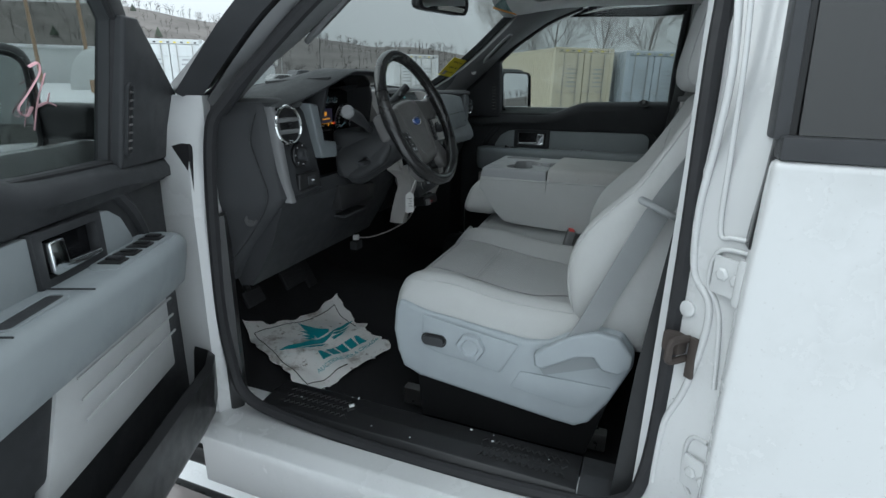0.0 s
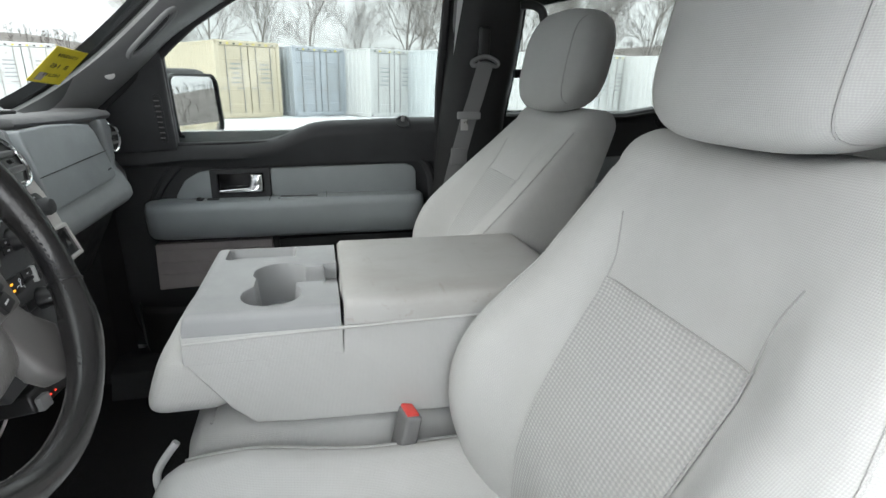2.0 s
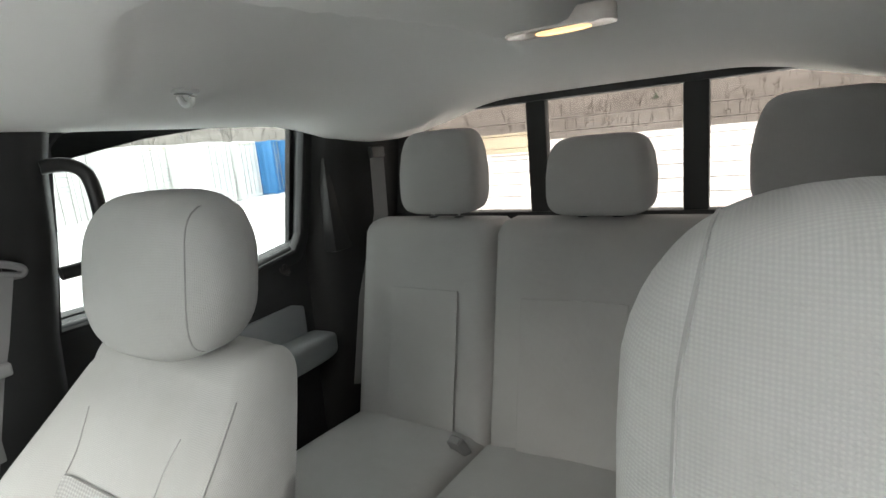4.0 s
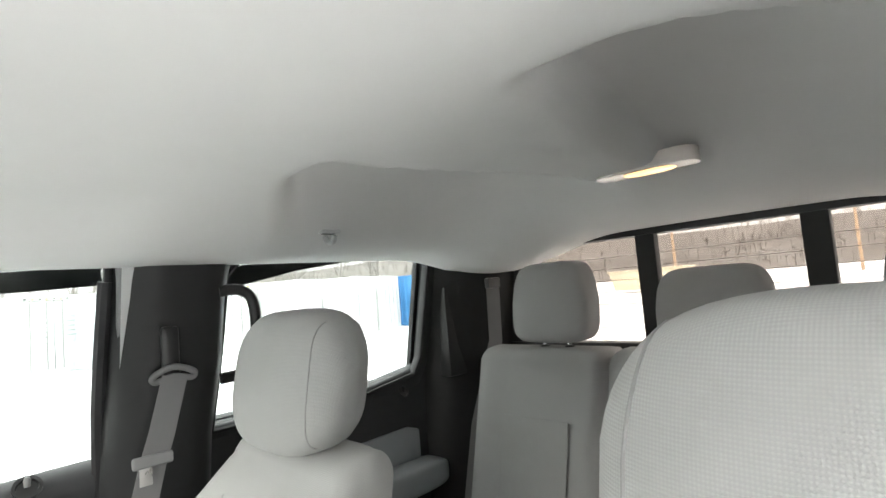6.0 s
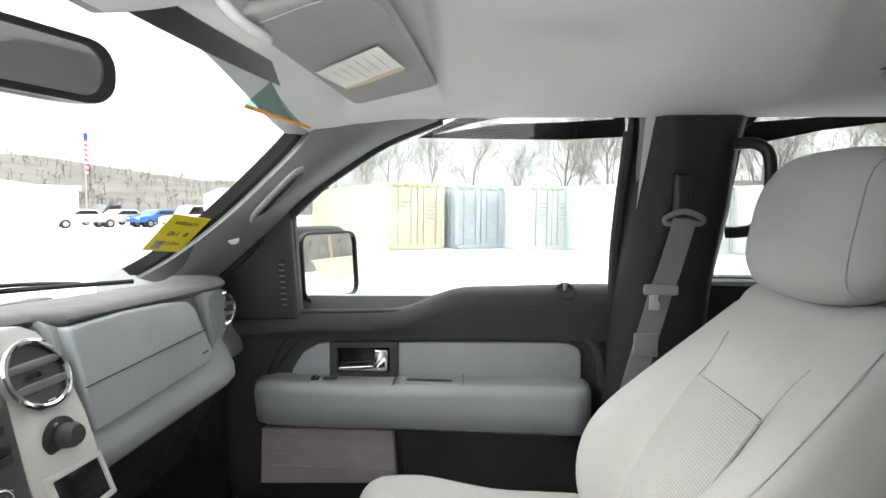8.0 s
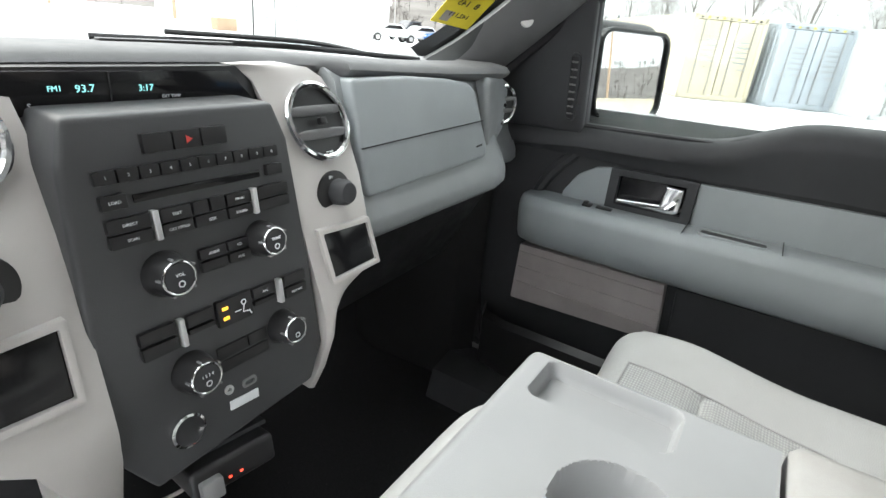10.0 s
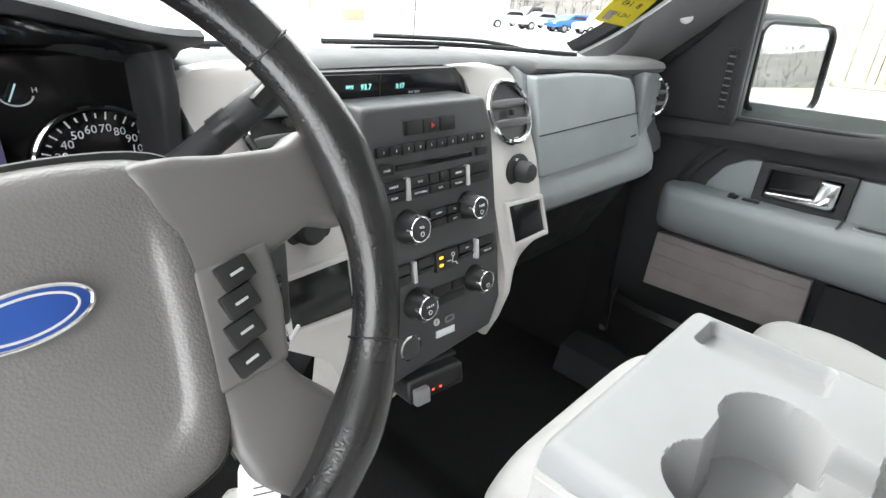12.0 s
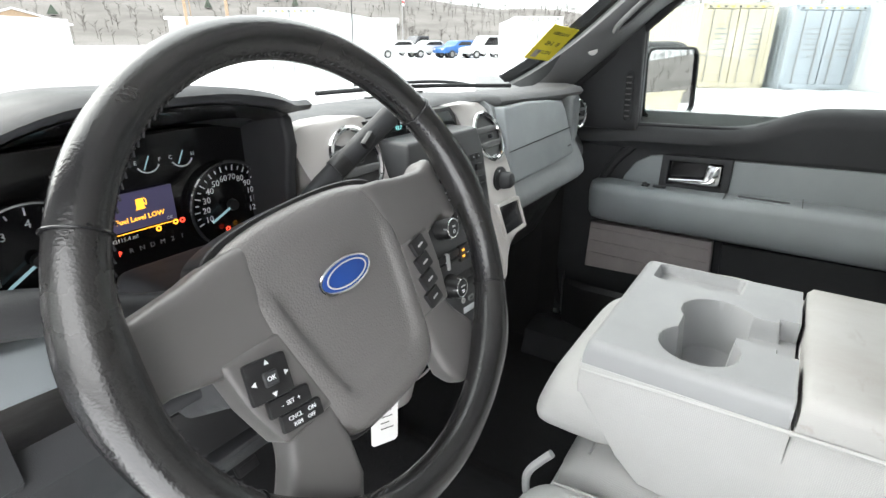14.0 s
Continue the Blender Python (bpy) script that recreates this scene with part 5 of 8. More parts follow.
def tray():
    """The tray block with its long slot, two-lobed cupholder and rear notch."""
    x0, x1, y0, y1, zt, zb = -0.150, 0.150, -0.322, -0.112, 1.247, 1.214
    nx, ny = 200, 140

    def depth(x, y):
        d = 0.0
        # pen slot
        qx, qy = abs(x - 0.109) - 0.031, abs(y + 0.194) - 0.060
        m = max(qx, qy, math.hypot(max(qx + 0.012, 0), max(qy + 0.012, 0)) - 0.012)
        d = max(d, 0.016 * smooth01(-m / 0.006))
        # cup
        r = min(math.hypot(x - 0.004, y + 0.233) - 0.043, math.hypot(x + 0.088, y + 0.225) - 0.043)
        lane = max(abs(x + 0.042) - 0.040, abs(y + 0.228) - 0.031)
        r = min(r, lane)
        d = max(d, 0.068 * smooth01(-r / 0.0075) ** 0.8)
        # rear notch
        q = max(abs(x + 0.012) - 0.034, y + 0.245)
        d = max(d, 0.026 * smooth01(-q / 0.005))
        q = max(abs(x + 0.012) - 0.046, y + 0.30)
        d = max(d, 0.026 * smooth01(-q / 0.004))
        return d

    bm = bmesh.new()
    vs = []
    for i in range(nx + 1):
        row = []
        for j in range(ny + 1):
            x, y = x0 + (x1 - x0) * i / nx, y1 + (y0 - y1) * j / ny
            ex = max(0, (abs(x) - 0.138) / 0.012)
            ey = max(0, (y - (y1 - 0.012)) / 0.012)
            z = zt - 0.012 * (1 - math.sqrt(max(0, 1 - min(1, ex * ex)))) - 0.012 * (1 - math.sqrt(max(0, 1 - min(1, ey * ey))))
            row.append(bm.verts.new((x, y, z - depth(x, y))))
        vs.append(row)
    for i in range(nx):
        for j in range(ny):
            bm.faces.new((vs[i][j], vs[i][j + 1], vs[i + 1][j + 1], vs[i + 1][j]))
    edge = [e for e in bm.edges if e.is_boundary]
    ret = bmesh.ops.extrude_edge_only(bm, edges=edge)
    for v in ret["geom"]:
        if isinstance(v, bmesh.types.BMVert):
            v.co.z = zb
    return bm


part("tray", tray(), "tray", console, "pale grey plastic cupholder tray", 35)
def lid_ring(y, k, dz=0.0):
    w, zt, zb = 0.152 * k, 1.256 + dz, 1.219
    return [(w, y, zb), (w, y, zt - 0.014), (w - 0.005, y, zt - 0.004), (w - 0.016, y, zt)] + [(x, y, zt + 0.002) for x in (0.08, 0.0, -0.08)] + [(-w + 0.016, y, zt), (-w + 0.005, y, zt - 0.004), (-w, y, zt - 0.014), (-w, y, zb)]
part("lid", loft([lid_ring(-0.327, 0.985, -0.006), lid_ring(-0.333, 1, 0)] + [lid_ring(-0.333 - 0.34 * k / 8, 1) for k in range(1, 9)] + [lid_ring(-0.685, 0.985, -0.004), lid_ring(-0.690, 0.96, -0.014)]), "lid_vinyl", console, "pale grey padded armrest lid, scuffed and stained", 50)
part("front_pad", pillow((0, -0.118, 1.135), (0.145, 0.066, 0.062), 0.6, 0.35, 40, 20, lambda p: Vector((p.x, p.y - 0.35 * p.z, p.z))), "fabric", console, "", 80)
mid_base = thing("middle_seat_cushion", (0, -0.3, 0.95), "grey cloth middle seat cushion between the front seats", "seat cushion")
part("cushion", loft([[(w, y, 0.94), (w, y, z - 0.02), (w - 0.02, y, z), (0, y, z + 0.006), (-w + 0.02, y, z), (-w, y, z - 0.02), (-w, y, 0.94)] for y, z, w in ((-0.085, 0.99, 0.115), (-0.09, 1.02, 0.125), (-0.11, 1.045, 0.13), (-0.16, 1.055, 0.13), (-0.40, 1.052, 0.13), (-0.58, 1.045, 0.13))]), "fabric", mid_base, "", 70)
part("base", box((0, -0.34, 0.80), (0.22, 0.46, 0.28), 0.02), "dark", mid_base)
part("seam", tube([(x, -0.125, 1.052) for x in (-0.11, -0.05, 0, 0.05, 0.11)], 0.002, 5), "thread", mid_base)
part("pull_loop", tube(spline([(-0.115, -0.075, 1.03), (-0.125, -0.045, 0.985), (-0.12, -0.05, 0.93), (-0.09, -0.06, 0.905), (0.09, -0.06, 0.905)], 6), 0.006, 8), "light", mid_base, "pale grey plastic pull loop")

# rear bench
bench = thing("rear_bench_seat", (0, -1.45, 0.65), "grey cloth rear bench seat in two split sections with three headrests", "bench seat")


def rear_back(x0, x1, panels):
    def fy(z):
        return -1.675 - 0.25 * (z - 1.50)
    def ring(z, kx=0.0, kd=1.0):
        out = []
        for i in range(17):
            u = i / 8 - 1
            x = (x0 + x1) / 2 + (x1 - x0 - kx) / 2 * u
            y = fy(z) - 0.02 * max(0, (abs(u) - 0.8) / 0.2) ** 2 + 0.015 * smooth01((abs(u) - 0.5) / 0.3)
            out.append(Vector((x, -1.74 + (y + 1.74) * kd if kd < 1 else y, z)))
        for i in range(17):
            u = 1 - i / 8
            out.append(Vector(((x0 + x1) / 2 + (x1 - x0 - kx) / 2 * u, fy(z) - 0.13 * kd - 0.0, z)))
        return out
    rings = [ring(0.90 + 0.60 * k / 14) for k in range(15)] + [ring(1.515, 0.01, 0.95), ring(1.53, 0.03, 0.8), ring(1.537, 0.06, 0.5)]
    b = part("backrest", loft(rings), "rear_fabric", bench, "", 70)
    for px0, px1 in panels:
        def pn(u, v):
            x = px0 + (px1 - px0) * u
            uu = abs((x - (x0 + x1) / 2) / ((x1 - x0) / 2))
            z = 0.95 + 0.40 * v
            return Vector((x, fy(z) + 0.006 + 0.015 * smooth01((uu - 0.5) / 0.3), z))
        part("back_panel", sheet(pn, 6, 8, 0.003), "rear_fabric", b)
        for seam in ([pn(0, k / 8) for k in range(9)], [pn(1, k / 8) for k in range(9)], [pn(k / 6, 1) for k in range(7)], [pn(0.5, k / 8) for k in range(9)]):
            part("seam", tube([p + Vector((0, 0.001, 0)) for p in seam], 0.0018, 5), "rear_thread", b)


rear_back(0.258, 0.690, [(0.36, 0.575)])
rear_back(-0.690, 0.252, [(-0.08, 0.17), (-0.60, -0.375)])
for xh, wh, hh, zc in ((0.435, 0.128, 0.115, 1.665), (0.0, 0.126, 0.094, 1.636), (-0.435, 0.128, 0.115, 1.665)):
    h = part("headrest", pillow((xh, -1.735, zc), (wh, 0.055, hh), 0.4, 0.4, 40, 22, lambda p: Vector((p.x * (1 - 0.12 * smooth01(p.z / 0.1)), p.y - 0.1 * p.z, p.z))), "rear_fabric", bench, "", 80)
    for dx in (-0.042, 0.042):
        part("post", lathe([(0.006, -0.06), (0.006, 0.03)], (xh + dx, -1.73, zc - hh), "z", 10), "chrome", bench)
        part("collar", lathe([(0.014, 0), (0.014, 0.006), (0.009, 0.009)], (xh + dx, -1.728, 1.533), "z", 12), "dark", bench)
for x0, x1 in ((0.268, 0.70), (-0.70, 0.262)):
    def cr(y, z, k=0.0):
        xs = [x0 + k + (x1 - x0 - 2 * k) * i / 12 for i in range(13)]
        m, hw = (x0 + x1) / 2, (x1 - x0) / 2
        return [Vector((x, y, z - 0.02 * max(0, (abs((x - m) / hw) - 0.8) / 0.2) ** 2)) for x in xs] + [Vector((x, y, 0.86)) for x in xs[::-1]]
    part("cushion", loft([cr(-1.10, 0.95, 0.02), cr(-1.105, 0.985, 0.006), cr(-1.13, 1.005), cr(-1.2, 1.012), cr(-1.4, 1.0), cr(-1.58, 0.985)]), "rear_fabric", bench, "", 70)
part("base", box((0, -1.38, 0.75), (1.30, 0.44, 0.22), 0.02), "black", bench)

# buckles and belts
def buckle(x, y, z, lean, label, group):
    b = thing("seat_belt_buckle", (x, y, z - 0.10), label, "belt buckle", group)
    m = pose(x, y, z, *lean)
    part("stalk", moved(box((0, 0, -0.075), (0.03, 0.02, 0.11), 0.006, 3), m), "strap", b)
    body = part("body", moved(box((0, 0, -0.01), (0.042, 0.026, 0.075), 0.007, 3), m), "strap", b)
    part("button", moved(box((0, 0.002, 0.028), (0.032, 0.018, 0.006), 0.002), m), "red" if y > -1 else "strap", b, "red release button" if y > -1 else "")


buckle(-0.165, -0.415, 1.045, (12, 0, 12), "grey seat belt buckle with a red button beside the driver's seat", "front buckles")
buckle(0.30, -1.47, 1.00, (-28, 0, -10), "dark rear seat belt buckle on the rear bench", "rear buckles")


def front_belt(s):
    b = thing("seat_belt", (0.74 * s, -0.78, 0.8), "grey seat belt hanging from the middle pillar" if s > 0 else "grey seat belt routed through a guide on the driver's seat", "seat belt", "front seat belts")
    X = 0.705 * s
    part("height_slide", box((0.722 * s, -0.785, 1.645), (0.022, 0.032, 0.11), 0.008, 3), "black", b)
    ring = tube(spline([(X, -0.822, 1.606), (X, -0.785, 1.620), (X, -0.748, 1.606), (X, -0.752, 1.594), (X, -0.785, 1.601), (X, -0.818, 1.594)], 5, True), 0.0065, 8, True)
    part("guide_ring", ring, "strap", b)
    if s > 0:
        part("webbing", ribbon([(0.700, -0.785, 1.60), (0.690, -0.755, 1.50), (0.688, -0.735, 1.44), (0.69, -0.70, 1.30), (0.70, -0.66, 1.12), (0.72, -0.63, 0.95)], 0.047, 0.0025, (0, 1, 0.1)), "strap", b)
        part("latch_tongue", box((0.682, -0.735, 1.455), (0.012, 0.070, 0.022), 0.006, 3), "pillar", b)
        part("latch_blade", box((0.680, -0.722, 1.43), (0.004, 0.022, 0.035), 0.002), "steel", b)
        part("stop", box((0.688, -0.71, 1.335), (0.012, 0.05, 0.05), 0.004), "strap", b)
    else:
        part("webbing", ribbon(spline([(-0.712, -0.785, 1.60), (-0.700, -0.745, 1.48), (-0.702, -0.705, 1.40), (-0.714, -0.643, 1.285), (-0.722, -0.588, 1.15), (-0.712, -0.535, 1.012), (-0.70, -0.505, 0.955)], 4), 0.049, 0.0025, (-0.35, 1, 0.35)), "belt", b)
    return b


front_belt(1)
front_belt(-1)
guide = thing("belt_guide", (-0.70, -0.66, 1.28), "grey plastic belt guide loop on the driver's seat shoulder", "belt guide")
part("loop", tube(spline([(-0.704, -0.610, 1.300), (-0.722, -0.612, 1.299), (-0.729, -0.640, 1.290), (-0.727, -0.668, 1.277), (-0.708, -0.672, 1.275), (-0.703, -0.642, 1.286)], 6, True), 0.0065, 10, True), "belt", guide)
for s in (1, -1):
    rb = thing("rear_seat_belt", (0.66 * s, -1.74, 1.0), "dark rear seat belt against the rear pillar", "seat belt", "rear seat belts")
    part("webbing", ribbon([(0.672 * s, -1.745, 1.72), (0.675 * s, -1.74, 1.55), (0.70 * s, -1.65, 1.3), (0.70 * s, -1.58, 1.05)], 0.045, 0.0025, (0.5 * s, 1, 0)), "strap", rb)
    part("anchor", box((0.675 * s, -1.75, 1.735), (0.02, 0.06, 0.035), 0.006), "black", rb)


# ---- dashboard ----
dash = thing("dashboard", (0, 0.45, 1.0), "charcoal moulded dashboard with grey and satin silver panels", "dashboard")


def lip_z(x):
    return 1.462 + 0.014 * smooth01((0.55 - abs(x)) / 0.5)


def lip_y(x):
    nook = smooth01((x + 0.66) / 0.05) * smooth01((-0.248 - x) / 0.02)
    bay = smooth01((x + 0.262) / 0.015) * smooth01((0.240 - x) / 0.015)
    return 0.215 - 0.02 * smooth01((abs(x) - 0.4) / 0.35) + 0.12 * nook + 0.038 * bay * (1 - nook)


rings = []
for k in range(113):
    x = -0.80 + 1.60 * k / 112
    yl, zl = lip_y(x) + 0.09 * smooth01((abs(x) - 0.60) / 0.2) ** 2, lip_z(x)
    drop = 0.03 * smooth01((abs(x) - 0.74) / 0.1)
    far = max(glass_y(max(-0.70, min(0.70, x)), 1.44) + 0.02, yl + 0.16)
    rings.append([(x, yl + 0.03, zl - 0.03 - drop), (x, yl + 0.004, zl - 0.016 - drop), (x, yl, zl - 0.009 - drop), (x, yl + 0.006, zl - 0.002 - drop), (x, yl + 0.03, zl + 0.002 - drop), (x, yl + 0.12, zl + 0.001 - drop), (x, far, 1.432 - drop), (x, far, 1.38), (x, yl + 0.08, 1.38)])
part("top_pad", loft(rings), "dash_top", dash, "dark grey soft dash top", 60)
part("defrost_slot", box((-0.02, 0.47, 1.4535), (0.40, 0.030, 0.006), 0.002, 2, Euler((radians(-9), 0, 0)).to_matrix()), "black", dash)
part("speaker_slot", box((0.10, 0.36, 1.478), (0.16, 0.012, 0.004), 0.002), "black", dash)
# passenger side
rings = []
for k in range(25):
    x = 0.226 + 0.634 * k / 24
    c = smooth01((x - 0.57) / 0.22)
    yb = 0.220 + 0.085 * c ** 2
    zl = 1.243
    rings.append([(x, yb + 0.026, 1.462), (x, yb + 0.006, 1.450), (x, yb - 0.006, 1.40), (x, yb - 0.022, 1.325), (x, yb - 0.038, 1.300), (x, yb - 0.050, 1.275), (x, yb - 0.052, zl + 0.012), (x, yb - 0.042, zl), (x, yb + 0.02, zl - 0.012), (x, yb + 0.16, zl - 0.05), (x, yb + 0.22, 1.40)])
part("passenger_face", loft(rings), "dash_face", dash, "mid-grey dash face with a rolled lower band", 50)
AB = lambda z: 0.178 + 0.19 * (z - 1.305)
part("airbag_panel", prism([(0.236, 1.452), (0.35, 1.453), (0.47, 1.446), (0.525, 1.438), (0.543, 1.425), (0.574, 1.325), (0.568, 1.314), (0.545, 1.312), (0.240, 1.304)], "y", lambda p: AB(p[1]), lambda p: AB(p[1]) + 0.05, 0.006, 3), "grey", dash, "blue-grey airbag panel")
part("vent_pod", prism([(0.575, 1.448), (0.66, 1.444), (0.735, 1.43), (0.758, 1.39), (0.74, 1.345), (0.655, 1.318), (0.597, 1.318)], "y", lambda p: 0.196 + 0.30 * max(0.0, p[0] - 0.62), lambda p: 0.26 + 0.30 * max(0.0, p[0] - 0.62), 0.012, 3), "dash_face", dash, "", 50)
part("panel_seam", box((0.400, AB(1.372) - 0.0005, 1.372), (0.32, 0.002, 0.0016), 0, 1, Euler((0, radians(-1.5), 0)).to_matrix()), "dark", dash)
part("small_marking", box((0.545, AB(1.335) - 0.0003, 1.335), (0.020, 0.001, 0.003), 0, 1, Euler((0, radians(-4), 0)).to_matrix()), "dark", dash)
part("glove_box", prism([(0.235, 1.195), (0.72, 1.235), (0.74, 1.20), (0.70, 1.04), (0.28, 1.02)], "y", lambda p: 0.24 + 0.45 * (1.23 - p[1]), lambda p: 0.30 + 0.45 * (1.23 - p[1]), 0.008), "trim", dash, "charcoal glove box lid")
part("passenger_knee", prism([(0.10, 1.22), (0.80, 1.26), (0.80, 1.00), (0.10, 0.98)], "y", lambda p: 0.28 + 0.45 * (1.23 - p[1]), 0.60, 0.01), "black", dash)
# driver side
part("left_face", loft([[(x, y + o, z) for y, z in ((0.225, 1.455), (0.205, 1.43), (0.198, 1.30), (0.185, 1.235), (0.215, 1.20), (0.30, 1.10), (0.36, 1.00), (0.42, 0.985), (0.45, 1.20), (0.40, 1.44))] for x, o in ((-0.60, 0.012), (-0.68, 0.004), (-0.755, 0.0), (-0.778, 0.008), (-0.79, 0.03), (-0.83, 0.12), (-0.845, 0.16))]), "dark", dash, "charcoal dash end with a round plug", 40)
part("end_plug", moved(lathe([(0.015, 0), (0.015, 0.004), (0.010, 0.004), (0.009, -0.006)], (0, 0, 0)), facing((-0.795, 0.275, 1.177), (-0.75, -0.62, 0.25))), "black", dash)
part("left_accent", loft([[(x - w, y + 0.020, z), (x - w, y + 0.004, z), (x - 0.6 * w, y, z), (x + 0.6 * w, y, z), (x + w, y + 0.004, z), (x + w, y + 0.020, z)] for x, y, z, w in ((-0.774, 0.200, 1.447, 0.008), (-0.772, 0.193, 1.42, 0.011), (-0.764, 0.189, 1.34, 0.012), (-0.757, 0.184, 1.27, 0.012), (-0.750, 0.176, 1.222, 0.011))]), "apillar", dash, "grey accent strip at the dash end", 50)
part("cover_seam", tube(spline([(-0.797, 0.232, 1.432), (-0.806, 0.245, 1.37), (-0.803, 0.226, 1.30), (-0.797, 0.218, 1.23), (-0.812, 0.268, 1.14), (-0.828, 0.335, 1.06)], 6), 0.0014, 6), "black", dash)
part("knee_panel", loft([[(x, y, z) for y, z in ((0.22, 1.25), (0.205, 1.215), (0.25, 1.10), (0.32, 0.985), (0.36, 0.98), (0.40, 1.2))] for x in (-0.76, -0.62, -0.50, -0.34, -0.22, -0.13)]), "dark", dash, "charcoal knee panel below the column", 30)
part("knee_recess", prism([(-0.515, 1.222), (-0.30, 1.192), (-0.31, 1.140), (-0.505, 1.146)], "y", 0.198, 0.245, 0.006), "black", dash)
part("knee_ledge", box((-0.41, 0.225, 1.118), (0.14, 0.04, 0.008), 0.003), "dark", dash)
part("cluster_accent", prism([(-0.650, 1.452), (-0.614, 1.446), (-0.590, 1.354), (-0.536, 1.347), (-0.532, 1.306), (-0.605, 1.310)], "y", 0.188, 0.26, 0.005, 3), "accent", dash, "blue-grey accent beside the cluster")
for xs in (-0.595,):
    part("cluster_cheek", prism([(0.16, 1.515), (0.20, 1.38), (0.205, 1.33), (0.30, 1.33), (0.36, 1.50)], "x", xs - 0.006, xs + 0.006, 0.004), "dark", dash)


def air_vent(c, R, nrm, ring_mat, label=""):
    v = part("air_vent", moved(join(tube([(R * 0.95 * math.cos(2 * math.pi * k / 40), R * 0.95 * math.sin(2 * math.pi * k / 40), 0.004) for k in range(40)], 0.0044, 8, True)), facing(c, nrm)), ring_mat, dash, label or "round chrome-ringed air vent")
    part("well", moved(lathe([(R * 0.93, -0.012), (R * 0.93, 0.0), (R * 0.90, 0.0012), (R * 0.05, 0.0004)], (0, 0, 0), seg=32), facing(c, nrm)), "black", v)
    for dz, tilt in ((0.28, 20), (-0.32, 28)):
        w = R * math.sqrt(1 - dz * dz) * 0.9
        blade = pillow((0, 0, 0), (w, R * 0.13, R * 0.05), 0.8, 0.5, 24, 10)
        part("blade", moved(blade, facing(c, nrm) @ Matrix.Translation((0, dz * R, 0.004)) @ Euler((radians(tilt - 2), 0, 0)).to_matrix().to_4x4()), "apillar", v)
    part("tab", moved(box((0, -R * 0.02, 0.009), (R * 0.22, R * 0.18, 0.008), 0.002), facing(c, nrm)), "black", v)
    part("lower_mark", moved(box((R * 0.1, -R * 0.80, 0.0015), (R * 0.22, R * 0.03, 0.003), 0), facing(c, nrm)), "white_ink", v)
    return v


air_vent((0.704, 0.228, 1.390), 0.038, (-0.22, -1, 0.05), "chrome")
air_vent((-0.735, 0.194, 1.404), 0.045, (-0.05, -1, 0.08), "chrome")
# light switch and trailer brake switch
SL = facing((-0.690, 0.196, 1.329), (0, -1, 0.05))
kb = part("light_switch", moved(lathe([(0.031, -0.004), (0.031, 0.002), (0.029, 0.004)], (0, 0, 0)), SL), "black", dash, "black round headlight switch")
part("knob", moved(lathe([(0.016, 0), (0.016, 0.010), (0.013, 0.016), (0.011, 0.016)], (0, 0, 0)), SL), "dark", kb)
part("grip", moved(box((0, 0, 0.017), (0.009, 0.028, 0.012), 0.003), SL), "dark", kb)
for a in range(6):
    part("marking", moved(box((0.023 * math.cos(a * 0.9 + 0.4), 0.023 * math.sin(a * 0.9 + 0.4), 0.0042), (0.004, 0.003, 0.0006), 0), SL), "white_ink", kb)
part("dimmer_plate", box((-0.672, 0.190, 1.263), (0.086, 0.012, 0.042), 0.004, 3), "black", dash)
part("rocker", box((-0.668, 0.184, 1.263), (0.030, 0.010, 0.024), 0.003), "dark", dash)
part("rocker_mark", box((-0.666, 0.1785, 1.264), (0.010, 0.001, 0.003), 0), "white_ink", dash)

# ---- centre stack ----
def stack_y(z):
    return 0.160 + 0.15 * (z - 1.31)


SN = Vector((0, -1, 0.15)).normalized()


def on_stack(x, z, off=0.0):
    return Vector((x, stack_y(z), z)) + SN * off


def stack_m(x, z, off=0.0):
    return facing(on_stack(x, z, off), SN, (0, 0.15, 1))


stack = thing("centre_stack", (0, 0.25, 1.1), "black radio and climate control panel in a satin silver surround", "control panel")
plate_pts = [(-0.100, 1.437), (0.090, 1.437), (0.104, 1.40), (0.114, 1.25), (0.118, 1.16), (0.095, 1.120), (-0.095, 1.108), (-0.126, 1.16), (-0.120, 1.25), (-0.110, 1.40)]
part("face", prism(plate_pts, "y", lambda p: stack_y(p[1]), lambda p: stack_y(p[1]) + 0.075, 0.006, 3), "face", stack, "charcoal control face")
part("display_bay", prism([(-0.130, 1.4655), (0.092, 1.4655), (0.122, 1.44), (0.122, 1.424), (-0.122, 1.424)], "y", 0.236, 0.30, 0.001), "black", stack, "black recess of the display")
part("display", prism([(-0.118, 1.463), (0.082, 1.461), (0.112, 1.429), (-0.116, 1.429)], "y", 0.232, 0.238, 0.001), "gloss", stack, "dark radio display")
part("display_divider", box((-0.036, 0.2312, 1.446), (0.0012, 0.001, 0.030), 0), "black", stack)
for s_, x_, z_, h_ in (("FM1", -0.078, 1.4492, 0.0060), ("93.7", -0.056, 1.4485, 0.0088), ("3:17", -0.006, 1.4475, 0.0080)):
    part("digits", moved(text_mesh(s_, h_), facing((x_, 0.2305, z_), (0, -1, 0))), "cyan", stack)
for s_, x_, z_, h_ in (("EXT TEMP", 0.017, 1.4395, 0.0040), ("33\u00b0", 0.018, 1.4340, 0.0062), ("S", -0.097, 1.4365, 0.0068)):
    part("digits", moved(text_mesh(s_, h_), facing((x_, 0.2305, z_), (0, -1, 0))), "white_ink", stack)


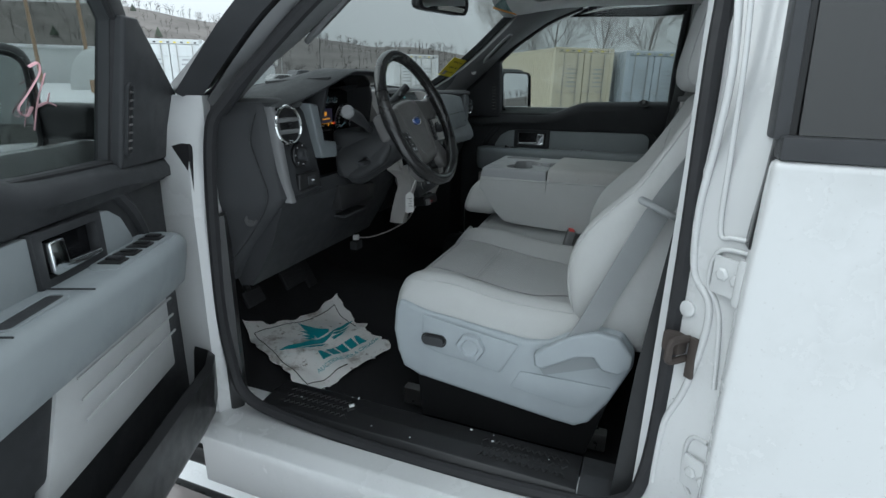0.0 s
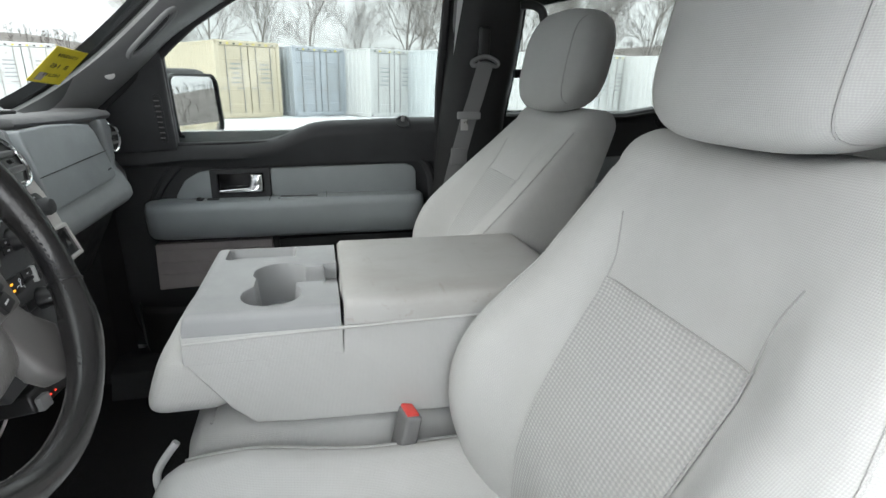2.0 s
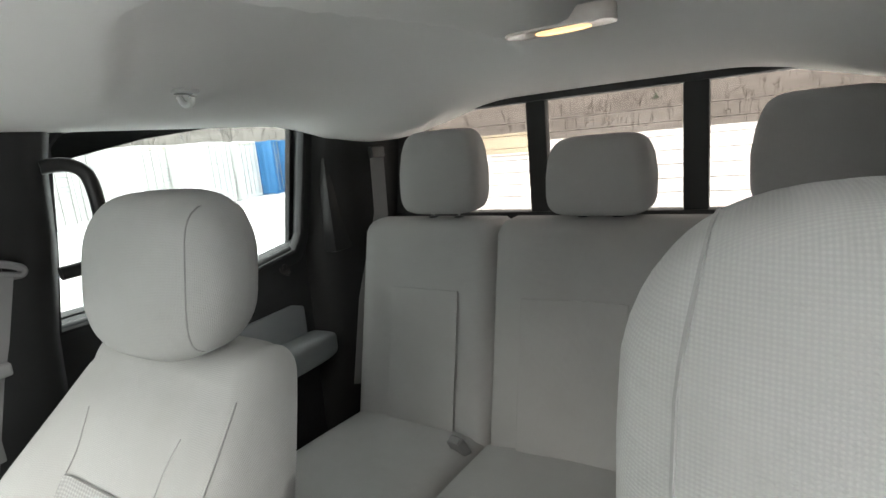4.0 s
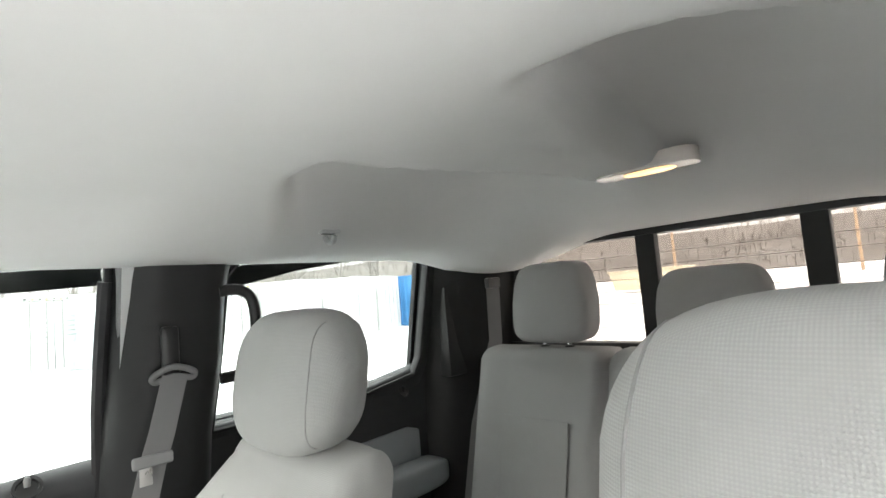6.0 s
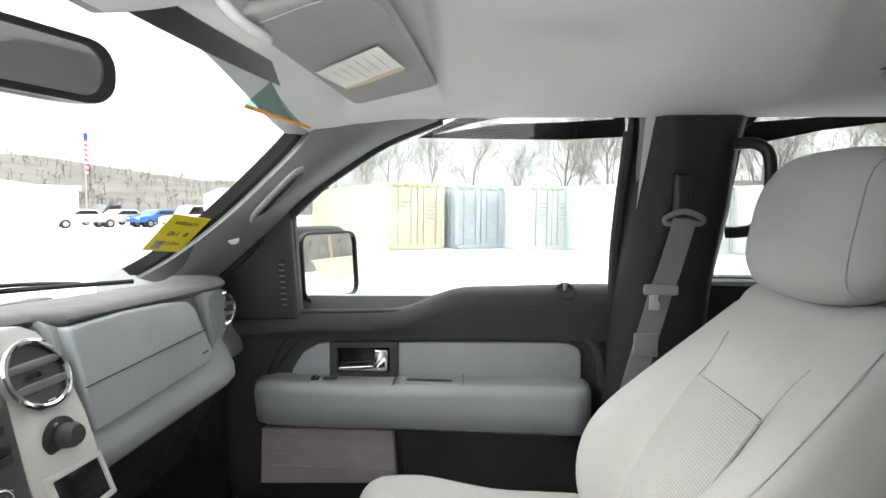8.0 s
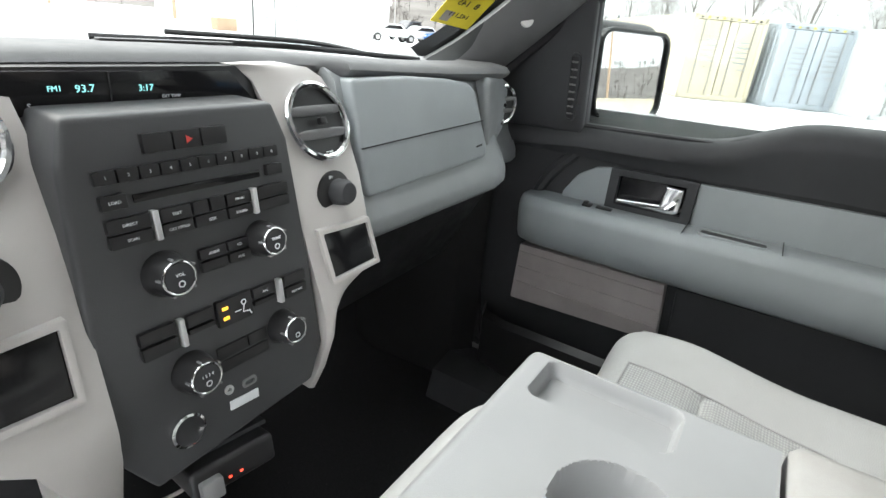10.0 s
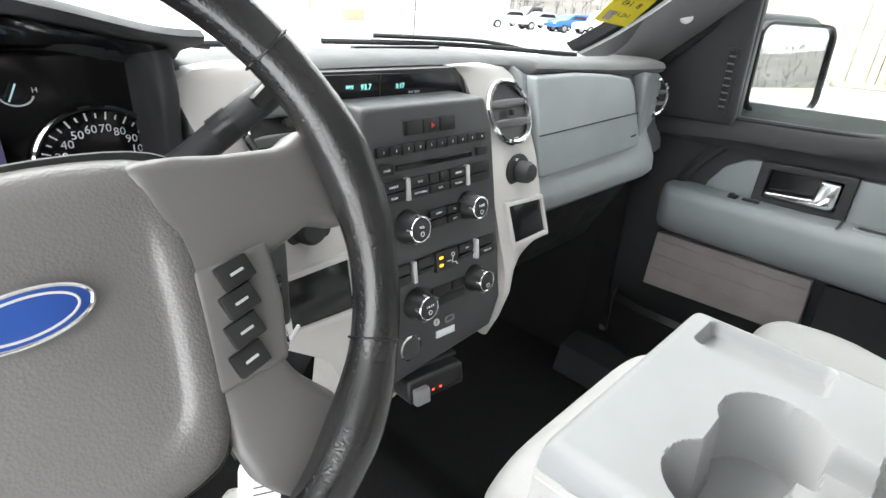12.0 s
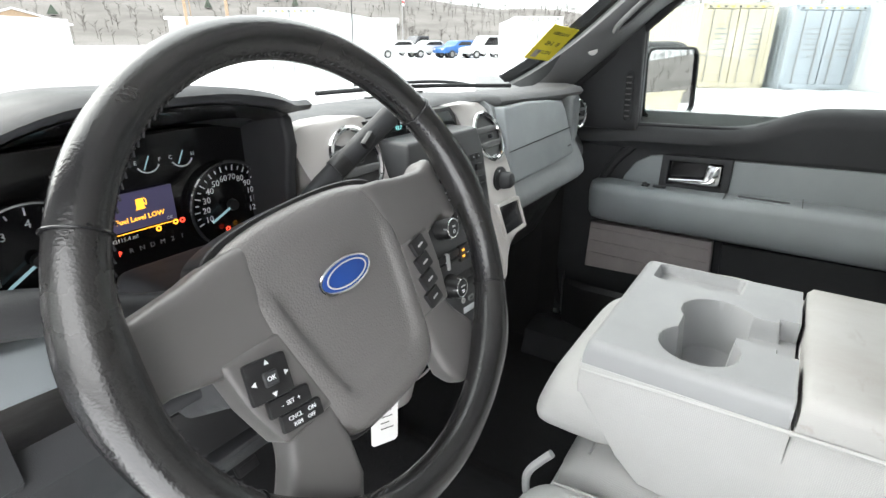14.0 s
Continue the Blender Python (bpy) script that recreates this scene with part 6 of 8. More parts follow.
def key(x0, x1, z0, z1, mark="", size=0.004, mat="black", proud=0.004):
    cx, cz = (x0 + x1) / 2, (z0 + z1) / 2
    b = part("button", moved(box((0, 0, proud / 2), (x1 - x0 - 0.0012, z1 - z0 - 0.0012, proud + 0.003), 0.0012), stack_m(cx, cz)), mat, stack)
    if mark:
        part("marking", moved(text_mesh(mark, size), stack_m(cx, cz, proud + 0.0021)), "white_ink", b)
    return b


for k in range(3):
    key(-0.048 + 0.026 * k, -0.022 + 0.026 * k, 1.404, 1.421)
part("hazard_mark", moved(lathe([(0.004, 0), (0.004, 0.0004)], (0, 0, 0), seg=3), stack_m(-0.009, 1.4125, 0.0065)), "red", stack)
for k in range(10):
    key(-0.090 + 0.0175 * k, -0.0725 + 0.0175 * k, 1.385, 1.397, "1234567890"[k], 0.004)
part("disc_slot", moved(box((0, 0, 0.0005), (0.124, 0.007, 0.002), 0.0008), stack_m(0.0, 1.371)), "gloss", stack)
key(-0.089, -0.068, 1.365, 1.378, "LOAD", 0.0036)
key(0.068, 0.088, 1.367, 1.379)
for x0, x1, z0, z1, mk in ((-0.089, -0.053, 1.346, 1.359, "DIRECT"), (-0.089, -0.053, 1.334, 1.346, "SCAN"), (-0.046, -0.017, 1.346, 1.359, "TEXT"), (-0.046, -0.017, 1.334, 1.346, "CAT / FOLD"), (-0.016, 0.0, 1.346, 1.359, "\u25bc"), (0.001, 0.017, 1.346, 1.359, "\u25b2"), (-0.016, 0.017, 1.334, 1.346, "SEEK"), (0.018, 0.046, 1.346, 1.359, "MENU"), (0.018, 0.046, 1.334, 1.346, "SOUND"), (0.053, 0.092, 1.346, 1.359, ""), (0.053, 0.092, 1.334, 1.346, "")):
    key(x0, x1, z0, z1, mk if mk not in ("\u25bc", "\u25b2") else "", 0.0036)
for x, z in ((-0.0495, 1.3465), (0.0495, 1.3465)):
    part("bright_bar", moved(box((0, 0, 0.003), (0.005, 0.026, 0.008), 0.001), stack_m(x, z)), "light", stack)
for x0, x1, z0, z1, mk in ((-0.018, 0.010, 1.304, 1.315, "AM/FM"), (0.011, 0.036, 1.304, 1.315, "CD"), (-0.018, 0.010, 1.292, 1.303, ""), (0.011, 0.036, 1.292, 1.303, "AUX")):
    key(x0, x1, z0, z1, mk, 0.0036)
for x0, x1, z0, z1, mk in ((-0.085, -0.052, 1.247, 1.260, ""), (-0.085, -0.052, 1.233, 1.246, ""), (-0.042, -0.014, 1.247, 1.260, ""), (-0.042, -0.014, 1.240, 1.246, ""), (0.030, 0.058, 1.247, 1.260, "A/C"), (0.030, 0.058, 1.240, 1.246, ""), (0.070, 0.100, 1.247, 1.260, ""), (0.070, 0.100, 1.233, 1.246, "MAX A/C")):
    key(x0, x1, z0, z1, mk, 0.0036)
for x, z in ((-0.047, 1.246), (0.064, 1.246)):
    part("bright_bar", moved(box((0, 0, 0.003), (0.005, 0.027, 0.008), 0.001), stack_m(x, z)), "light", stack)
key(-0.012, 0.028, 1.233, 1.261)
for dz in (0.005, -0.005):
    part("indicator", moved(box((0, 0, 0), (0.006, 0.003, 0.001), 0), stack_m(-0.004, 1.2475 + dz, 0.0066)), "amber", stack)
part("seat_symbol", moved(join(hoop((0.003, 0.005, 0), 0.0025, 0.0006, seg=12), tube([(0.003, 0.002, 0), (0.001, -0.005, 0), (0.008, -0.006, 0), (0.010, -0.010, 0)], 0.0007, 5), tube([(-0.008, -0.002, 0), (-0.001, -0.002, 0)], 0.0006, 5)), stack_m(0.014, 1.247, 0.0066)), "white_ink", stack)
for x0, x1, z0, z1 in ((-0.018, 0.018, 1.200, 1.214), (0.018, 0.042, 1.200, 1.214), (-0.018, 0.042, 1.186, 1.199)):
    key(x0, x1, z0, z1, "", proud=0.0005)


def dial(x, z, R, parent=None, mark=""):
    d = part("dial", moved(lathe([(R * 1.18, -0.002), (R * 1.12, 0.006), (R, 0.010), (R * 0.96, 0.022), (R * 0.86, 0.024)], (0, 0, 0), seg=40), stack_m(x, z)), "black", stack, "black dial with a bright ring")
    part("bright_ring", moved(hoop((0, 0, 0.0235), R * 0.82, 0.0011), stack_m(x, z)), "chrome", d)
    for k in range(5):
        a = 2 * math.pi * k / 5 + 0.5
        part("grip_mark", moved(box((R * 0.97 * math.cos(a), R * 0.97 * math.sin(a), 0.021), (0.0022, 0.0022, 0.006), 0.0006), stack_m(x, z)), "pillar", d)
    part("cap", moved(lathe([(R * 0.74, 0.020), (R * 0.72, 0.0245), (R * 0.4, 0.025)], (0, 0, 0), seg=32), stack_m(x, z)), "dark", d)
    if mark:
        part("marking", moved(text_mesh(mark, 0.0042), stack_m(x, z + 0.003, 0.0256)), "white_ink", d)
    part("symbol", moved(hoop((0, -0.005, 0.0256), 0.0026, 0.0005, seg=16), stack_m(x, z)), "white_ink", d)


dial(-0.050, 1.303, 0.0175, mark="VOL")
dial(0.052, 1.307, 0.0160, mark="TUNE")
dial(-0.044, 1.204, 0.0175, mark="1 2 3 4")
dial(0.062, 1.205, 0.0160)
port = part("power_port", moved(lathe([(0.017, -0.006), (0.017, 0.004), (0.0145, 0.005), (0.0135, -0.004)], (0, 0, 0)), stack_m(-0.060, 1.150)), "chrome", stack, "chrome-rimmed power outlet")
part("well", moved(lathe([(0.0136, 0.0), (0.0132, -0.002), (0.004, -0.003)], (0, 0, 0)), stack_m(-0.060, 1.150)), "black", port)
part("jack", moved(lathe([(0.005, 0), (0.005, 0.002), (0.0025, 0.002), (0.002, 0)], (0, 0, 0), seg=16), stack_m(-0.012, 1.166)), "light", stack)
part("usb_port", moved(ring_prism(rrect(0.012, 0.005, 0.002, 2), rrect(0.017, 0.009, 0.003, 2), "z", 0, 0.002), stack_m(0.012, 1.163)), "pillar", stack)
part("white_badge", moved(box((0, 0, 0.001), (0.034, 0.010, 0.002), 0.0008), stack_m(0.003, 1.147) @ Euler((0, 0, radians(-4))).to_matrix().to_4x4()), "white_ink", stack)


def trim_y(z):
    return 0.155 + 0.32 * (z - 1.267) + 1.2 * max(0.0, min(z, 1.41) - 1.28) ** 2


def silver_trim(s):
    if s > 0:
        out_ = [(0.110, 1.4675), (0.155, 1.468), (0.192, 1.463), (0.212, 1.452), (0.226, 1.429), (0.231, 1.39), (0.227, 1.34), (0.222, 1.30), (0.219, 1.262), (0.214, 1.238), (0.190, 1.226), (0.158, 1.216), (0.138, 1.200), (0.130, 1.17), (0.128, 1.12), (0.126, 1.08)]
        in_ = [(0.086, 1.4665), (0.094, 1.463), (0.103, 1.457), (0.110, 1.450), (0.118, 1.430), (0.118, 1.39), (0.114, 1.34), (0.114, 1.30), (0.115, 1.262), (0.116, 1.238), (0.117, 1.222), (0.117, 1.205), (0.117, 1.19), (0.117, 1.16), (0.117, 1.12), (0.116, 1.08)]
    else:
        out_ = [(0.165, 1.475), (0.205, 1.474), (0.240, 1.471), (0.256, 1.463), (0.259, 1.45), (0.250, 1.42), (0.241, 1.39), (0.236, 1.35), (0.233, 1.31), (0.232, 1.268), (0.232, 1.226), (0.205, 1.208), (0.178, 1.190), (0.166, 1.160), (0.160, 1.10), (0.150, 1.02)]
        in_ = [(0.128, 1.473), (0.120, 1.469), (0.116, 1.463), (0.112, 1.457), (0.108, 1.445), (0.105, 1.42), (0.107, 1.39), (0.110, 1.35), (0.112, 1.31), (0.115, 1.268), (0.117, 1.226), (0.118, 1.208), (0.119, 1.190), (0.120, 1.160), (0.118, 1.10), (0.114, 1.02)]

    def yy(p):
        return trim_y(p[1]) + 0.10 * smooth01((1.20 - p[1]) / 0.2)
    rings = []
    for a, b in zip(in_, out_):
        r = []
        for k in range(7):
            p = (a[0] + (b[0] - a[0]) * k / 6, a[1] + (b[1] - a[1]) * k / 6)
            r.append((s * p[0], yy(p) - 0.004 * math.sin(math.pi * k / 6), p[1]))
        r += [(s * b[0], yy(b) + 0.05, b[1]), (s * a[0], yy(a) + 0.05, a[1])]
        rings.append(r)
    tr = part("silver_trim", loft(rings), "silver", stack, "satin silver trim", 40)
    c = (0.181, trim_y(1.404) - 0.007, 1.404) if s > 0 else (-0.166, trim_y(1.424) - 0.007, 1.420)
    air_vent(c, 0.046, Vector((0, -1, 0.45)), "chrome")
    kk = facing((s * 0.172, trim_y(1.328) - 0.005, 1.328), SN)
    sw = part("mode_switch" if s > 0 else "ignition_recess", moved(lathe([(0.026, -0.002), (0.026, 0.0012), (0.024, 0.002)], (0, 0, 0)), kk), "black", tr, "black round switch")
    part("knob", moved(lathe([(0.016, 0), (0.0155, 0.014), (0.012, 0.020), (0.006, 0.021)], (0, 0, 0)), kk @ Matrix.Translation((s * 0.004, 0, 0.001))), "dark", sw)
    part("marking", moved(text_mesh("2H", 0.005), kk @ Matrix.Translation((-0.006, 0.019, 0.0022))), "white_ink", sw)
    cub = [(s * 0.136, 1.288), (s * 0.211, 1.285), (s * 0.214, 1.238), (s * 0.140, 1.236)]
    rim = grown(cub, 0.006)
    cb = part("cubby", prism(cub if s > 0 else cub[::-1], "y", lambda p: trim_y(p[1]) - 0.0055, lambda p: trim_y(p[1]) + 0.02, 0.002), "gloss", tr, "black open cubby")
    part("cubby_lip", ring_prism(cub, rim, "y", lambda p: trim_y(p[1]) - 0.0085, lambda p: trim_y(p[1]) + 0.005, 0.0015), "silver", tr)


silver_trim(1)
silver_trim(-1)

# wire and brake controller under the stack
ctrl = thing("brake_controller", (-0.02, 0.15, 1.06), "small black brake controller box with lit dots under the panel", "brake controller")
CM = pose(-0.022, 0.150, 1.083, -12, 0, -8)
part("case", moved(box((0, 0, 0), (0.088, 0.075, 0.032), 0.006, 3), CM), "black", ctrl)
part("bracket", moved(box((0, 0.01, 0.018), (0.10, 0.05, 0.006), 0.002), CM), "dark", ctrl)
part("oval_label", moved(pillow((0.020, 0.0, 0.022), (0.017, 0.010, 0.0015), 1, 1, 24, 8), CM), "white_ink", ctrl)
part("oval_mark", moved(pillow((-0.018, 0.006, 0.022), (0.009, 0.005, 0.0015), 1, 1, 20, 8), CM), "blue", ctrl)
for dx in (-0.008, 0.004):
    part("lit_dot", moved(box((dx, -0.0385, -0.006), (0.003, 0.001, 0.002), 0), CM), "red_light", ctrl)
part("slider", moved(box((-0.028, -0.040, -0.006), (0.022, 0.012, 0.022), 0.003), CM), "pillar", ctrl)
wire = thing("loose_cable", (-0.2, 0.32, 0.9), "loose thin cable with a clear plastic connector under the dash", "cable")
part("wire", tube(spline([(-0.205, 0.322, 0.965), (-0.15, 0.30, 0.955), (-0.08, 0.26, 0.965), (-0.03, 0.21, 1.0), (-0.02, 0.18, 1.055)], 8), 0.0025, 6), "plate", wire)
part("connector", box((-0.215, 0.325, 0.968), (0.034, 0.022, 0.018), 0.003, 2, Euler((0, 0.2, 0.5)).to_matrix()), "light", wire)
part("connector_block", box((-0.20, 0.335, 0.935), (0.04, 0.03, 0.03), 0.003), "dark", wire)

# ---- instrument cluster ----
clus = thing("instrument_cluster", (-0.44, 0.26, 1.36), "instrument cluster with two round gauges and a lit message screen", "gauge cluster")
CY = 0.300
part("back_plate", box((-0.425, 0.317, 1.390), (0.36, 0.02, 0.18), 0.004), "gloss", clus)
rings = []
for k in range(37):
    u = k / 36
    x = -0.76 + 0.527 * u
    h = 1.448 + 0.087 * smooth01((x + 0.76) / 0.26) - 0.030 * smooth01((x + 0.42) / 0.187)
    yf = 0.135 + 0.075 * smooth01((-0.55 - x) / 0.21) + 0.085 * smooth01((x + 0.375) / 0.142) ** 1.2
    e = smooth01((x + 0.37) / 0.137)
    rings.append([(x, yf + 0.005, h - 0.011), (x, yf, h - 0.005), (x, yf + 0.008, h), (x, yf + 0.10 - 0.05 * e, h + 0.006 - 0.01 * u - 0.012 * e), (x, max(0.42, yf + 0.16) - 0.07 * e, 1.475 + 0.3 * (h - 1.475) - 0.022 * e), (x, 0.52 - 0.10 * e, 1.45 - 0.03 * e), (x, 0.52 - 0.10 * e, 1.43 - 0.02 * e), (x, 0.33, min(h - 0.03, 1.485 - 0.03 * e)), (x, yf + 0.06, h - 0.022)])
# black sheet added to give the hood's underside its shade by colour
part("hood_shade_sheet", loft([[Vector(r[0]) + Vector((0, 0.010, -0.004)), Vector((r[0][0], 0.315, min(r[2][2] - 0.036, 1.482))), Vector((r[0][0], 0.315, min(r[2][2] - 0.033, 1.485))), Vector(r[8]) + Vector((0, -0.03, 0.001))] for r in rings[3:35]]), "gloss", clus, "black sheet that darkens the underside of the hood")
part("hood", loft(rings), "dark", clus, "charcoal cluster hood", 50)
part("right_cheek", prism([(0.228, 1.490), (0.222, 1.455), (0.232, 1.40), (0.238, 1.33), (0.315, 1.33), (0.325, 1.49)], "x", -0.274, -0.258, 0.006, 3), "dark", clus, "charcoal side wall of the cluster")
part("lower_shelf", loft([[(x, 0.20, 1.325), (x, 0.205, 1.332), (x, 0.24, 1.328), (x, 0.316, 1.312), (x, 0.316, 1.30), (x, 0.22, 1.305)] for x in (-0.60, -0.50, -0.40, -0.30, -0.262)]), "dark", clus)


def gauge(x, z, R, marks, start, sweep, needle, mat="chrome"):
    g = part("gauge", hoop((x, CY, z), R, 0.0028, "y", 48), mat, clus, "round gauge with a bright ring")
    part("dial_face", lathe([(R * 0.98, 0), (R * 0.97, 0.001)], (x, CY + 0.004, z), "y", 40), "gloss", g)
    for k, mk in enumerate(marks):
        a = radians(start - sweep * k / (len(marks) - 1))
        part("figure", moved(text_mesh(mk, R * 0.20), facing((x + R * 0.64 * math.cos(a), CY - 0.001, z + R * 0.64 * math.sin(a)), (0, -1, 0))), "white_ink", g)
    for k in range(2 * len(marks) - 1):
        a = radians(start - sweep * k / (2 * len(marks) - 2))
        m = facing((x + R * 0.86 * math.cos(a), CY - 0.001, z + R * 0.86 * math.sin(a)), (0, -1, 0)) @ Euler((0, 0, a)).to_matrix().to_4x4()
        part("tick", moved(box((0, 0, 0), (R * (0.13 if k % 2 == 0 else 0.08), R * 0.025, 0.0006), 0), m), "white_ink", g)
    a = radians(needle)
    m = facing((x + R * 0.33 * math.cos(a), CY - 0.006, z + R * 0.33 * math.sin(a)), (0, -1, 0)) @ Euler((0, 0, a)).to_matrix().to_4x4()
    part("needle", moved(box((0, 0, 0), (R * 0.66, R * 0.05, 0.001), 0), m), "needle", g)
    part("needle_cap", lathe([(R * 0.14, 0), (R * 0.12, -0.006)], (x, CY - 0.002, z), "y", 20), "black", g)
    return g


gauge(-0.3075, 1.381, 0.053, ["10", "20", "30", "40", "50", "60", "70", "80", "90", "100", "110", "120"], 200, 220, 205)
gauge(-0.516, 1.379, 0.055, ["1", "2", "3", "4", "5", "6", "7"], 200, 220, 212)
for k in range(4):
    x = -0.475 + 0.0383 * k
    g = part("small_gauge", tube([(x + 0.012 * math.cos(radians(a)), CY - 0.001, 1.449 + 0.010 * math.sin(radians(a))) for a in range(200, 345, 12)], 0.0008, 5), "white_ink", clus)
    for mk, dx in ((("L" if k == 0 else "C" if k != 2 else "E"), -0.013), (("H" if k != 2 else "F"), 0.013)):
        part("figure", moved(text_mesh(mk, 0.006), facing((x + dx, CY - 0.001, 1.451), (0, -1, 0))), "white_ink", g)
    part("needle", tube([(x - 0.006, CY - 0.003, 1.443), (x + 0.001, CY - 0.003, 1.457)], 0.0007, 5), "needle", g)
SCX = -0.418
scr = part("message_screen", box((SCX, CY, 1.4025), (0.079, 0.004, 0.040), 0.001), "screen", clus, "dim violet message screen")
part("message", moved(text_mesh("Fuel Level LOW", 0.0078), facing((SCX, CY - 0.0026, 1.3940), (0, -1, 0))), "amber", scr)
part("pump_symbol", moved(join(box((0, 0, 0), (0.008, 0.010, 0.0004), 0), box((0, -0.0058, 0), (0.010, 0.0015, 0.0004), 0), tube([(0.004, 0.0, 0), (0.0065, -0.003, 0), (0.0068, 0.003, 0), (0.0045, 0.005, 0)], 0.0006, 5)), facing((SCX + 0.002, CY - 0.0026, 1.4095), (0, -1, 0))), "amber", scr)
part("ok_key", moved(text_mesh("OK", 0.005), facing((SCX + 0.031, CY - 0.0026, 1.3860), (0, -1, 0))), "white_ink", scr)
part("base_line", moved(box((0, 0, 0), (0.078, 0.0008, 0.0005), 0), facing((SCX, CY - 0.0026, 1.3810), (0, -1, 0))), "amber", scr)
part("odometer", moved(text_mesh("142115.4 mi", 0.0062), facing((SCX - 0.022, CY - 0.002, 1.3750), (0, -1, 0))), "white_ink", clus)
for k, mk in enumerate("PRNDM21"):
    part("gear_mark", moved(text_mesh(mk, 0.0075), facing((SCX - 0.028 + 0.0115 * k, CY - 0.002, 1.3610), (0, -1, 0))), "red_light" if k == 0 else "pillar", clus)
for x, z, mt in ((SCX + 0.044, 1.3795, "red_light"), (SCX + 0.036, 1.3795, "amber"), (SCX + 0.016, 1.3770, "amber"), (-0.298, 1.3515, "amber"), (-0.318, 1.3525, "red_light"), (-0.480, 1.3515, "amber")):
    part("warning_light", moved(hoop((0, 0, 0), 0.0024, 0.0008, seg=12), facing((x, CY - 0.003, z), (0, -1, 0))), mt, clus)

# ---- steering column and wheel ----
WC, WN, WU = Vector((-0.415, -0.006, 1.411)), Vector((0, -0.905, 0.425)), Vector((0, 0.425, 0.905))
WM = facing(WC, WN, WU) @ Euler((0, 0, radians(6))).to_matrix().to_4x4()
AX = facing(WC, WN, WU)
col = thing("steering_column", (-0.41, 0.2, 1.2), "charcoal steering column with stalk, gear lever and keys in the lock", "steering column")
part("shroud", moved(loft([[(w * math.cos(a) * 1.15, w * math.sin(a) - 0.012 - dz, -h) for a in (2 * math.pi * k / 24 for k in range(24))] for h, w, dz in ((0.045, 0.052, 0.0), (0.055, 0.062, 0.0), (0.10, 0.066, 0.004), (0.16, 0.070, 0.01), (0.25, 0.074, 0.02))]), AX), "column", col, "", 50)
part("lower_shroud", prism([(0.055, 1.372), (0.046, 1.335), (0.075, 1.285), (0.150, 1.238), (0.225, 1.235), (0.235, 1.372)], "x", -0.488, -0.340, 0.018, 4), "column", col, "charcoal lower column shroud", 50)
part("round_button", moved(lathe([(0.013, -0.002), (0.013, 0.003), (0.010, 0.005), (0.008, 0.004)], (0, 0, 0), seg=24), facing((-0.489, 0.125, 1.292), (-1, 0, 0))), "black", col)
part("turn_stalk", tube(spline([(-0.475, 0.115, 1.375), (-0.53, 0.10, 1.395), (-0.585, 0.092, 1.418), (-0.632, 0.089, 1.432)], 6), lambda t: 0.009 + 0.006 * smooth01((t - 0.25) / 0.4), 12), "column", col, "charcoal turn signal stalk")
part("stalk_cap", moved(lathe([(0.016, 0), (0.017, 0.008), (0.013, 0.014), (0.004, 0.016)], (0, 0, 0)), facing((-0.632, 0.089, 1.432), (-0.9, -0.1, 0.35))), "pillar", col)
lever = part("gear_lever", tube(spline([(-0.345, 0.13, 1.375), (-0.305, 0.165, 1.398), (-0.265, 0.172, 1.420), (-0.186, 0.140, 1.488)], 6), lambda t: 0.009 + 0.004 * smooth01((t - 0.35) / 0.1), 12), "dark", col, "charcoal column gear lever")
part("lever_button", box((-0.225, 0.141, 1.464), (0.020, 0.008, 0.012), 0.003, 2, Euler((0, radians(-40), 0)).to_matrix()), "black", col)
part("lever_band", tube([(-0.254, 0.169, 1.430), (-0.240, 0.164, 1.441)], 0.0138, 12), "black", col)
part("lock", lathe([(0.016, 0), (0.016, -0.014), (0.010, -0.016)], (-0.290, 0.075, 1.340), "y", 20), "chrome", col)
part("lock_face", lathe([(0.011, 0), (0.011, -0.002)], (-0.290, 0.059, 1.340), "y", 16), "dark", col)
part("red_mark", box((-0.299, 0.056, 1.329), (0.006, 0.003, 0.006), 0.001), "red", col)
keyring = thing("key_tag", (-0.29, 0.08, 1.10), "white card key tag hanging from the ignition key on a string", "key tag")
part("key", box((-0.288, 0.040, 1.336), (0.004, 0.040, 0.022), 0.002), "steel", keyring)
part("key_loop", hoop((-0.287, 0.022, 1.328), 0.010, 0.0016, "x", 20), "chrome", keyring)
part("bow", tube(spline([(-0.302, 0.026, 1.313), (-0.290, 0.022, 1.318), (-0.284, 0.024, 1.314), (-0.272, 0.028, 1.322), (-0.268, 0.03, 1.324)], 5), 0.0014, 6), "tag", keyring)
part("bow", tube(spline([(-0.286, 0.022, 1.330), (-0.281, 0.021, 1.322), (-0.285, 0.022, 1.314), (-0.292, 0.021, 1.322)], 5), 0.0014, 6), "tag", keyring)
part("string", tube(spline([(-0.286, 0.023, 1.315), (-0.287, 0.045, 1.25), (-0.288, 0.08, 1.166)], 6), 0.0018, 6), "tag", keyring)
TM = facing((-0.287, 0.082, 1.136), (-0.35, -0.93, 0.1), (0.1, 0, 1))
part("card", moved(prism([(-0.015, -0.033), (0.015, -0.033), (0.0185, -0.029), (0.0185, 0.018), (0.017, 0.024), (0.010, 0.028), (0.007, 0.032), (-0.007, 0.032), (-0.010, 0.028), (-0.017, 0.024), (-0.0185, 0.018), (-0.0185, -0.029)], "z", -0.0008, 0.0008, 0.0003, 1), TM), "tag", keyring)
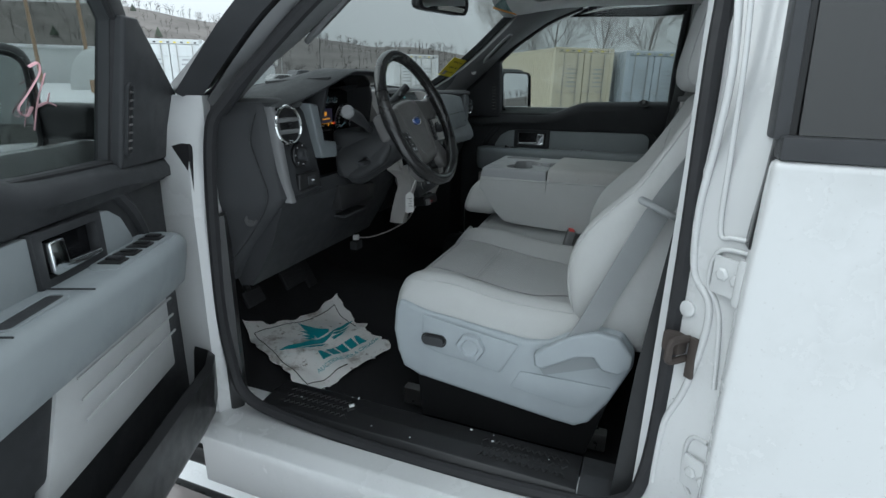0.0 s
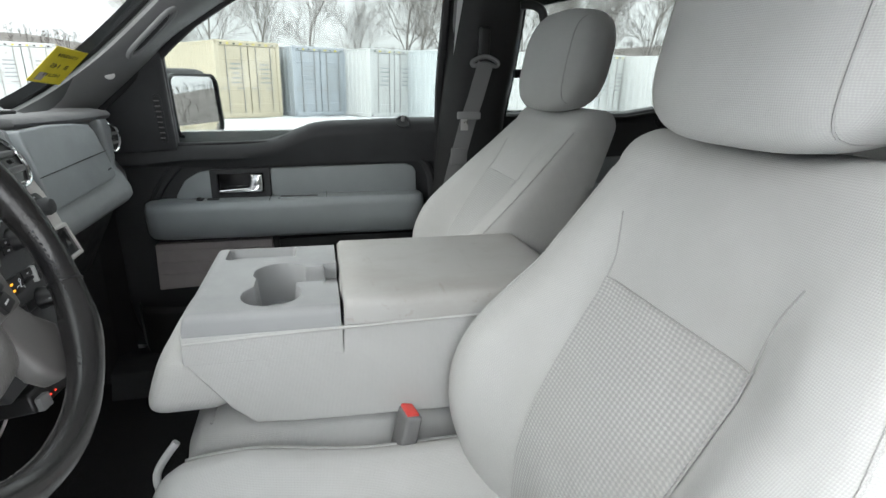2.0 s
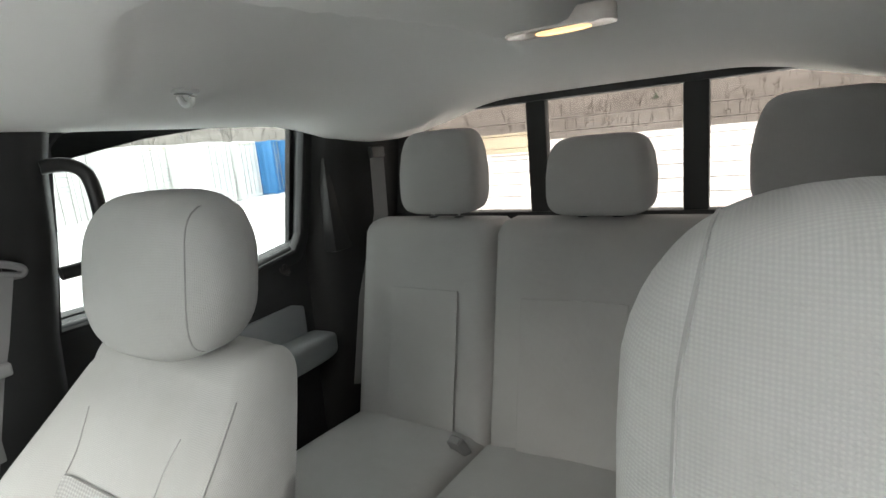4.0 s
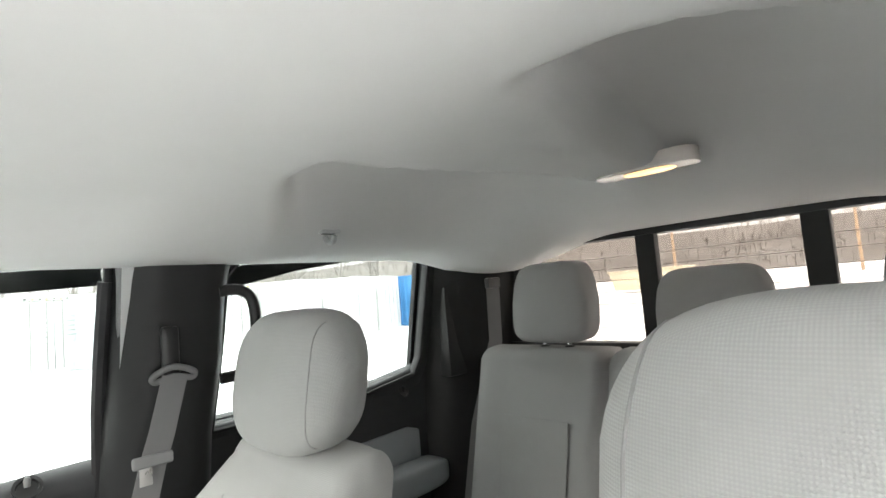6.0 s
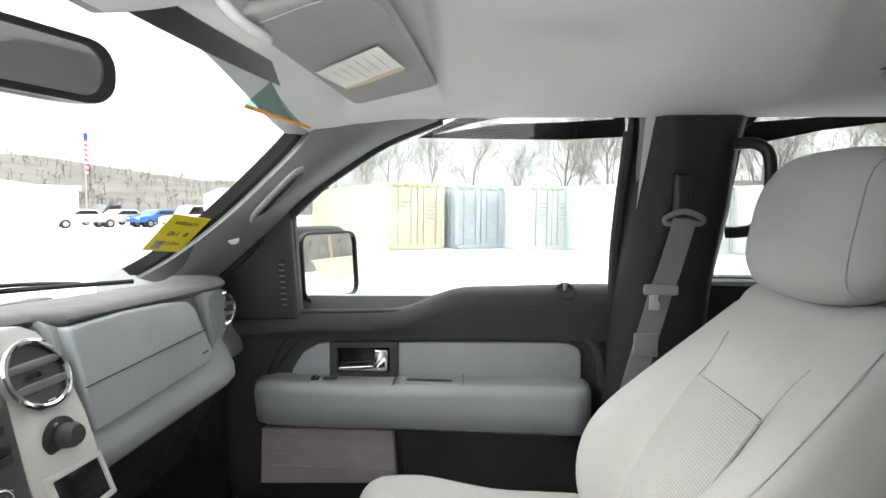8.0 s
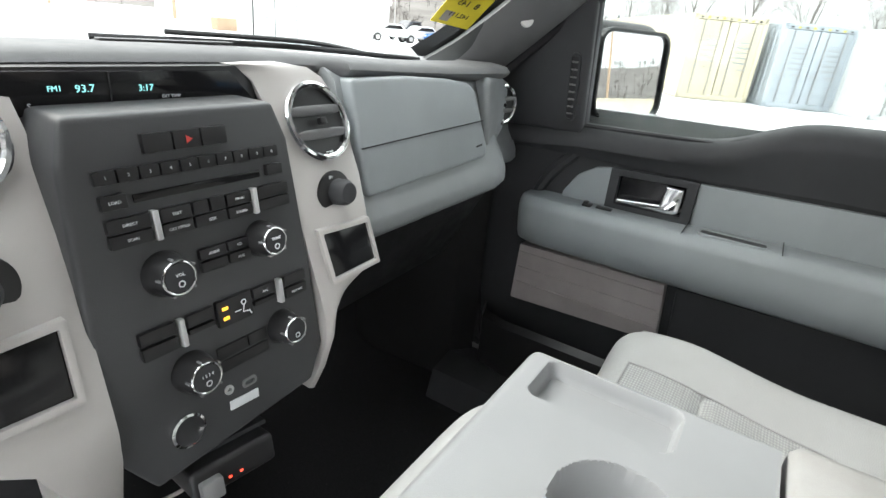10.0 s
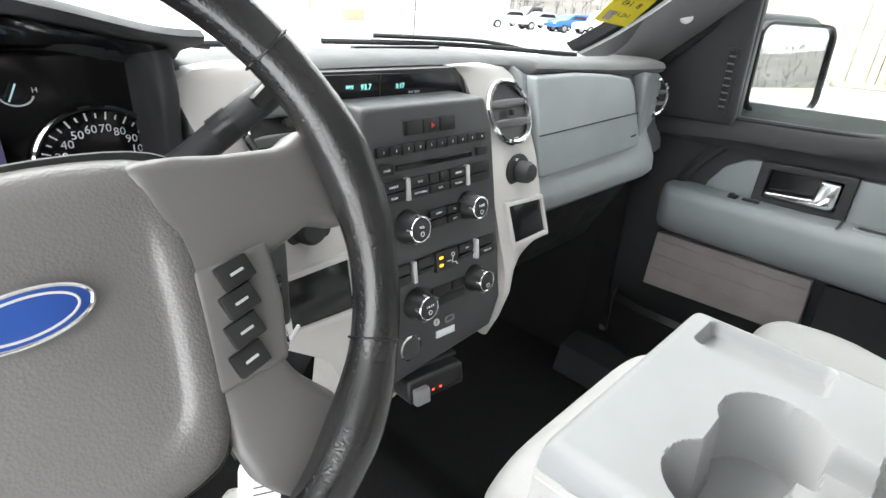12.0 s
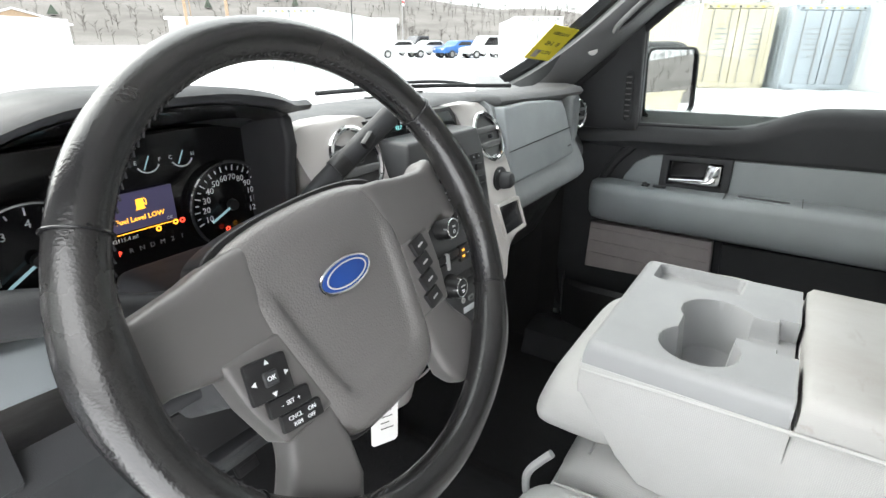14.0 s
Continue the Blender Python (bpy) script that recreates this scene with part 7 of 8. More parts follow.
for k in range(4):
    part("handwriting", moved(box((0.0 + 0.003 * (k % 2), 0.012 - 0.008 * k, 0.001), (0.018 - 0.003 * (k % 3), 0.0012, 0.0003), 0), TM), "ink", keyring)
part("side_housing", box((-0.258, 0.135, 1.312), (0.054, 0.06, 0.084), 0.008, 3), "column", col)
for k in range(5):
    part("slot", box((-0.249, 0.1045, 1.297 + 0.0065 * k), (0.017, 0.002, 0.0035), 0.0005), "gloss", col)
part("tilt_lever", box((-0.50, 0.12, 1.29), (0.06, 0.02, 0.014), 0.006, 3), "dark", col)

wheel = thing("steering_wheel", tuple(WC), "black leather steering wheel with worn glossy rim and dark grey hub", "steering wheel")
N_R = 128
rimpts = [(0.1785 * math.cos(2 * math.pi * k / N_R), 0.1785 * math.sin(2 * math.pi * k / N_R), 0.0) for k in range(N_R)]


def rim_r(t):
    a = 360 * t
    b = 0.0152
    for c in (6, 174, 226, 314):
        d = abs((a - c + 180) % 360 - 180)
        b += 0.0030 * math.exp(-(d / 12) ** 2)
    return b


rim = part("rim", moved(tube(rimpts, rim_r, 20, True), WM), "leather", wheel, "black leather rim, worn and shiny", 80)
st = None
for k in range(150):
    a = 2 * math.pi * k / 150
    if math.sin(a) < -0.92:
        continue
    c = box((0.1640 * math.cos(a), 0.1640 * math.sin(a), 0.006), (0.0009, 0.0036, 0.0012), 0, 1, Euler((0, 0, a + 0.5)).to_matrix())
    st = c if st is None else join(st, c)
tagged(part("stitching", moved(st, WM), "dark", rim), kind="stuff")
for deg in (31, 149, -31, 211):
    a = radians(deg)
    R_ = Euler((0, 0, a)).to_matrix().to_4x4() @ Matrix.Translation((0.1785, 0, 0)) @ Euler((radians(90), 0, 0)).to_matrix().to_4x4()
    part("joint_band", moved(hoop((0, 0, 0), 0.0163, 0.0009, seg=28), WM @ R_), "gloss", rim)
pad_o = spline([(-0.090, 0.040, 0), (-0.078, 0.053, 0), (-0.045, 0.060, 0), (0, 0.062, 0), (0.045, 0.060, 0), (0.078, 0.053, 0), (0.090, 0.040, 0), (0.087, 0.010, 0), (0.079, -0.040, 0), (0.068, -0.088, 0), (0.058, -0.110, 0), (0.036, -0.121, 0), (-0.036, -0.121, 0), (-0.058, -0.110, 0), (-0.068, -0.088, 0), (-0.079, -0.040, 0), (-0.087, 0.010, 0)], 3, True)
PAD_Z = curve((0.0, -0.0150), (0.60, -0.0150), (0.665, -0.0148), (0.71, -0.0118), (0.755, -0.0098), (0.82, -0.0096), (0.89, -0.0112), (0.945, -0.0145), (0.975, -0.0190), (1.0, -0.0280))
DOME_Z = curve((0.0, -0.0150), (0.5, -0.0140), (0.75, -0.0125), (0.89, -0.0130), (0.945, -0.0155), (0.975, -0.0195), (1.0, -0.0280))


def pad_ring(k, dz=0.0):
    """The pad's outline scaled by k about its middle: a raised border round the sides and foot, a plain roll at the top."""
    out = []
    for v in pad_o:
        x, y = v.x * k, (v.y + 0.02) * k - 0.02
        b = smooth01((0.026 - y) / 0.03)
        out.append((x, y, PAD_Z(k) * b + DOME_Z(k) * (1 - b) - 0.9 * x * x - 0.006 * smooth01((y - 0.02) / 0.045) ** 2 + dz))
    return out


pad = part("horn_pad", moved(loft([pad_ring(1.0, -0.03)] + [pad_ring(k) for k in (1.0, 0.985, 0.97, 0.945, 0.915, 0.88, 0.84, 0.80, 0.765, 0.735, 0.71, 0.685, 0.66, 0.6, 0.5, 0.38, 0.25, 0.12, 0.02)]), WM), "hub", wheel, "dark grey grained airbag cover with a raised border", 70)
part("pad_gap", moved(prism([(p[0], p[1]) for p in pad_ring(1.035)], "z", -0.060, -0.030, 0.001, 1), WM), "black", wheel, "dark gap round the airbag cover")
part("emblem", moved(pillow((0, -0.004, -0.0115), (0.0285, 0.0122, 0.0035), 1, 1, 40, 12), WM), "blue", pad, "blue oval emblem with a pale inner line")
part("emblem_rim", moved(hoop((0, -0.004, -0.0105), 0.0275, 0.0012, seg=48, sx=1.0, sy=0.43), WM), "chrome", pad)
part("emblem_line", moved(hoop((0, -0.004, -0.0088), 0.0215, 0.0006, seg=48, sx=1.0, sy=0.40), WM), "light", pad)
for sx in (1, -1):
    def mir(pts):
        return [(sx * x, y) for x, y in pts]
    part("spoke", moved(prism(mir([(0.060, 0.052), (0.088, 0.050), (0.110, 0.045), (0.150, 0.040), (0.170, 0.050), (0.176, -0.022), (0.152, -0.010), (0.125, -0.018), (0.100, -0.024), (0.070, -0.026)]), "z", -0.050, -0.016, 0.013, 5), WM), "spoke", wheel, "dark grey wheel spoke", 50)
    part("lower_spoke", moved(prism(mir([(0.060, -0.066), (0.100, -0.070), (0.107, -0.092), (0.126, -0.118), (0.104, -0.148), (0.076, -0.160), (0.062, -0.140), (0.058, -0.110)]), "z", -0.042, -0.016, 0.008, 3), WM), "spoke", wheel, "dark grey wheel spoke", 50)
    part("button_arm", moved(prism(mir([(0.072, -0.012), (0.118, -0.010), (0.114, -0.045), (0.104, -0.080), (0.060, -0.080)]), "z", -0.042, -0.0145, 0.004, 3), WM), "spoke", wheel, "", 50)
    if sx > 0:
        for k in range(4):
            x, y = 0.0925 - 0.0035 * k, -0.020 - 0.0160 * k
            b = part("button", moved(box((x, y, -0.013), (0.020, 0.0148, 0.006), 0.002, 2, Euler((0, 0, radians(10))).to_matrix()), WM), "black", wheel)
            part("marking", moved(box((x, y, -0.0098), (0.008, 0.0016, 0.0004), 0, 1, Euler((0, 0, radians(10))).to_matrix()), WM), "light", b)
    else:
        tilt = Euler((0, 0, radians(-12))).to_matrix()
        b = part("four_way_pad", moved(box((-0.0955, -0.034, -0.0135), (0.032, 0.028, 0.006), 0.003, 2, tilt), WM), "black", wheel)
        part("ok_button", moved(box((-0.0955, -0.034, -0.0098), (0.011, 0.010, 0.002), 0.001, 1, tilt), WM), "dark", b)
        part("marking", moved(text_mesh("OK", 0.0045), WM @ Matrix.Translation((-0.0955, -0.034, -0.0086)) @ tilt.to_4x4()), "white_ink", b)
        for ax, ay, an in ((0, 0.0105, 90), (0, -0.0105, 270), (0.012, 0, 0), (-0.012, 0, 180)):
            part("arrow", moved(lathe([(0.0022, 0), (0.0022, 0.0004)], (0, 0, 0), seg=3), WM @ Matrix.Translation((-0.0955, -0.034, -0.0104)) @ tilt.to_4x4() @ Matrix.Translation((ax, ay, 0)) @ Euler((0, 0, radians(an))).to_matrix().to_4x4()), "white_ink", b)
        for k, (mk, y0) in enumerate((("-  SET  +", -0.0555), ("CNCL    ON", -0.0690))):
            x0 = -0.0905 + 0.0032 * k
            b2 = part("button", moved(box((x0, y0, -0.0135), (0.033, 0.0125, 0.006), 0.002, 2, tilt), WM), "black", wheel)
            part("marking", moved(text_mesh(mk, 0.0042), WM @ Matrix.Translation((x0, y0 + (0.0022 if k else 0), -0.0102)) @ tilt.to_4x4()), "white_ink", b2)
            if k:
                part("marking", moved(text_mesh("RSM    OFF", 0.0038), WM @ Matrix.Translation((x0 - 0.0005, y0 - 0.0026, -0.0102)) @ tilt.to_4x4()), "white_ink", b2)

# ---- overhead ----
ohc = thing("overhead_console", (0, -0.09, 1.87), "light grey overhead console with two storage doors and lit reading lamps", "overhead console")
shell = [(0.112, 0.115), (0.108, -0.05), (0.104, -0.17), (0.101, -0.255), (0.094, -0.272), (0.078, -0.281), (-0.078, -0.281), (-0.094, -0.272), (-0.101, -0.255), (-0.104, -0.17), (-0.108, -0.05), (-0.112, 0.115)]
part("frame", prism(shell, "z", 1.854, 1.925, 0.010, 4), "visor", ohc, "", 60)
for y0, y1 in ((-0.066, -0.1535), (-0.1565, -0.254)):
    door = part("storage_door", prism([(0.084, y0), (0.084, y1 + 0.006), (0.078, y1), (-0.078, y1), (-0.084, y1 + 0.006), (-0.084, y0)], "z", 1.8505, 1.860, 0.004, 3), "visor", ohc, "", 50)
    part("latch_mark", box((0.060, y1 + 0.012, 1.8503), (0.002, 0.007, 0.001), 0), "dark", door)
part("door_gap", prism([(0.0865, -0.063), (0.0865, -0.257), (-0.0865, -0.257), (-0.0865, -0.063)], "z", 1.8525, 1.8545, 0), "black", ohc)
for x in (0.080, -0.080):
    lm = part("reading_lamp", prism(rrect(0.04, 0.075, 0.012, 4, x, 0.0), "z", 1.849, 1.858, 0.003), "clear_lens", ohc)
    part("bulb", pillow((x, 0.0, 1.8485), (0.016, 0.024, 0.0012), 0.8, 0.8, 16, 8), "bulb", lm)
part("switch_bank", box((0, 0.0, 1.853), (0.10, 0.05, 0.008), 0.003), "dark", ohc)
part("switch", box((0.02, 0.0, 1.847), (0.03, 0.03, 0.006), 0.002), "visor", ohc)


def sun_visor(s):
    v = thing("sun_visor", (0.4 * s, -0.1, 1.87), "light grey fabric sun visor folded against the headliner", "sun visor", "sun visors")

    def under(y):
        """The visor's middle height: it hangs lower towards the windshield."""
        return 1.858 - 0.185 * (y + 0.21)

    def lay(p):
        u, w = p.x / 0.252, p.y / 0.088
        x, y = 0.388 + p.x, -0.166 + p.y - 0.016 * u * (1 - w) / 2 - 0.020 * (u + 1) / 2 * max(0.0, w)
        return Vector((s * x, y, under(y) + p.z * (1 + 0.35 * w)))
    body = pillow((0, 0, 0), (0.252, 0.088, 0.010), 0.45, 0.16, 72, 18, lay)
    part("panel", body if s > 0 else mirrored(body), "visor", v, "", 60)
    part("edge_seam", tube(spline([lay(Vector((x, y, -0.0098))) for x, y in ((-0.235, 0.062), (-0.235, -0.068), (-0.05, -0.077), (0.15, -0.077), (0.232, -0.063), (0.234, 0.054))], 6), 0.0009, 5), "light", v)
    if s > 0:
        def stick(a, b, lift=0.0):
            p = Vector((0.30 + 0.13 * a + 0.06 * b, -0.208 - 0.020 * a + 0.108 * b, 0))
            p.z = under(p.y) - 0.0135 - lift
            return p
        label = part("warning_label", sheet(stick, 10, 8, 0.0006), "paper_label", v, "white warning label")
        part("label_tab", sheet(lambda a, b: stick(0.86 + 0.13 * a, 0.03 + 0.94 * b, 0.0008), 3, 6, 0.0004), "orange_tint", label)
        for k in range(6):
            part("print_bar", tube([stick(0.12 + 0.03 * (k % 2), 0.16 + 0.13 * k, 0.0010), stick(0.78 - 0.09 * (k % 3), 0.16 + 0.13 * k, 0.0010)], 0.0007, 5), "print_grey", label)
    part("clip", tube(spline([(0.115 * s, -0.075, 1.838), (0.128 * s, -0.092, 1.818), (0.155 * s, -0.104, 1.812), (0.180 * s, -0.098, 1.818), (0.172 * s, -0.080, 1.832)], 5), 0.007, 10), "visor", v)
    part("pivot_arm", tube(spline([(0.625 * s, -0.075, 1.822), (0.655 * s, -0.062, 1.826), (0.668 * s, -0.050, 1.845)], 5), 0.007, 10), "visor", v)


sun_visor(1)
sun_visor(-1)
rvm = thing("rear_view_mirror", (0.0, 0.06, 1.77), "black rear-view mirror hanging from the windshield", "mirror")
RM = facing((-0.003, 0.088, 1.757), (-0.33, -0.92, -0.05))
part("housing", moved(pillow((0, 0, -0.018), (0.128, 0.034, 0.022), 0.6, 0.35), RM), "black", rvm)
part("mirror_glass", moved(prism(rrect(0.225, 0.052, 0.02, 5), "z", 0.0, 0.0045, 0), RM), "mirror", rvm, "mirror glass", 0)
part("mirror_rim", moved(ring_prism(rrect(0.222, 0.050, 0.02, 5), rrect(0.25, 0.066, 0.028, 5), "z", -0.006, 0.007, 0.002), RM), "black", rvm)
part("stem", tube([(0.0, 0.10, 1.76), (0.0, 0.12, 1.785), (0.0, 0.140, 1.79)], 0.010, 10), "black", rvm)
lamp = thing("dome_lamp", (0, -1.42, 1.9), "clear dome lamp in the headliner, its bulb lit", "dome lamp")
part("lens", prism(rrect(0.182, 0.062, 0.026, 6, -0.044, -1.348), "z", 1.9035, 1.93, 0.006, 4), "clear_lens", lamp)
part("bulb", pillow((-0.050, -1.350, 1.9035), (0.046, 0.021, 0.0028), 0.7, 0.7, 20, 8), "bulb", lamp)
for s in (1, -1):
    hk = thing("coat_hook", (0.53 * s, -1.05, 1.88), "grey plastic coat hook on the headliner", "coat hook", "coat hooks")
    hz0 = liner_z(0.53, -1.05)
    part("base", box((0.533 * s, -1.05, hz0 - 0.006), (0.040, 0.050, 0.014), 0.005, 3), "light", hk)
    part("slot", box((0.533 * s, -1.05, hz0 - 0.0132), (0.022, 0.030, 0.002), 0.0008), "dark", hk)
    part("hook", tube(spline([(0.545 * s, -1.05, hz0 - 0.010), (0.530 * s, -1.05, hz0 - 0.030), (0.510 * s, -1.05, hz0 - 0.032), (0.503 * s, -1.05, hz0 - 0.020)], 5), 0.006, 8), "light", hk)

# sticker on the windshield, read from outside
stk = thing("windshield_sticker", (0.58, 0.3, 1.55), "yellow lot sticker inside the windshield corner", "sticker")


def on_glass(u, v):
    x = (0.590 + 0.082 * u) * (1 - v) + (0.568 + 0.091 * u) * v
    z = (1.531 - 0.010 * u) * (1 - v) + (1.606 - 0.012 * u) * v
    return Vector((x, glass_y(x, z) - 0.006, z))


part("sheet", sheet(on_glass, 8, 6, 0.001), "yellow", stk)
c0, cx, cy = on_glass(0.5, 0.5), on_glass(0.9, 0.5) - on_glass(0.1, 0.5), on_glass(0.5, 0.9) - on_glass(0.5, 0.1)
zx, zy = (-cx).normalized(), cy.normalized()
zn = zx.cross(zy).normalized()
zy = zn.cross(zx)
for mk, dv, sz in (("1/16/2024", 0.82, 0.014), ("B  145", 0.52, 0.019), ("142,111", 0.26, 0.015)):
    o = on_glass(0.5, dv) - zn * 0.003
    part("print", moved(text_mesh(mk, sz), Matrix.Translation(o) @ Matrix((zx, zy, zn)).transposed().to_4x4()), "ink", stk)
part("code_patch", sheet(lambda u, v: on_glass(0.14 + 0.22 * u, 0.06 + 0.22 * v) + Vector((0, -0.002, 0)), 2, 2, 0.0005), "plate", stk)

# wipers and antenna outside
wip = thing("wiper", (0.3, 0.6, 1.45), "black windshield wiper resting on the glass", "wiper", "wipers")
part("arm", tube(spline([(0.62, 0.50, 1.455), (0.45, glass_y(0.45, 1.475) + 0.02, 1.475), (0.22, glass_y(0.22, 1.475) + 0.02, 1.478)], 6), 0.0042, 8), "black", wip)
part("blade", tube(spline([(0.66, glass_y(0.66, 1.458) + 0.012, 1.456), (0.40, glass_y(0.40, 1.468) + 0.012, 1.466), (0.12, glass_y(0.12, 1.468) + 0.012, 1.466)], 6), 0.0050, 8), "rubber", wip)
wip2 = thing("wiper", (-0.3, 0.6, 1.45), "black windshield wiper resting on the glass", "wiper", "wipers")
part("arm", tube(spline([(-0.05, 0.66, 1.45), (-0.22, glass_y(0.22, 1.470) + 0.02, 1.468), (-0.45, glass_y(0.45, 1.470) + 0.02, 1.468)], 6), 0.0042, 8), "black", wip2)
part("blade", tube(spline([(-0.02, glass_y(0.02, 1.462) + 0.010, 1.460), (-0.24, glass_y(0.24, 1.462) + 0.010, 1.460), (-0.50, glass_y(0.50, 1.458) + 0.010, 1.456)], 6), 0.0050, 8), "rubber", wip2)
solo("antenna", tube([(0.84, 1.15, 1.30), (0.84, 1.13, 2.10)], 0.002, 6), "black", "thin black whip antenna on the front fender", "antenna")

# ---- footwell ----
paper = thing("paper_floor_mat", (-0.42, 0.36, 0.64), "soiled white paper floor mat printed with a teal bird and words", "paper mat")
PA, PB, PC, PD = Vector((-0.445, 0.667, 0.63)), Vector((-0.127, 0.472, 0.63)), Vector((-0.345, 0.125, 0.63)), Vector((-0.70, 0.215, 0.63))


def on_paper(u, v, lift=0.0):
    p = PD.lerp(PC, u).lerp(PA.lerp(PB, u), v)
    e = 0.02 * math.sin(9 * u + 2) * (1 - v) + 0.016 * math.sin(7 * v + 5 * u)
    p.z = max(p.z, floor_z(p.x, p.y) + 0.012) + 0.35 * abs(e) + 0.012 * noise.noise((u * 5, v * 5, 0.3)) + lift
    edge = min(u, 1 - u, v, 1 - v)
    if edge < 0.02:
        p += Vector((noise.noise((u * 9, v * 9, 4)), noise.noise((u * 9, v * 9, 8)), 0)) * 0.03
    return p


part("sheet", sheet(on_paper, 40, 40, 0.0015), "mat", paper, "", 60)


def print_on(bm, lift=0.003):
    for v in bm.verts:
        v.co = on_paper(v.co.x, v.co.y, lift)
    return bm


def flat_shape(pts, cuts=3):
    bm = bmesh.new()
    bm.faces.new([bm.verts.new((x, y, 0)) for x, y in pts])
    bmesh.ops.triangulate(bm, faces=bm.faces)
    bmesh.ops.subdivide_edges(bm, edges=bm.edges, cuts=cuts, use_grid_fill=True)
    return print_on(bm)


BIRD = ([(0.10, 0.555), (0.20, 0.565), (0.34, 0.545), (0.48, 0.53), (0.60, 0.53), (0.70, 0.555), (0.62, 0.50), (0.50, 0.465), (0.36, 0.465), (0.22, 0.50)],
        [(0.26, 0.475), (0.40, 0.445), (0.54, 0.452), (0.46, 0.425), (0.36, 0.43)],
        [(0.50, 0.545), (0.49, 0.63), (0.47, 0.72), (0.485, 0.88), (0.53, 0.76), (0.57, 0.68), (0.66, 0.60), (0.64, 0.56)],
        [(0.485, 0.56), (0.455, 0.64), (0.43, 0.745), (0.475, 0.69), (0.50, 0.62)],
        [(0.47, 0.55), (0.425, 0.60), (0.40, 0.665), (0.45, 0.63), (0.485, 0.585)],
        [(0.465, 0.54), (0.41, 0.555), (0.385, 0.595), (0.44, 0.58)],
        [(0.66, 0.545), (0.76, 0.585), (0.90, 0.625), (0.96, 0.62), (0.86, 0.575), (0.74, 0.535)],
        [(0.64, 0.525), (0.75, 0.525), (0.88, 0.56), (0.80, 0.515), (0.68, 0.495)],
        [(0.62, 0.485), (0.70, 0.485), (0.80, 0.50), (0.72, 0.46), (0.62, 0.45)])
for pts in BIRD:
    part("bird_print", flat_shape(pts), "teal", paper, "teal bird print")
for k in range(5):
    x = 0.36 + 0.105 * k
    part("mark_block", flat_shape([(x, 0.235), (x + 0.085, 0.235), (x + 0.085, 0.36), (x, 0.36)] if k != 0 and k != 4 else [(x - 0.01, 0.235), (x + 0.09, 0.235), (x + 0.055, 0.36), (x + 0.02, 0.36)]), "teal", paper)
lt = text_mesh("AUCTIONS USA & CANADA", 0.058, 0)
bmesh.ops.triangulate(lt, faces=lt.faces)
for v in lt.verts:
    v.co = Vector((0.60 + v.co.x, 0.17 + v.co.y, 0))
part("small_word", print_on(lt), "teal", paper)
for a, b in (((0.06, 0.08), (0.06, 0.92)), ((0.06, 0.92), (0.92, 0.92)), ((0.92, 0.92), (0.92, 0.5)), ((0.06, 0.08), (0.5, 0.08))):
    part("border_line", tube([on_paper(a[0] + (b[0] - a[0]) * k / 20, a[1] + (b[1] - a[1]) * k / 20, 0.002) for k in range(21)], 0.0014, 5), "ink", paper)


def pedal(nm, x, y, z, w, h, label):
    p = thing(nm, (x, y, z), label, "pedal", "pedals")
    m = facing((x, y, z), (0, -0.85, 0.5))
    part("pad", moved(box((0, 0, 0), (w, h, 0.014), 0.006, 3), m), "rubber", p)
    for k in range(5):
        part("rib", moved(box((0, -h * 0.36 + k * h * 0.18, 0.008), (w * 0.82, h * 0.07, 0.005), 0.001), m), "rubber", p)
    part("arm", tube([(x, y + 0.01, z), (x + 0.01, y + 0.07, z + 0.10), (x + 0.01, y + 0.12, z + 0.24)], 0.010, 8), "black", p)


pedal("brake_pedal", -0.36, 0.50, 0.84, 0.11, 0.065, "black ribbed rubber brake pedal")
pedal("accelerator_pedal", -0.215, 0.55, 0.80, 0.05, 0.12, "black ribbed rubber accelerator pedal")
pedal("parking_brake_pedal", -0.63, 0.44, 0.88, 0.075, 0.05, "black rubber parking brake pedal")
random.seed(5)
grit = None
for k in range(16):
    if k < 11:
        x, y, z = random.uniform(-0.85, -0.74), random.uniform(-0.5, 0.2), 0.709
    else:
        x, y = random.uniform(-0.70, -0.62), random.uniform(-0.3, 0.1)
        z = floor_z(x, y) + 0.006
    sz = random.uniform(0.0015, 0.004) if k % 11 else 0.008
    c = box((x, y, z), (sz * 1.6, sz, sz * 0.6), 0, 1, Euler((0, 0, random.uniform(0, 3))).to_matrix())
    grit = c if grit is None else join(grit, c)
solo("snow_crumbs", grit, "white_ink", "small crumbs of snow and grit on the sill", "grit", kind="stuff")

# marker scrawl on the driver's mirror, and the running board
board = thing("running_board", (-1.03, -0.3, 0.44), "black ribbed running board with slush on it", "running board")
part("step", box((-1.02, -0.45, 0.43), (0.17, 2.2, 0.05), 0.015, 3), "dark", board)
for k in range(26):
    part("tread_rib", box((-1.02, 0.56 - 0.085 * k, 0.458), (0.12, 0.045, 0.008), 0.003), "black", board)
part("slush", sheet(lambda u, v: (-1.09 + 0.12 * u, 0.62 - 0.55 * v, 0.459 + 0.012 * max(0, noise.noise((u * 4, v * 9, 2)))), 14, 40, 0.004), "plate", board)


# ---- outside ----
solo("ground", sheet(lambda u, v: ((2 * u - 1) * 900 * abs(2 * u - 1) ** 1.5, (2 * v - 1) * 900 * abs(2 * v - 1) ** 1.5, 0.05 + 0.05 * noise.noise((u * 60, v * 60, 0)) * (1 if max(abs(u - 0.5), abs(v - 0.5)) > 0.1 else 0)), 120, 120, 0), "snow", "trodden snow over a gravel yard", "snow ground", kind="structure")


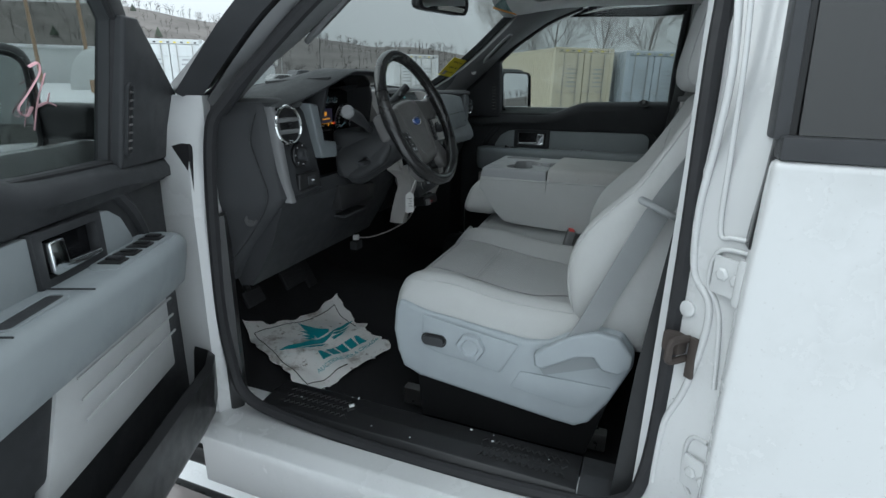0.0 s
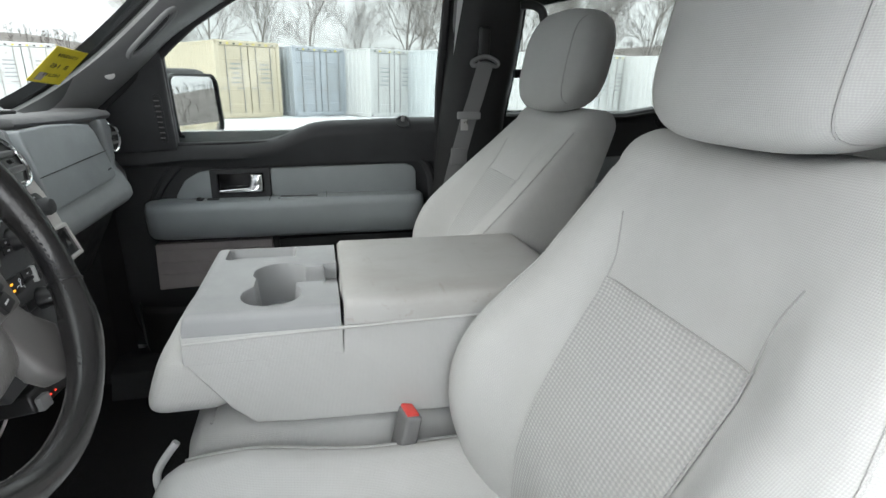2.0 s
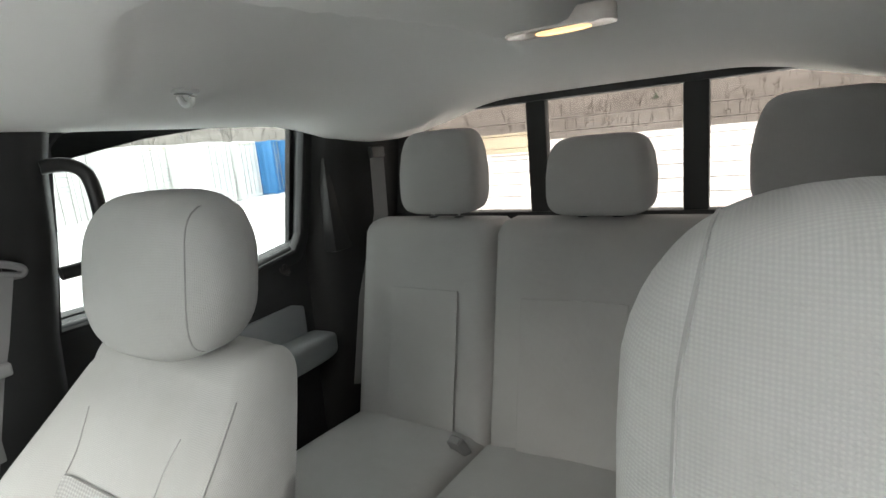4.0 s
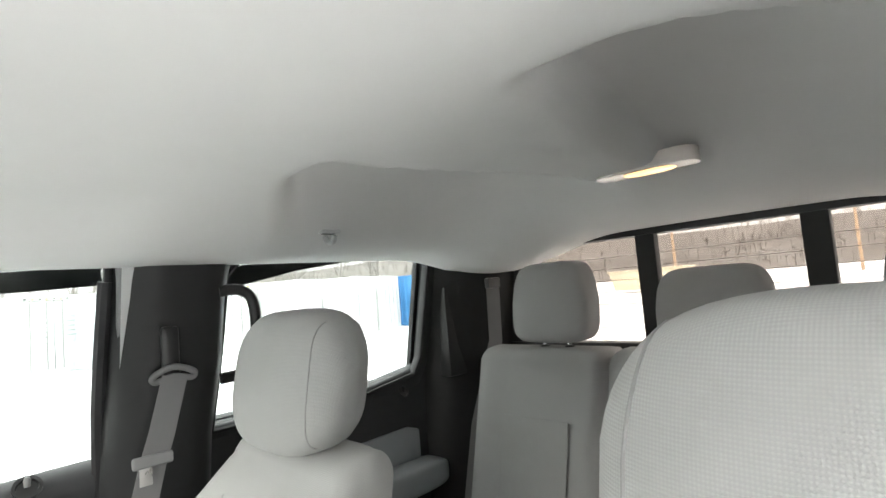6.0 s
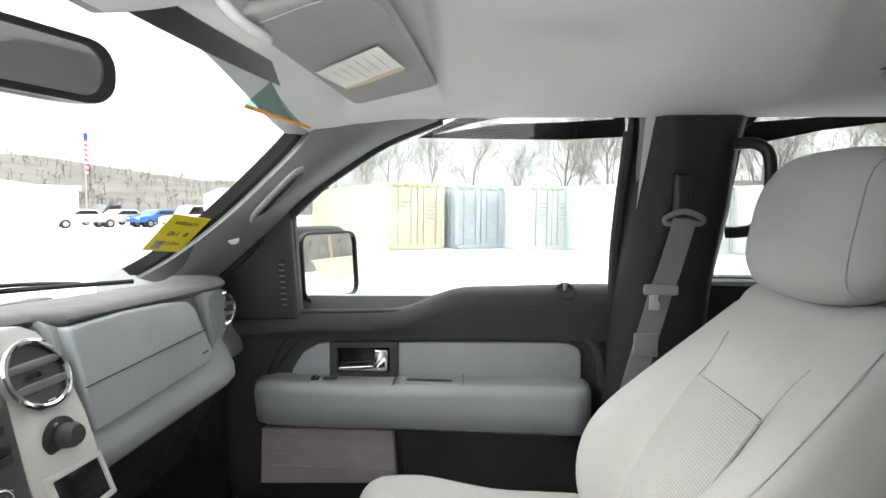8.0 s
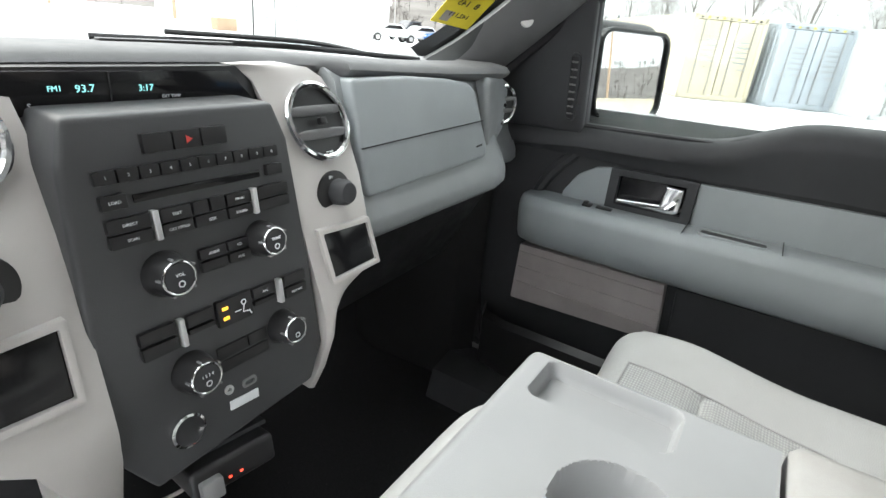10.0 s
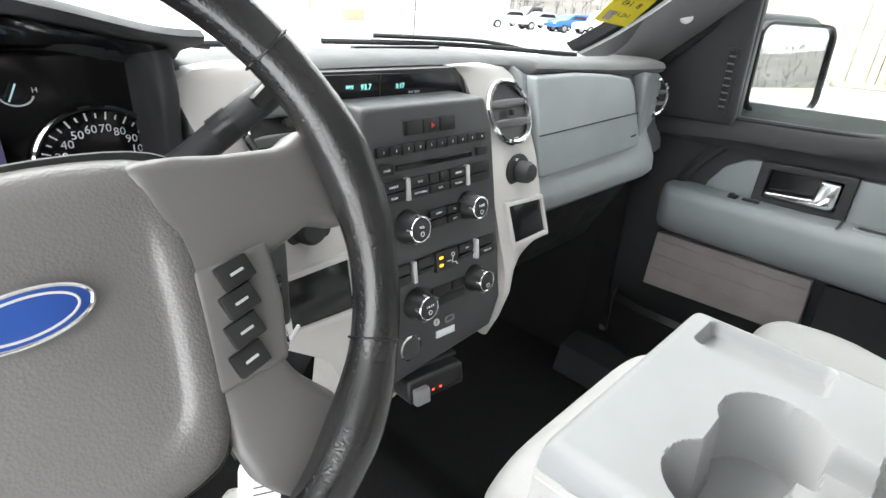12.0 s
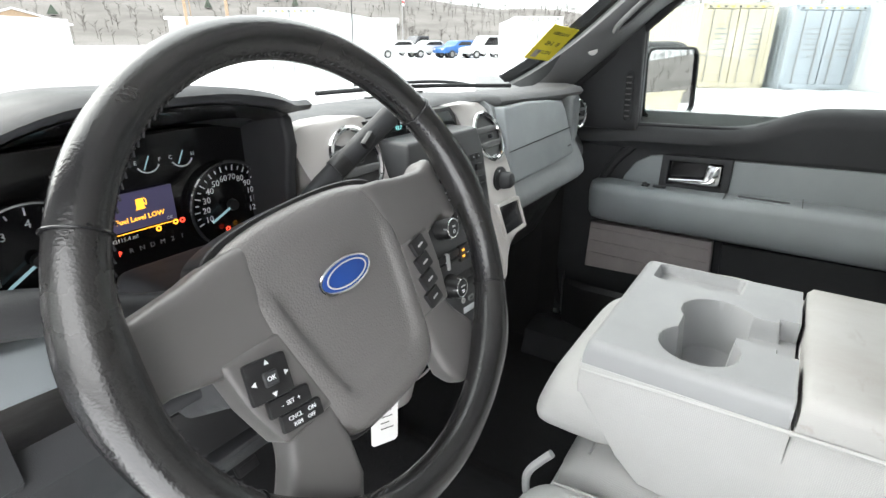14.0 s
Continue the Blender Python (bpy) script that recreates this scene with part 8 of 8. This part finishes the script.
def container(fl, yaw, length, color, label, h=2.59):
    """A shipping container: fl is its front left corner on the ground, yaw the way its long axis runs."""
    mat = M.setdefault("box_" + color[0], None) or container_paint("container_" + color[0], color[1])
    M["box_" + color[0]] = mat
    W = 2.44
    c = thing("shipping_container", (fl[0], fl[1], 0.05), label, "container", "containers in the yard")
    B = Matrix.Translation((fl[0], fl[1], 0.05)) @ Euler((0, 0, yaw)).to_matrix().to_4x4()

    def P(nm, bm, m=mat, lab=""):
        return part(nm, moved(bm, B), m, c, lab, 30)

    def corrugated(n, L):
        pts = []
        for k in range(n):
            x = L * k / n
            d = L / n
            pts += [(x, 0.0), (x + d * 0.35, 0.0), (x + d * 0.5, 0.036), (x + d * 0.85, 0.036)]
        pts.append((L, 0.0))
        return pts
    for y0, sg in ((0.0, 1), (-W, -1)):
        cor = corrugated(int(length / 0.28), length - 0.3)
        bm = bmesh.new()
        a = [bm.verts.new((0.15 + x, y0 - sg * (0.02 + d), 0.16)) for x, d in cor]
        b = [bm.verts.new((0.15 + x, y0 - sg * (0.02 + d), h - 0.12)) for x, d in cor]
        for i in range(len(a) - 1):
            bm.faces.new((a[i], a[i + 1], b[i + 1], b[i]))
        P("side_wall", bm)
    P("roof", box((length / 2, -W / 2, h - 0.04), (length, W, 0.05), 0.01))
    P("floor", box((length / 2, -W / 2, 0.10), (length, W, 0.12), 0.01))
    P("end_wall", box((length - 0.05, -W / 2, h / 2), (0.06, W, h - 0.1), 0.01))
    for y in (-0.07, -W + 0.07):
        for z, t in ((0.09, 0.16), (h - 0.07, 0.13)):
            P("side_rail", box((length / 2, y, z), (length, 0.10, t), 0.01))
        for x in (0.08, length - 0.08):
            P("corner_post", box((x, y, h / 2), (0.16, 0.15, h), 0.015))
    for z in (0.09, h - 0.07):
        P("cross_rail", box((0.07, -W / 2, z), (0.12, W, 0.17), 0.01))
    for k in range(2):
        yc = -W / 2 + (0.555 if k == 0 else -0.555)
        dr = P("door", box((0.05, yc, h / 2), (0.05, 1.08, h - 0.34), 0.015))
        for j in range(4):
            part("panel_rib", moved(box((0.02, yc, 0.48 + j * 0.52), (0.03, 1.0, 0.06), 0.01), B), mat, dr)
        for dy in (-0.28, 0.28):
            rod = part("lock_rod", moved(lathe([(0.018, 0), (0.018, h - 0.32)], (-0.015, yc + dy, 0.16), "z", 8), B), "steel", dr)
            part("handle", moved(box((-0.03, yc + dy + 0.12, 1.05), (0.03, 0.30, 0.04), 0.008), B), "steel", dr)
        for j in range(5):
            part("marking_bar", moved(box((0.018, yc - 0.05, 1.25 + 0.16 * j), (0.006, 0.42 - 0.05 * (j % 3), 0.05), 0), B), "marking", dr)
    for z in (h - 0.10,):
        for j in range(9):
            P("chevron", box((0.005, -0.25 - j * 0.24, z), (0.01, 0.09, 0.05), 0), M["yellow"] if j % 2 else M["ink"])
    return c


YAW = math.atan2(0.52, 0.85)
TAN, BLUE_GREY, WHITE, PALE = ("tan", (0.62, 0.56, 0.43)), ("blue_grey", (0.46, 0.50, 0.545)), ("off_white", (0.62, 0.63, 0.63)), ("pale_grey", (0.58, 0.62, 0.64))
container((19.75, 3.1), YAW, 12.19, TAN, "tan steel shipping container with double doors, in snow", 2.66)
container((20.9, 0.55), YAW, 12.19, BLUE_GREY, "blue-grey steel shipping container with double doors, in snow", 2.6)
container((20.6, -2.35), YAW, 12.19, WHITE, "off-white steel shipping container with double doors, in snow", 2.6)
container((19.4, -5.3), YAW, 12.19, PALE, "pale grey steel shipping container, in snow", 2.6)
container((19.1, -8.2), YAW, 12.19, WHITE, "off-white steel shipping container with double doors, in snow", 2.6)
container((18.8, -11.0), YAW, 12.19, WHITE, "off-white steel shipping container with double doors, in snow", 2.6)
container((18.6, -13.6), YAW, 12.19, WHITE, "off-white steel shipping container with double doors, in snow", 2.6)
container((19.67, -15.93), YAW, 12.19, WHITE, "off-white steel shipping container with double doors, in snow", 2.6)
container((20.35, -18.45), YAW, 12.19, ("blue", (0.03, 0.16, 0.36)), "bright blue steel shipping container, in snow", 2.6)
container((15.8, -22.5), YAW, 12.19, ("blue", (0.03, 0.16, 0.36)), "bright blue steel shipping container, in snow", 2.6)
container((25.0, 12.6), YAW, 12.19, WHITE, "off-white steel shipping container with double doors, in snow", 2.6)
container((13.4, 17.55), math.atan2(5.1, 9.26), 12.19, ("snow_white", (0.58, 0.60, 0.60)), "white steel shipping container with double doors, in snow", 2.6)
container((4.0, 33.0), 0.6, 12.19, WHITE, "off-white steel shipping container far across the yard", 2.6)
container((23.5, 29.3), 0.2, 6.06, WHITE, "off-white short shipping container far across the yard", 2.6)

# parked cars
def parked_car(at, yaw, color, label, truck=False):
    mat = M.setdefault("car_" + color[0], None)
    if not mat:
        mat = M["car_" + color[0]] = plastic("car_paint_" + color[0], color[1], 0.25, 300, 0.02)
    c = thing("parked_truck" if truck else "parked_car", (at[0], at[1], 0.05), label, "truck" if truck else "car", "parked vehicles")
    B = Matrix.Translation((at[0], at[1], 0.05)) @ Euler((0, 0, yaw)).to_matrix().to_4x4()
    L, H = (5.4, 1.85) if truck else (4.6, 1.46)
    prof = [(-L / 2, 0.42), (-L / 2, 0.95), (-L / 2 + 0.25, 1.02), (-0.25 * L if not truck else -0.12 * L, 1.05), (-0.17 * L if not truck else -0.09 * L, H - 0.06), (-0.1 * L, H), (0.08 * L if not truck else 0.10 * L, H), (0.14 * L, H - 0.08), (0.25 * L, 1.02), (0.44 * L, 0.92), (L / 2, 0.80), (L / 2, 0.42)]
    part("body", moved(prism(prof, "y", -0.88, 0.88, 0.09, 3), B), mat, c, "", 40)
    gl = [(-0.19 * L if not truck else -0.085 * L, 1.08), (-0.14 * L if not truck else -0.07 * L, H - 0.12), (0.09 * L, H - 0.12), (0.19 * L, 1.06)]
    for y in (-0.885, 0.885):
        part("side_window", moved(prism(gl, "y", y - 0.008, y + 0.008, 0.004), B), "gloss", c)
    for x in (-0.31 * L, 0.31 * L):
        for y in (-0.80, 0.80):
            w = part("wheel", moved(lathe([(0.33, -0.11), (0.34, -0.08), (0.34, 0.08), (0.33, 0.11)], (x, y, 0.33), "y", 20), B), "rubber", c)
            part("rim", moved(lathe([(0.20, -0.12), (0.19, 0.0), (0.20, 0.12)], (x, y, 0.33), "y", 16), B), "steel", w)
    part("headlight", moved(box((L / 2 - 0.02, 0.6, 0.74), (0.08, 0.35, 0.14), 0.03), B), "clear_lens", c)
    part("headlight", moved(box((L / 2 - 0.02, -0.6, 0.74), (0.08, 0.35, 0.14), 0.03), B), "clear_lens", c)


for k, (x, y, col_, tr_) in enumerate(((38.5, 30.5, ("silver", (0.5, 0.5, 0.5)), False), (41.0, 29.0, ("silver", (0.5, 0.5, 0.5)), False), (42.0, 26.5, ("blue", (0.03, 0.12, 0.34)), False), (43.0, 24.0, ("white", (0.75, 0.75, 0.75)), True), (44.0, 21.3, ("white", (0.75, 0.75, 0.75)), True), (45.0, 33.0, ("dark", (0.06, 0.06, 0.07)), True), (47.0, 29.0, ("blue", (0.03, 0.12, 0.34)), False), (48.0, 25.5, ("dark", (0.06, 0.06, 0.07)), False))):
    parked_car((x, y), 2.6 + 0.1 * (k % 3), col_, "parked %s %s in the snowy yard" % (col_[0], "pickup truck" if tr_ else "saloon car"), tr_)

# brown building, sheds
bld = thing("brown_building", (31, 90, 0), "small tan gabled building with a white garage door and snowy roof", "building")
M["tan_wall"] = rough_matter("tan_siding", (0.34, 0.24, 0.16), (0.40, 0.29, 0.20), 2.0)
BM_ = Matrix.Translation((31, 90, 0.05)) @ Euler((0, 0, -0.33)).to_matrix().to_4x4()
part("walls", moved(prism([(-5.6, 0), (-5.6, 3.2), (0, 4.9), (5.6, 3.2), (5.6, 0)], "y", -5, 5, 0.02), BM_), "tan_wall", bld)
for sg in (-1, 1):
    part("roof", moved(prism([(0, 4.95), (sg * 6.1, 3.1), (sg * 6.1, 3.28), (0, 5.15)], "y", -5.5, 5.5, 0.02), BM_), "snow", bld)
part("garage_door", moved(box((0, -5.03, 1.4), (2.8, 0.08, 2.8), 0.02), BM_), "white_ink", bld)
for x in (-3.6, 3.4):
    part("window", moved(box((x, -5.03, 2.1), (1.1, 0.08, 0.9), 0.02), BM_), "gloss", bld)
shed = thing("long_white_building", (20, 95, 0), "long low white building with a snowy roof across the yard", "building")
part("wall", moved(prism([(0, 0), (0, 3.6), (26, 3.6), (26, 0)], "y", 0, 8, 0.02), Matrix.Translation((36, 62, 0)) @ Euler((0, 0, -0.9)).to_matrix().to_4x4()), "box_off_white", shed)
part("roof", moved(prism([(-0.3, 3.6), (26.3, 3.6), (26.3, 3.9), (-0.3, 3.9)], "y", -0.3, 8.3, 0.02), Matrix.Translation((36, 62, 0)) @ Euler((0, 0, -0.9)).to_matrix().to_4x4()), "snow", shed)
tent = thing("striped_canopy", (30, 42, 0), "white curved canopy shelter with ribs", "shelter")
part("cover", sheet(lambda u, v: (28.5 + 5 * v + 2.2 * math.cos(math.pi * u), 40.0 - 4 * v, 0.05 + 3.0 * math.sin(math.pi * u)), 14, 10, 0.05), "box_off_white", tent)
for x, y, cl in ((33.5, 44, "red"), (35.5, 43, "rust"), (39.5, 42.5, "blue")):
    eq = thing("yard_tractor", (x, y, 0.05), "small compact tractor parked in the snow", "tractor", "yard tractors")
    part("body", box((x, y, 0.75), (1.6, 0.9, 0.6), 0.1, 3), cl, eq)
    part("canopy_frame", ring_prism([(x - 0.4, 1.0), (x - 0.4, 2.0), (x + 0.4, 2.0), (x + 0.4, 1.0)], [(x - 0.48, 1.0), (x - 0.48, 2.08), (x + 0.48, 2.08), (x + 0.48, 1.0)], "y", y - 0.4, y + 0.4), "dark", eq)
    for dx in (-0.55, 0.55):
        part("wheel", lathe([(0.42, -0.5), (0.42, 0.5)], (x + dx, y, 0.45), "y", 16), "rubber", eq)
barrier = thing("orange_barrier", (17, 58, 0.05), "orange plastic road barrier standing in the snow", "barrier")
part("block", prism([(16.0, 0.05), (16.2, 1.1), (17.6, 1.1), (17.8, 0.05)], "y", 58, 58.6, 0.05), "red", barrier)
for k, (x, y) in enumerate(((24.5, 34.0), (29.0, 33.6))):
    solo("concrete_block", box((x, y, 0.45), (1.6, 0.7, 0.8), 0.05), "tan_wall", "pale concrete block standing in the snow", "concrete block", "yard blocks")
bin_ = thing("yellow_dumpster", (20.3, -46, 0), "long pale yellow open dumpster in the snow", "dumpster")
part("body", prism([(17.0, 0.3), (16.5, 2.0), (23.3, 2.0), (22.8, 0.3)], "y", -47, -44.8, 0.05), "box_tan", bin_)
part("rim", box((19.9, -45.9, 2.0), (7.0, 2.5, 0.12), 0.03), "box_tan", bin_)

# poles, flag
for x, y, h_ in ((34.4, 48.7, 12), (33.0, 53.5, 12), (95, 150, 14), (24.0, -62, 11), (8.0, -70, 11)):
    pl = thing("utility_pole", (x, y, 0), "weathered wooden utility pole", "utility pole", "utility poles")
    part("pole", lathe([(0.17, 0), (0.16, 4), (0.12, h_)], (x, y, 0), "z", 10), "tan_wall", pl)
    part("crossarm", box((x, y, h_ - 0.8), (2.2, 0.12, 0.14), 0.01), "tan_wall", pl)
flag = thing("flagpole", (43, 33.6, 0), "flagpole with a striped flag hanging limp", "flagpole")
part("pole", lathe([(0.07, 0), (0.05, 8.6)], (43, 33.6, 0), "z", 8), "steel", flag)
for k in range(7):
    part("red_stripe", box((43.10 + 0.05 * (k % 2), 33.55, 7.4 - 0.42 * k), (0.42 - 0.02 * k, 0.10, 0.22), 0.03, 2, Euler((0, 0.35, 0)).to_matrix()), "red", flag)
    part("white_stripe", box((43.10 + 0.05 * (k % 2), 33.55, 7.19 - 0.42 * k), (0.42 - 0.02 * k, 0.09, 0.21), 0.03, 2, Euler((0, 0.35, 0)).to_matrix()), "white_ink", flag)
part("canton", box((43.05, 33.50, 7.75), (0.36, 0.12, 0.6), 0.03), "blue", flag)


# bare trees
M["bark"] = rough_matter("grey_bark", (0.20, 0.185, 0.172), (0.29, 0.27, 0.252), 3.0)
# far woods lightened: the haze of distance is put into their colour
M["twigs"] = rough_matter("hazed_winter_woods", (0.10, 0.09, 0.083), (0.17, 0.155, 0.145), 0.05, 1.0)
M["pines"] = rough_matter("dark_pines", (0.05, 0.065, 0.05), (0.09, 0.105, 0.08), 0.2, 1.0)


def bare_tree(seed, height):
    rnd = random.Random(seed)
    trunk, limbs = bmesh.new(), bmesh.new()

    def seg(bm, a, b, ra, rb, n):
        d = (b - a).normalized()
        o = d.orthogonal().normalized()
        q = d.cross(o)
        r0 = [bm.verts.new(a + (o * math.cos(t) + q * math.sin(t)) * ra) for t in (2 * math.pi * k / n for k in range(n))]
        r1 = [bm.verts.new(b + (o * math.cos(t) + q * math.sin(t)) * rb) for t in (2 * math.pi * k / n for k in range(n))]
        for k in range(n):
            bm.faces.new((r0[k], r0[(k + 1) % n], r1[(k + 1) % n], r1[k]))

    def grow(p, d, length, r, level):
        steps = 4 if level < 2 else 3
        for k in range(steps):
            bend = Vector((rnd.uniform(-1, 1), rnd.uniform(-1, 1), rnd.uniform(-0.2, 0.5))) * (0.10 if level == 0 else 0.20)
            d2 = (d + bend).normalized()
            q = p + d2 * length / steps
            r2 = r * 0.82
            seg(trunk if level == 0 else limbs, p, q, r, r2, 7 if level == 0 else 4 if level < 3 else 3)
            if level < 4 and (level > 0 or k > 0):
                for _ in range(3 if level == 0 else 2 if level < 3 else 1 + (rnd.random() < 0.5)):
                    side = d2.orthogonal().normalized()
                    side.rotate(Matrix.Rotation(rnd.uniform(0, 2 * math.pi), 3, d2))
                    way = (d2 * 0.80 + side * rnd.uniform(0.45, 0.85) + Vector((0, 0, 0.25))).normalized()
                    grow(q, way, length * rnd.uniform(0.45, 0.66) * (1.15 if level == 0 else 1.0), max(r2 * 0.50, 0.007), level + 1)
            p, d, r = q, d2, r2

    grow(Vector((0, 0, 0)), Vector((0, 0, 1)), height * 0.62, height * 0.0135, 0)
    return trunk, limbs


models = []
spots = [(39.5, 6.5, 0, 1.0), (44, 3.8, 1, 1.05), (38.5, 0.2, 2, 0.95), (40.0, -3.6, 1, 0.8), (39.0, -6.8, 0, 1.2), (38.5, -10.0, 2, 1.15), (41, -13.5, 1, 1.1), (43, -17, 0, 1.1), (40, -21, 2, 1.05), (44, -25, 1, 1.2), (38, -29, 0, 1.1), (36, -34, 2, 1.1), (33, -38, 1, 1.1), (52, 14, 2, 1.1), (28, -42, 0, 1.0), (46, 10, 1, 0.9), (45, -8.5, 2, 1.2), (46, -15, 0, 1.3), (39, -18.5, 1, 1.2), (42, -22.5, 0, 1.3), (38, -25.5, 2, 1.25), (40, -31, 1, 1.3), (33, -31.5, 2, 1.2), (30, -35.5, 0, 1.15), (25, -39, 1, 1.1)]
for k, (x, y, v, sc) in enumerate(spots):
    if len(models) <= v:
        t = thing("bare_tree", (x, y, 0.0), "leafless grey tree behind the containers", "tree", "bare trees")
        trunk, limbs = bare_tree(11 + 7 * v, 8.6)
        o = Matrix.Translation((x, y, 0))
        a = part("trunk", moved(trunk, o), "bark", t, "", 40)
        part("crown", moved(limbs, o), "bark", t, "bare branching crown", 0)
        t.rotation_euler[2] = 0.7 * k
        t.scale = (sc, sc, sc)
        models.append(t)
    else:
        c = copy_thing(models[v], Matrix.Identity(4))
        c.matrix_basis = Matrix.Translation((x, y, 0)) @ Euler((0, 0, 1.3 * k)).to_matrix().to_4x4() @ Matrix.Diagonal((sc, sc, sc * 0.95, 1))


# wooded hills all round, with single bare trees and pines standing out of them
def hill_angle(az):
    """Height of the hills, in degrees, by the way round from ahead to the right."""
    pts = [(-180, 4.6), (-150, 4.5), (-100, 4.0), (-40, 4.6), (0, 5.4), (25, 6.2), (40, 6.4), (48, 5.6), (56, 4.4), (64, 3.6), (75, 2.6), (90, 2.6), (110, 3.8), (130, 4.8), (150, 5.0), (165, 4.6), (180, 4.6)]
    for (a, h0), (b, h1) in zip(pts, pts[1:]):
        if a <= az <= b:
            return h0 + (h1 - h0) * smooth01((az - a) / (b - a))
    return 3.0


def hill_point(u, v):
    az = -180 + 360 * u
    r = 150 + 190 * v
    a = radians(az)
    top = math.tan(radians(hill_angle(az))) * 300
    z = 0.0 + (top * smooth01(v) * 0.93 + 2.5 * noise.noise((u * 50, v * 5, 1)) * v)
    return Vector((r * math.sin(a), r * math.cos(a), z))


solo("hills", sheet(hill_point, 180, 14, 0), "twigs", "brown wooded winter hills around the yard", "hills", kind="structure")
rnd = random.Random(3)
wv, wf, pv, pf = [], [], [], []
for k in range(5200):
    u, v = rnd.random(), rnd.random() ** 0.8
    p = hill_point(u, v)
    az = -180 + 360 * u
    if rnd.random() < (0.06 if -30 < az < 45 else 0.01) and v < 0.75:
        h, w = rnd.uniform(3, 6), rnd.uniform(1.0, 1.8)
        b = len(pv)
        for j in range(6):
            t = 2 * math.pi * j / 6
            pv.append((p.x + w * math.cos(t), p.y + w * math.sin(t), p.z + 0.5))
        pv.append((p.x, p.y, p.z + h))
        pf += [(b + j, b + (j + 1) % 6, b + 6) for j in range(6)]
    else:
        h = rnd.uniform(3, 6)
        side = Vector((p.y, -p.x, 0)).normalized()
        b = len(wv)
        base = Vector((p.x, p.y, p.z))
        wv += [tuple(base - side * 0.08), tuple(base + side * 0.08), tuple(base + Vector((0, 0, h)))]
        wf.append((b, b + 1, b + 2))
        for j in range(7):
            s = base + Vector((0, 0, h * rnd.uniform(0.25, 0.75)))
            e = s + side * rnd.uniform(-1, 1) * h * 0.32 + Vector((0, 0, h * rnd.uniform(0.12, 0.38)))
            b = len(wv)
            wv += [tuple(s - Vector((0, 0, 0.12))), tuple(s + Vector((0, 0, 0.12))), tuple(e)]
            wf.append((b, b + 1, b + 2))
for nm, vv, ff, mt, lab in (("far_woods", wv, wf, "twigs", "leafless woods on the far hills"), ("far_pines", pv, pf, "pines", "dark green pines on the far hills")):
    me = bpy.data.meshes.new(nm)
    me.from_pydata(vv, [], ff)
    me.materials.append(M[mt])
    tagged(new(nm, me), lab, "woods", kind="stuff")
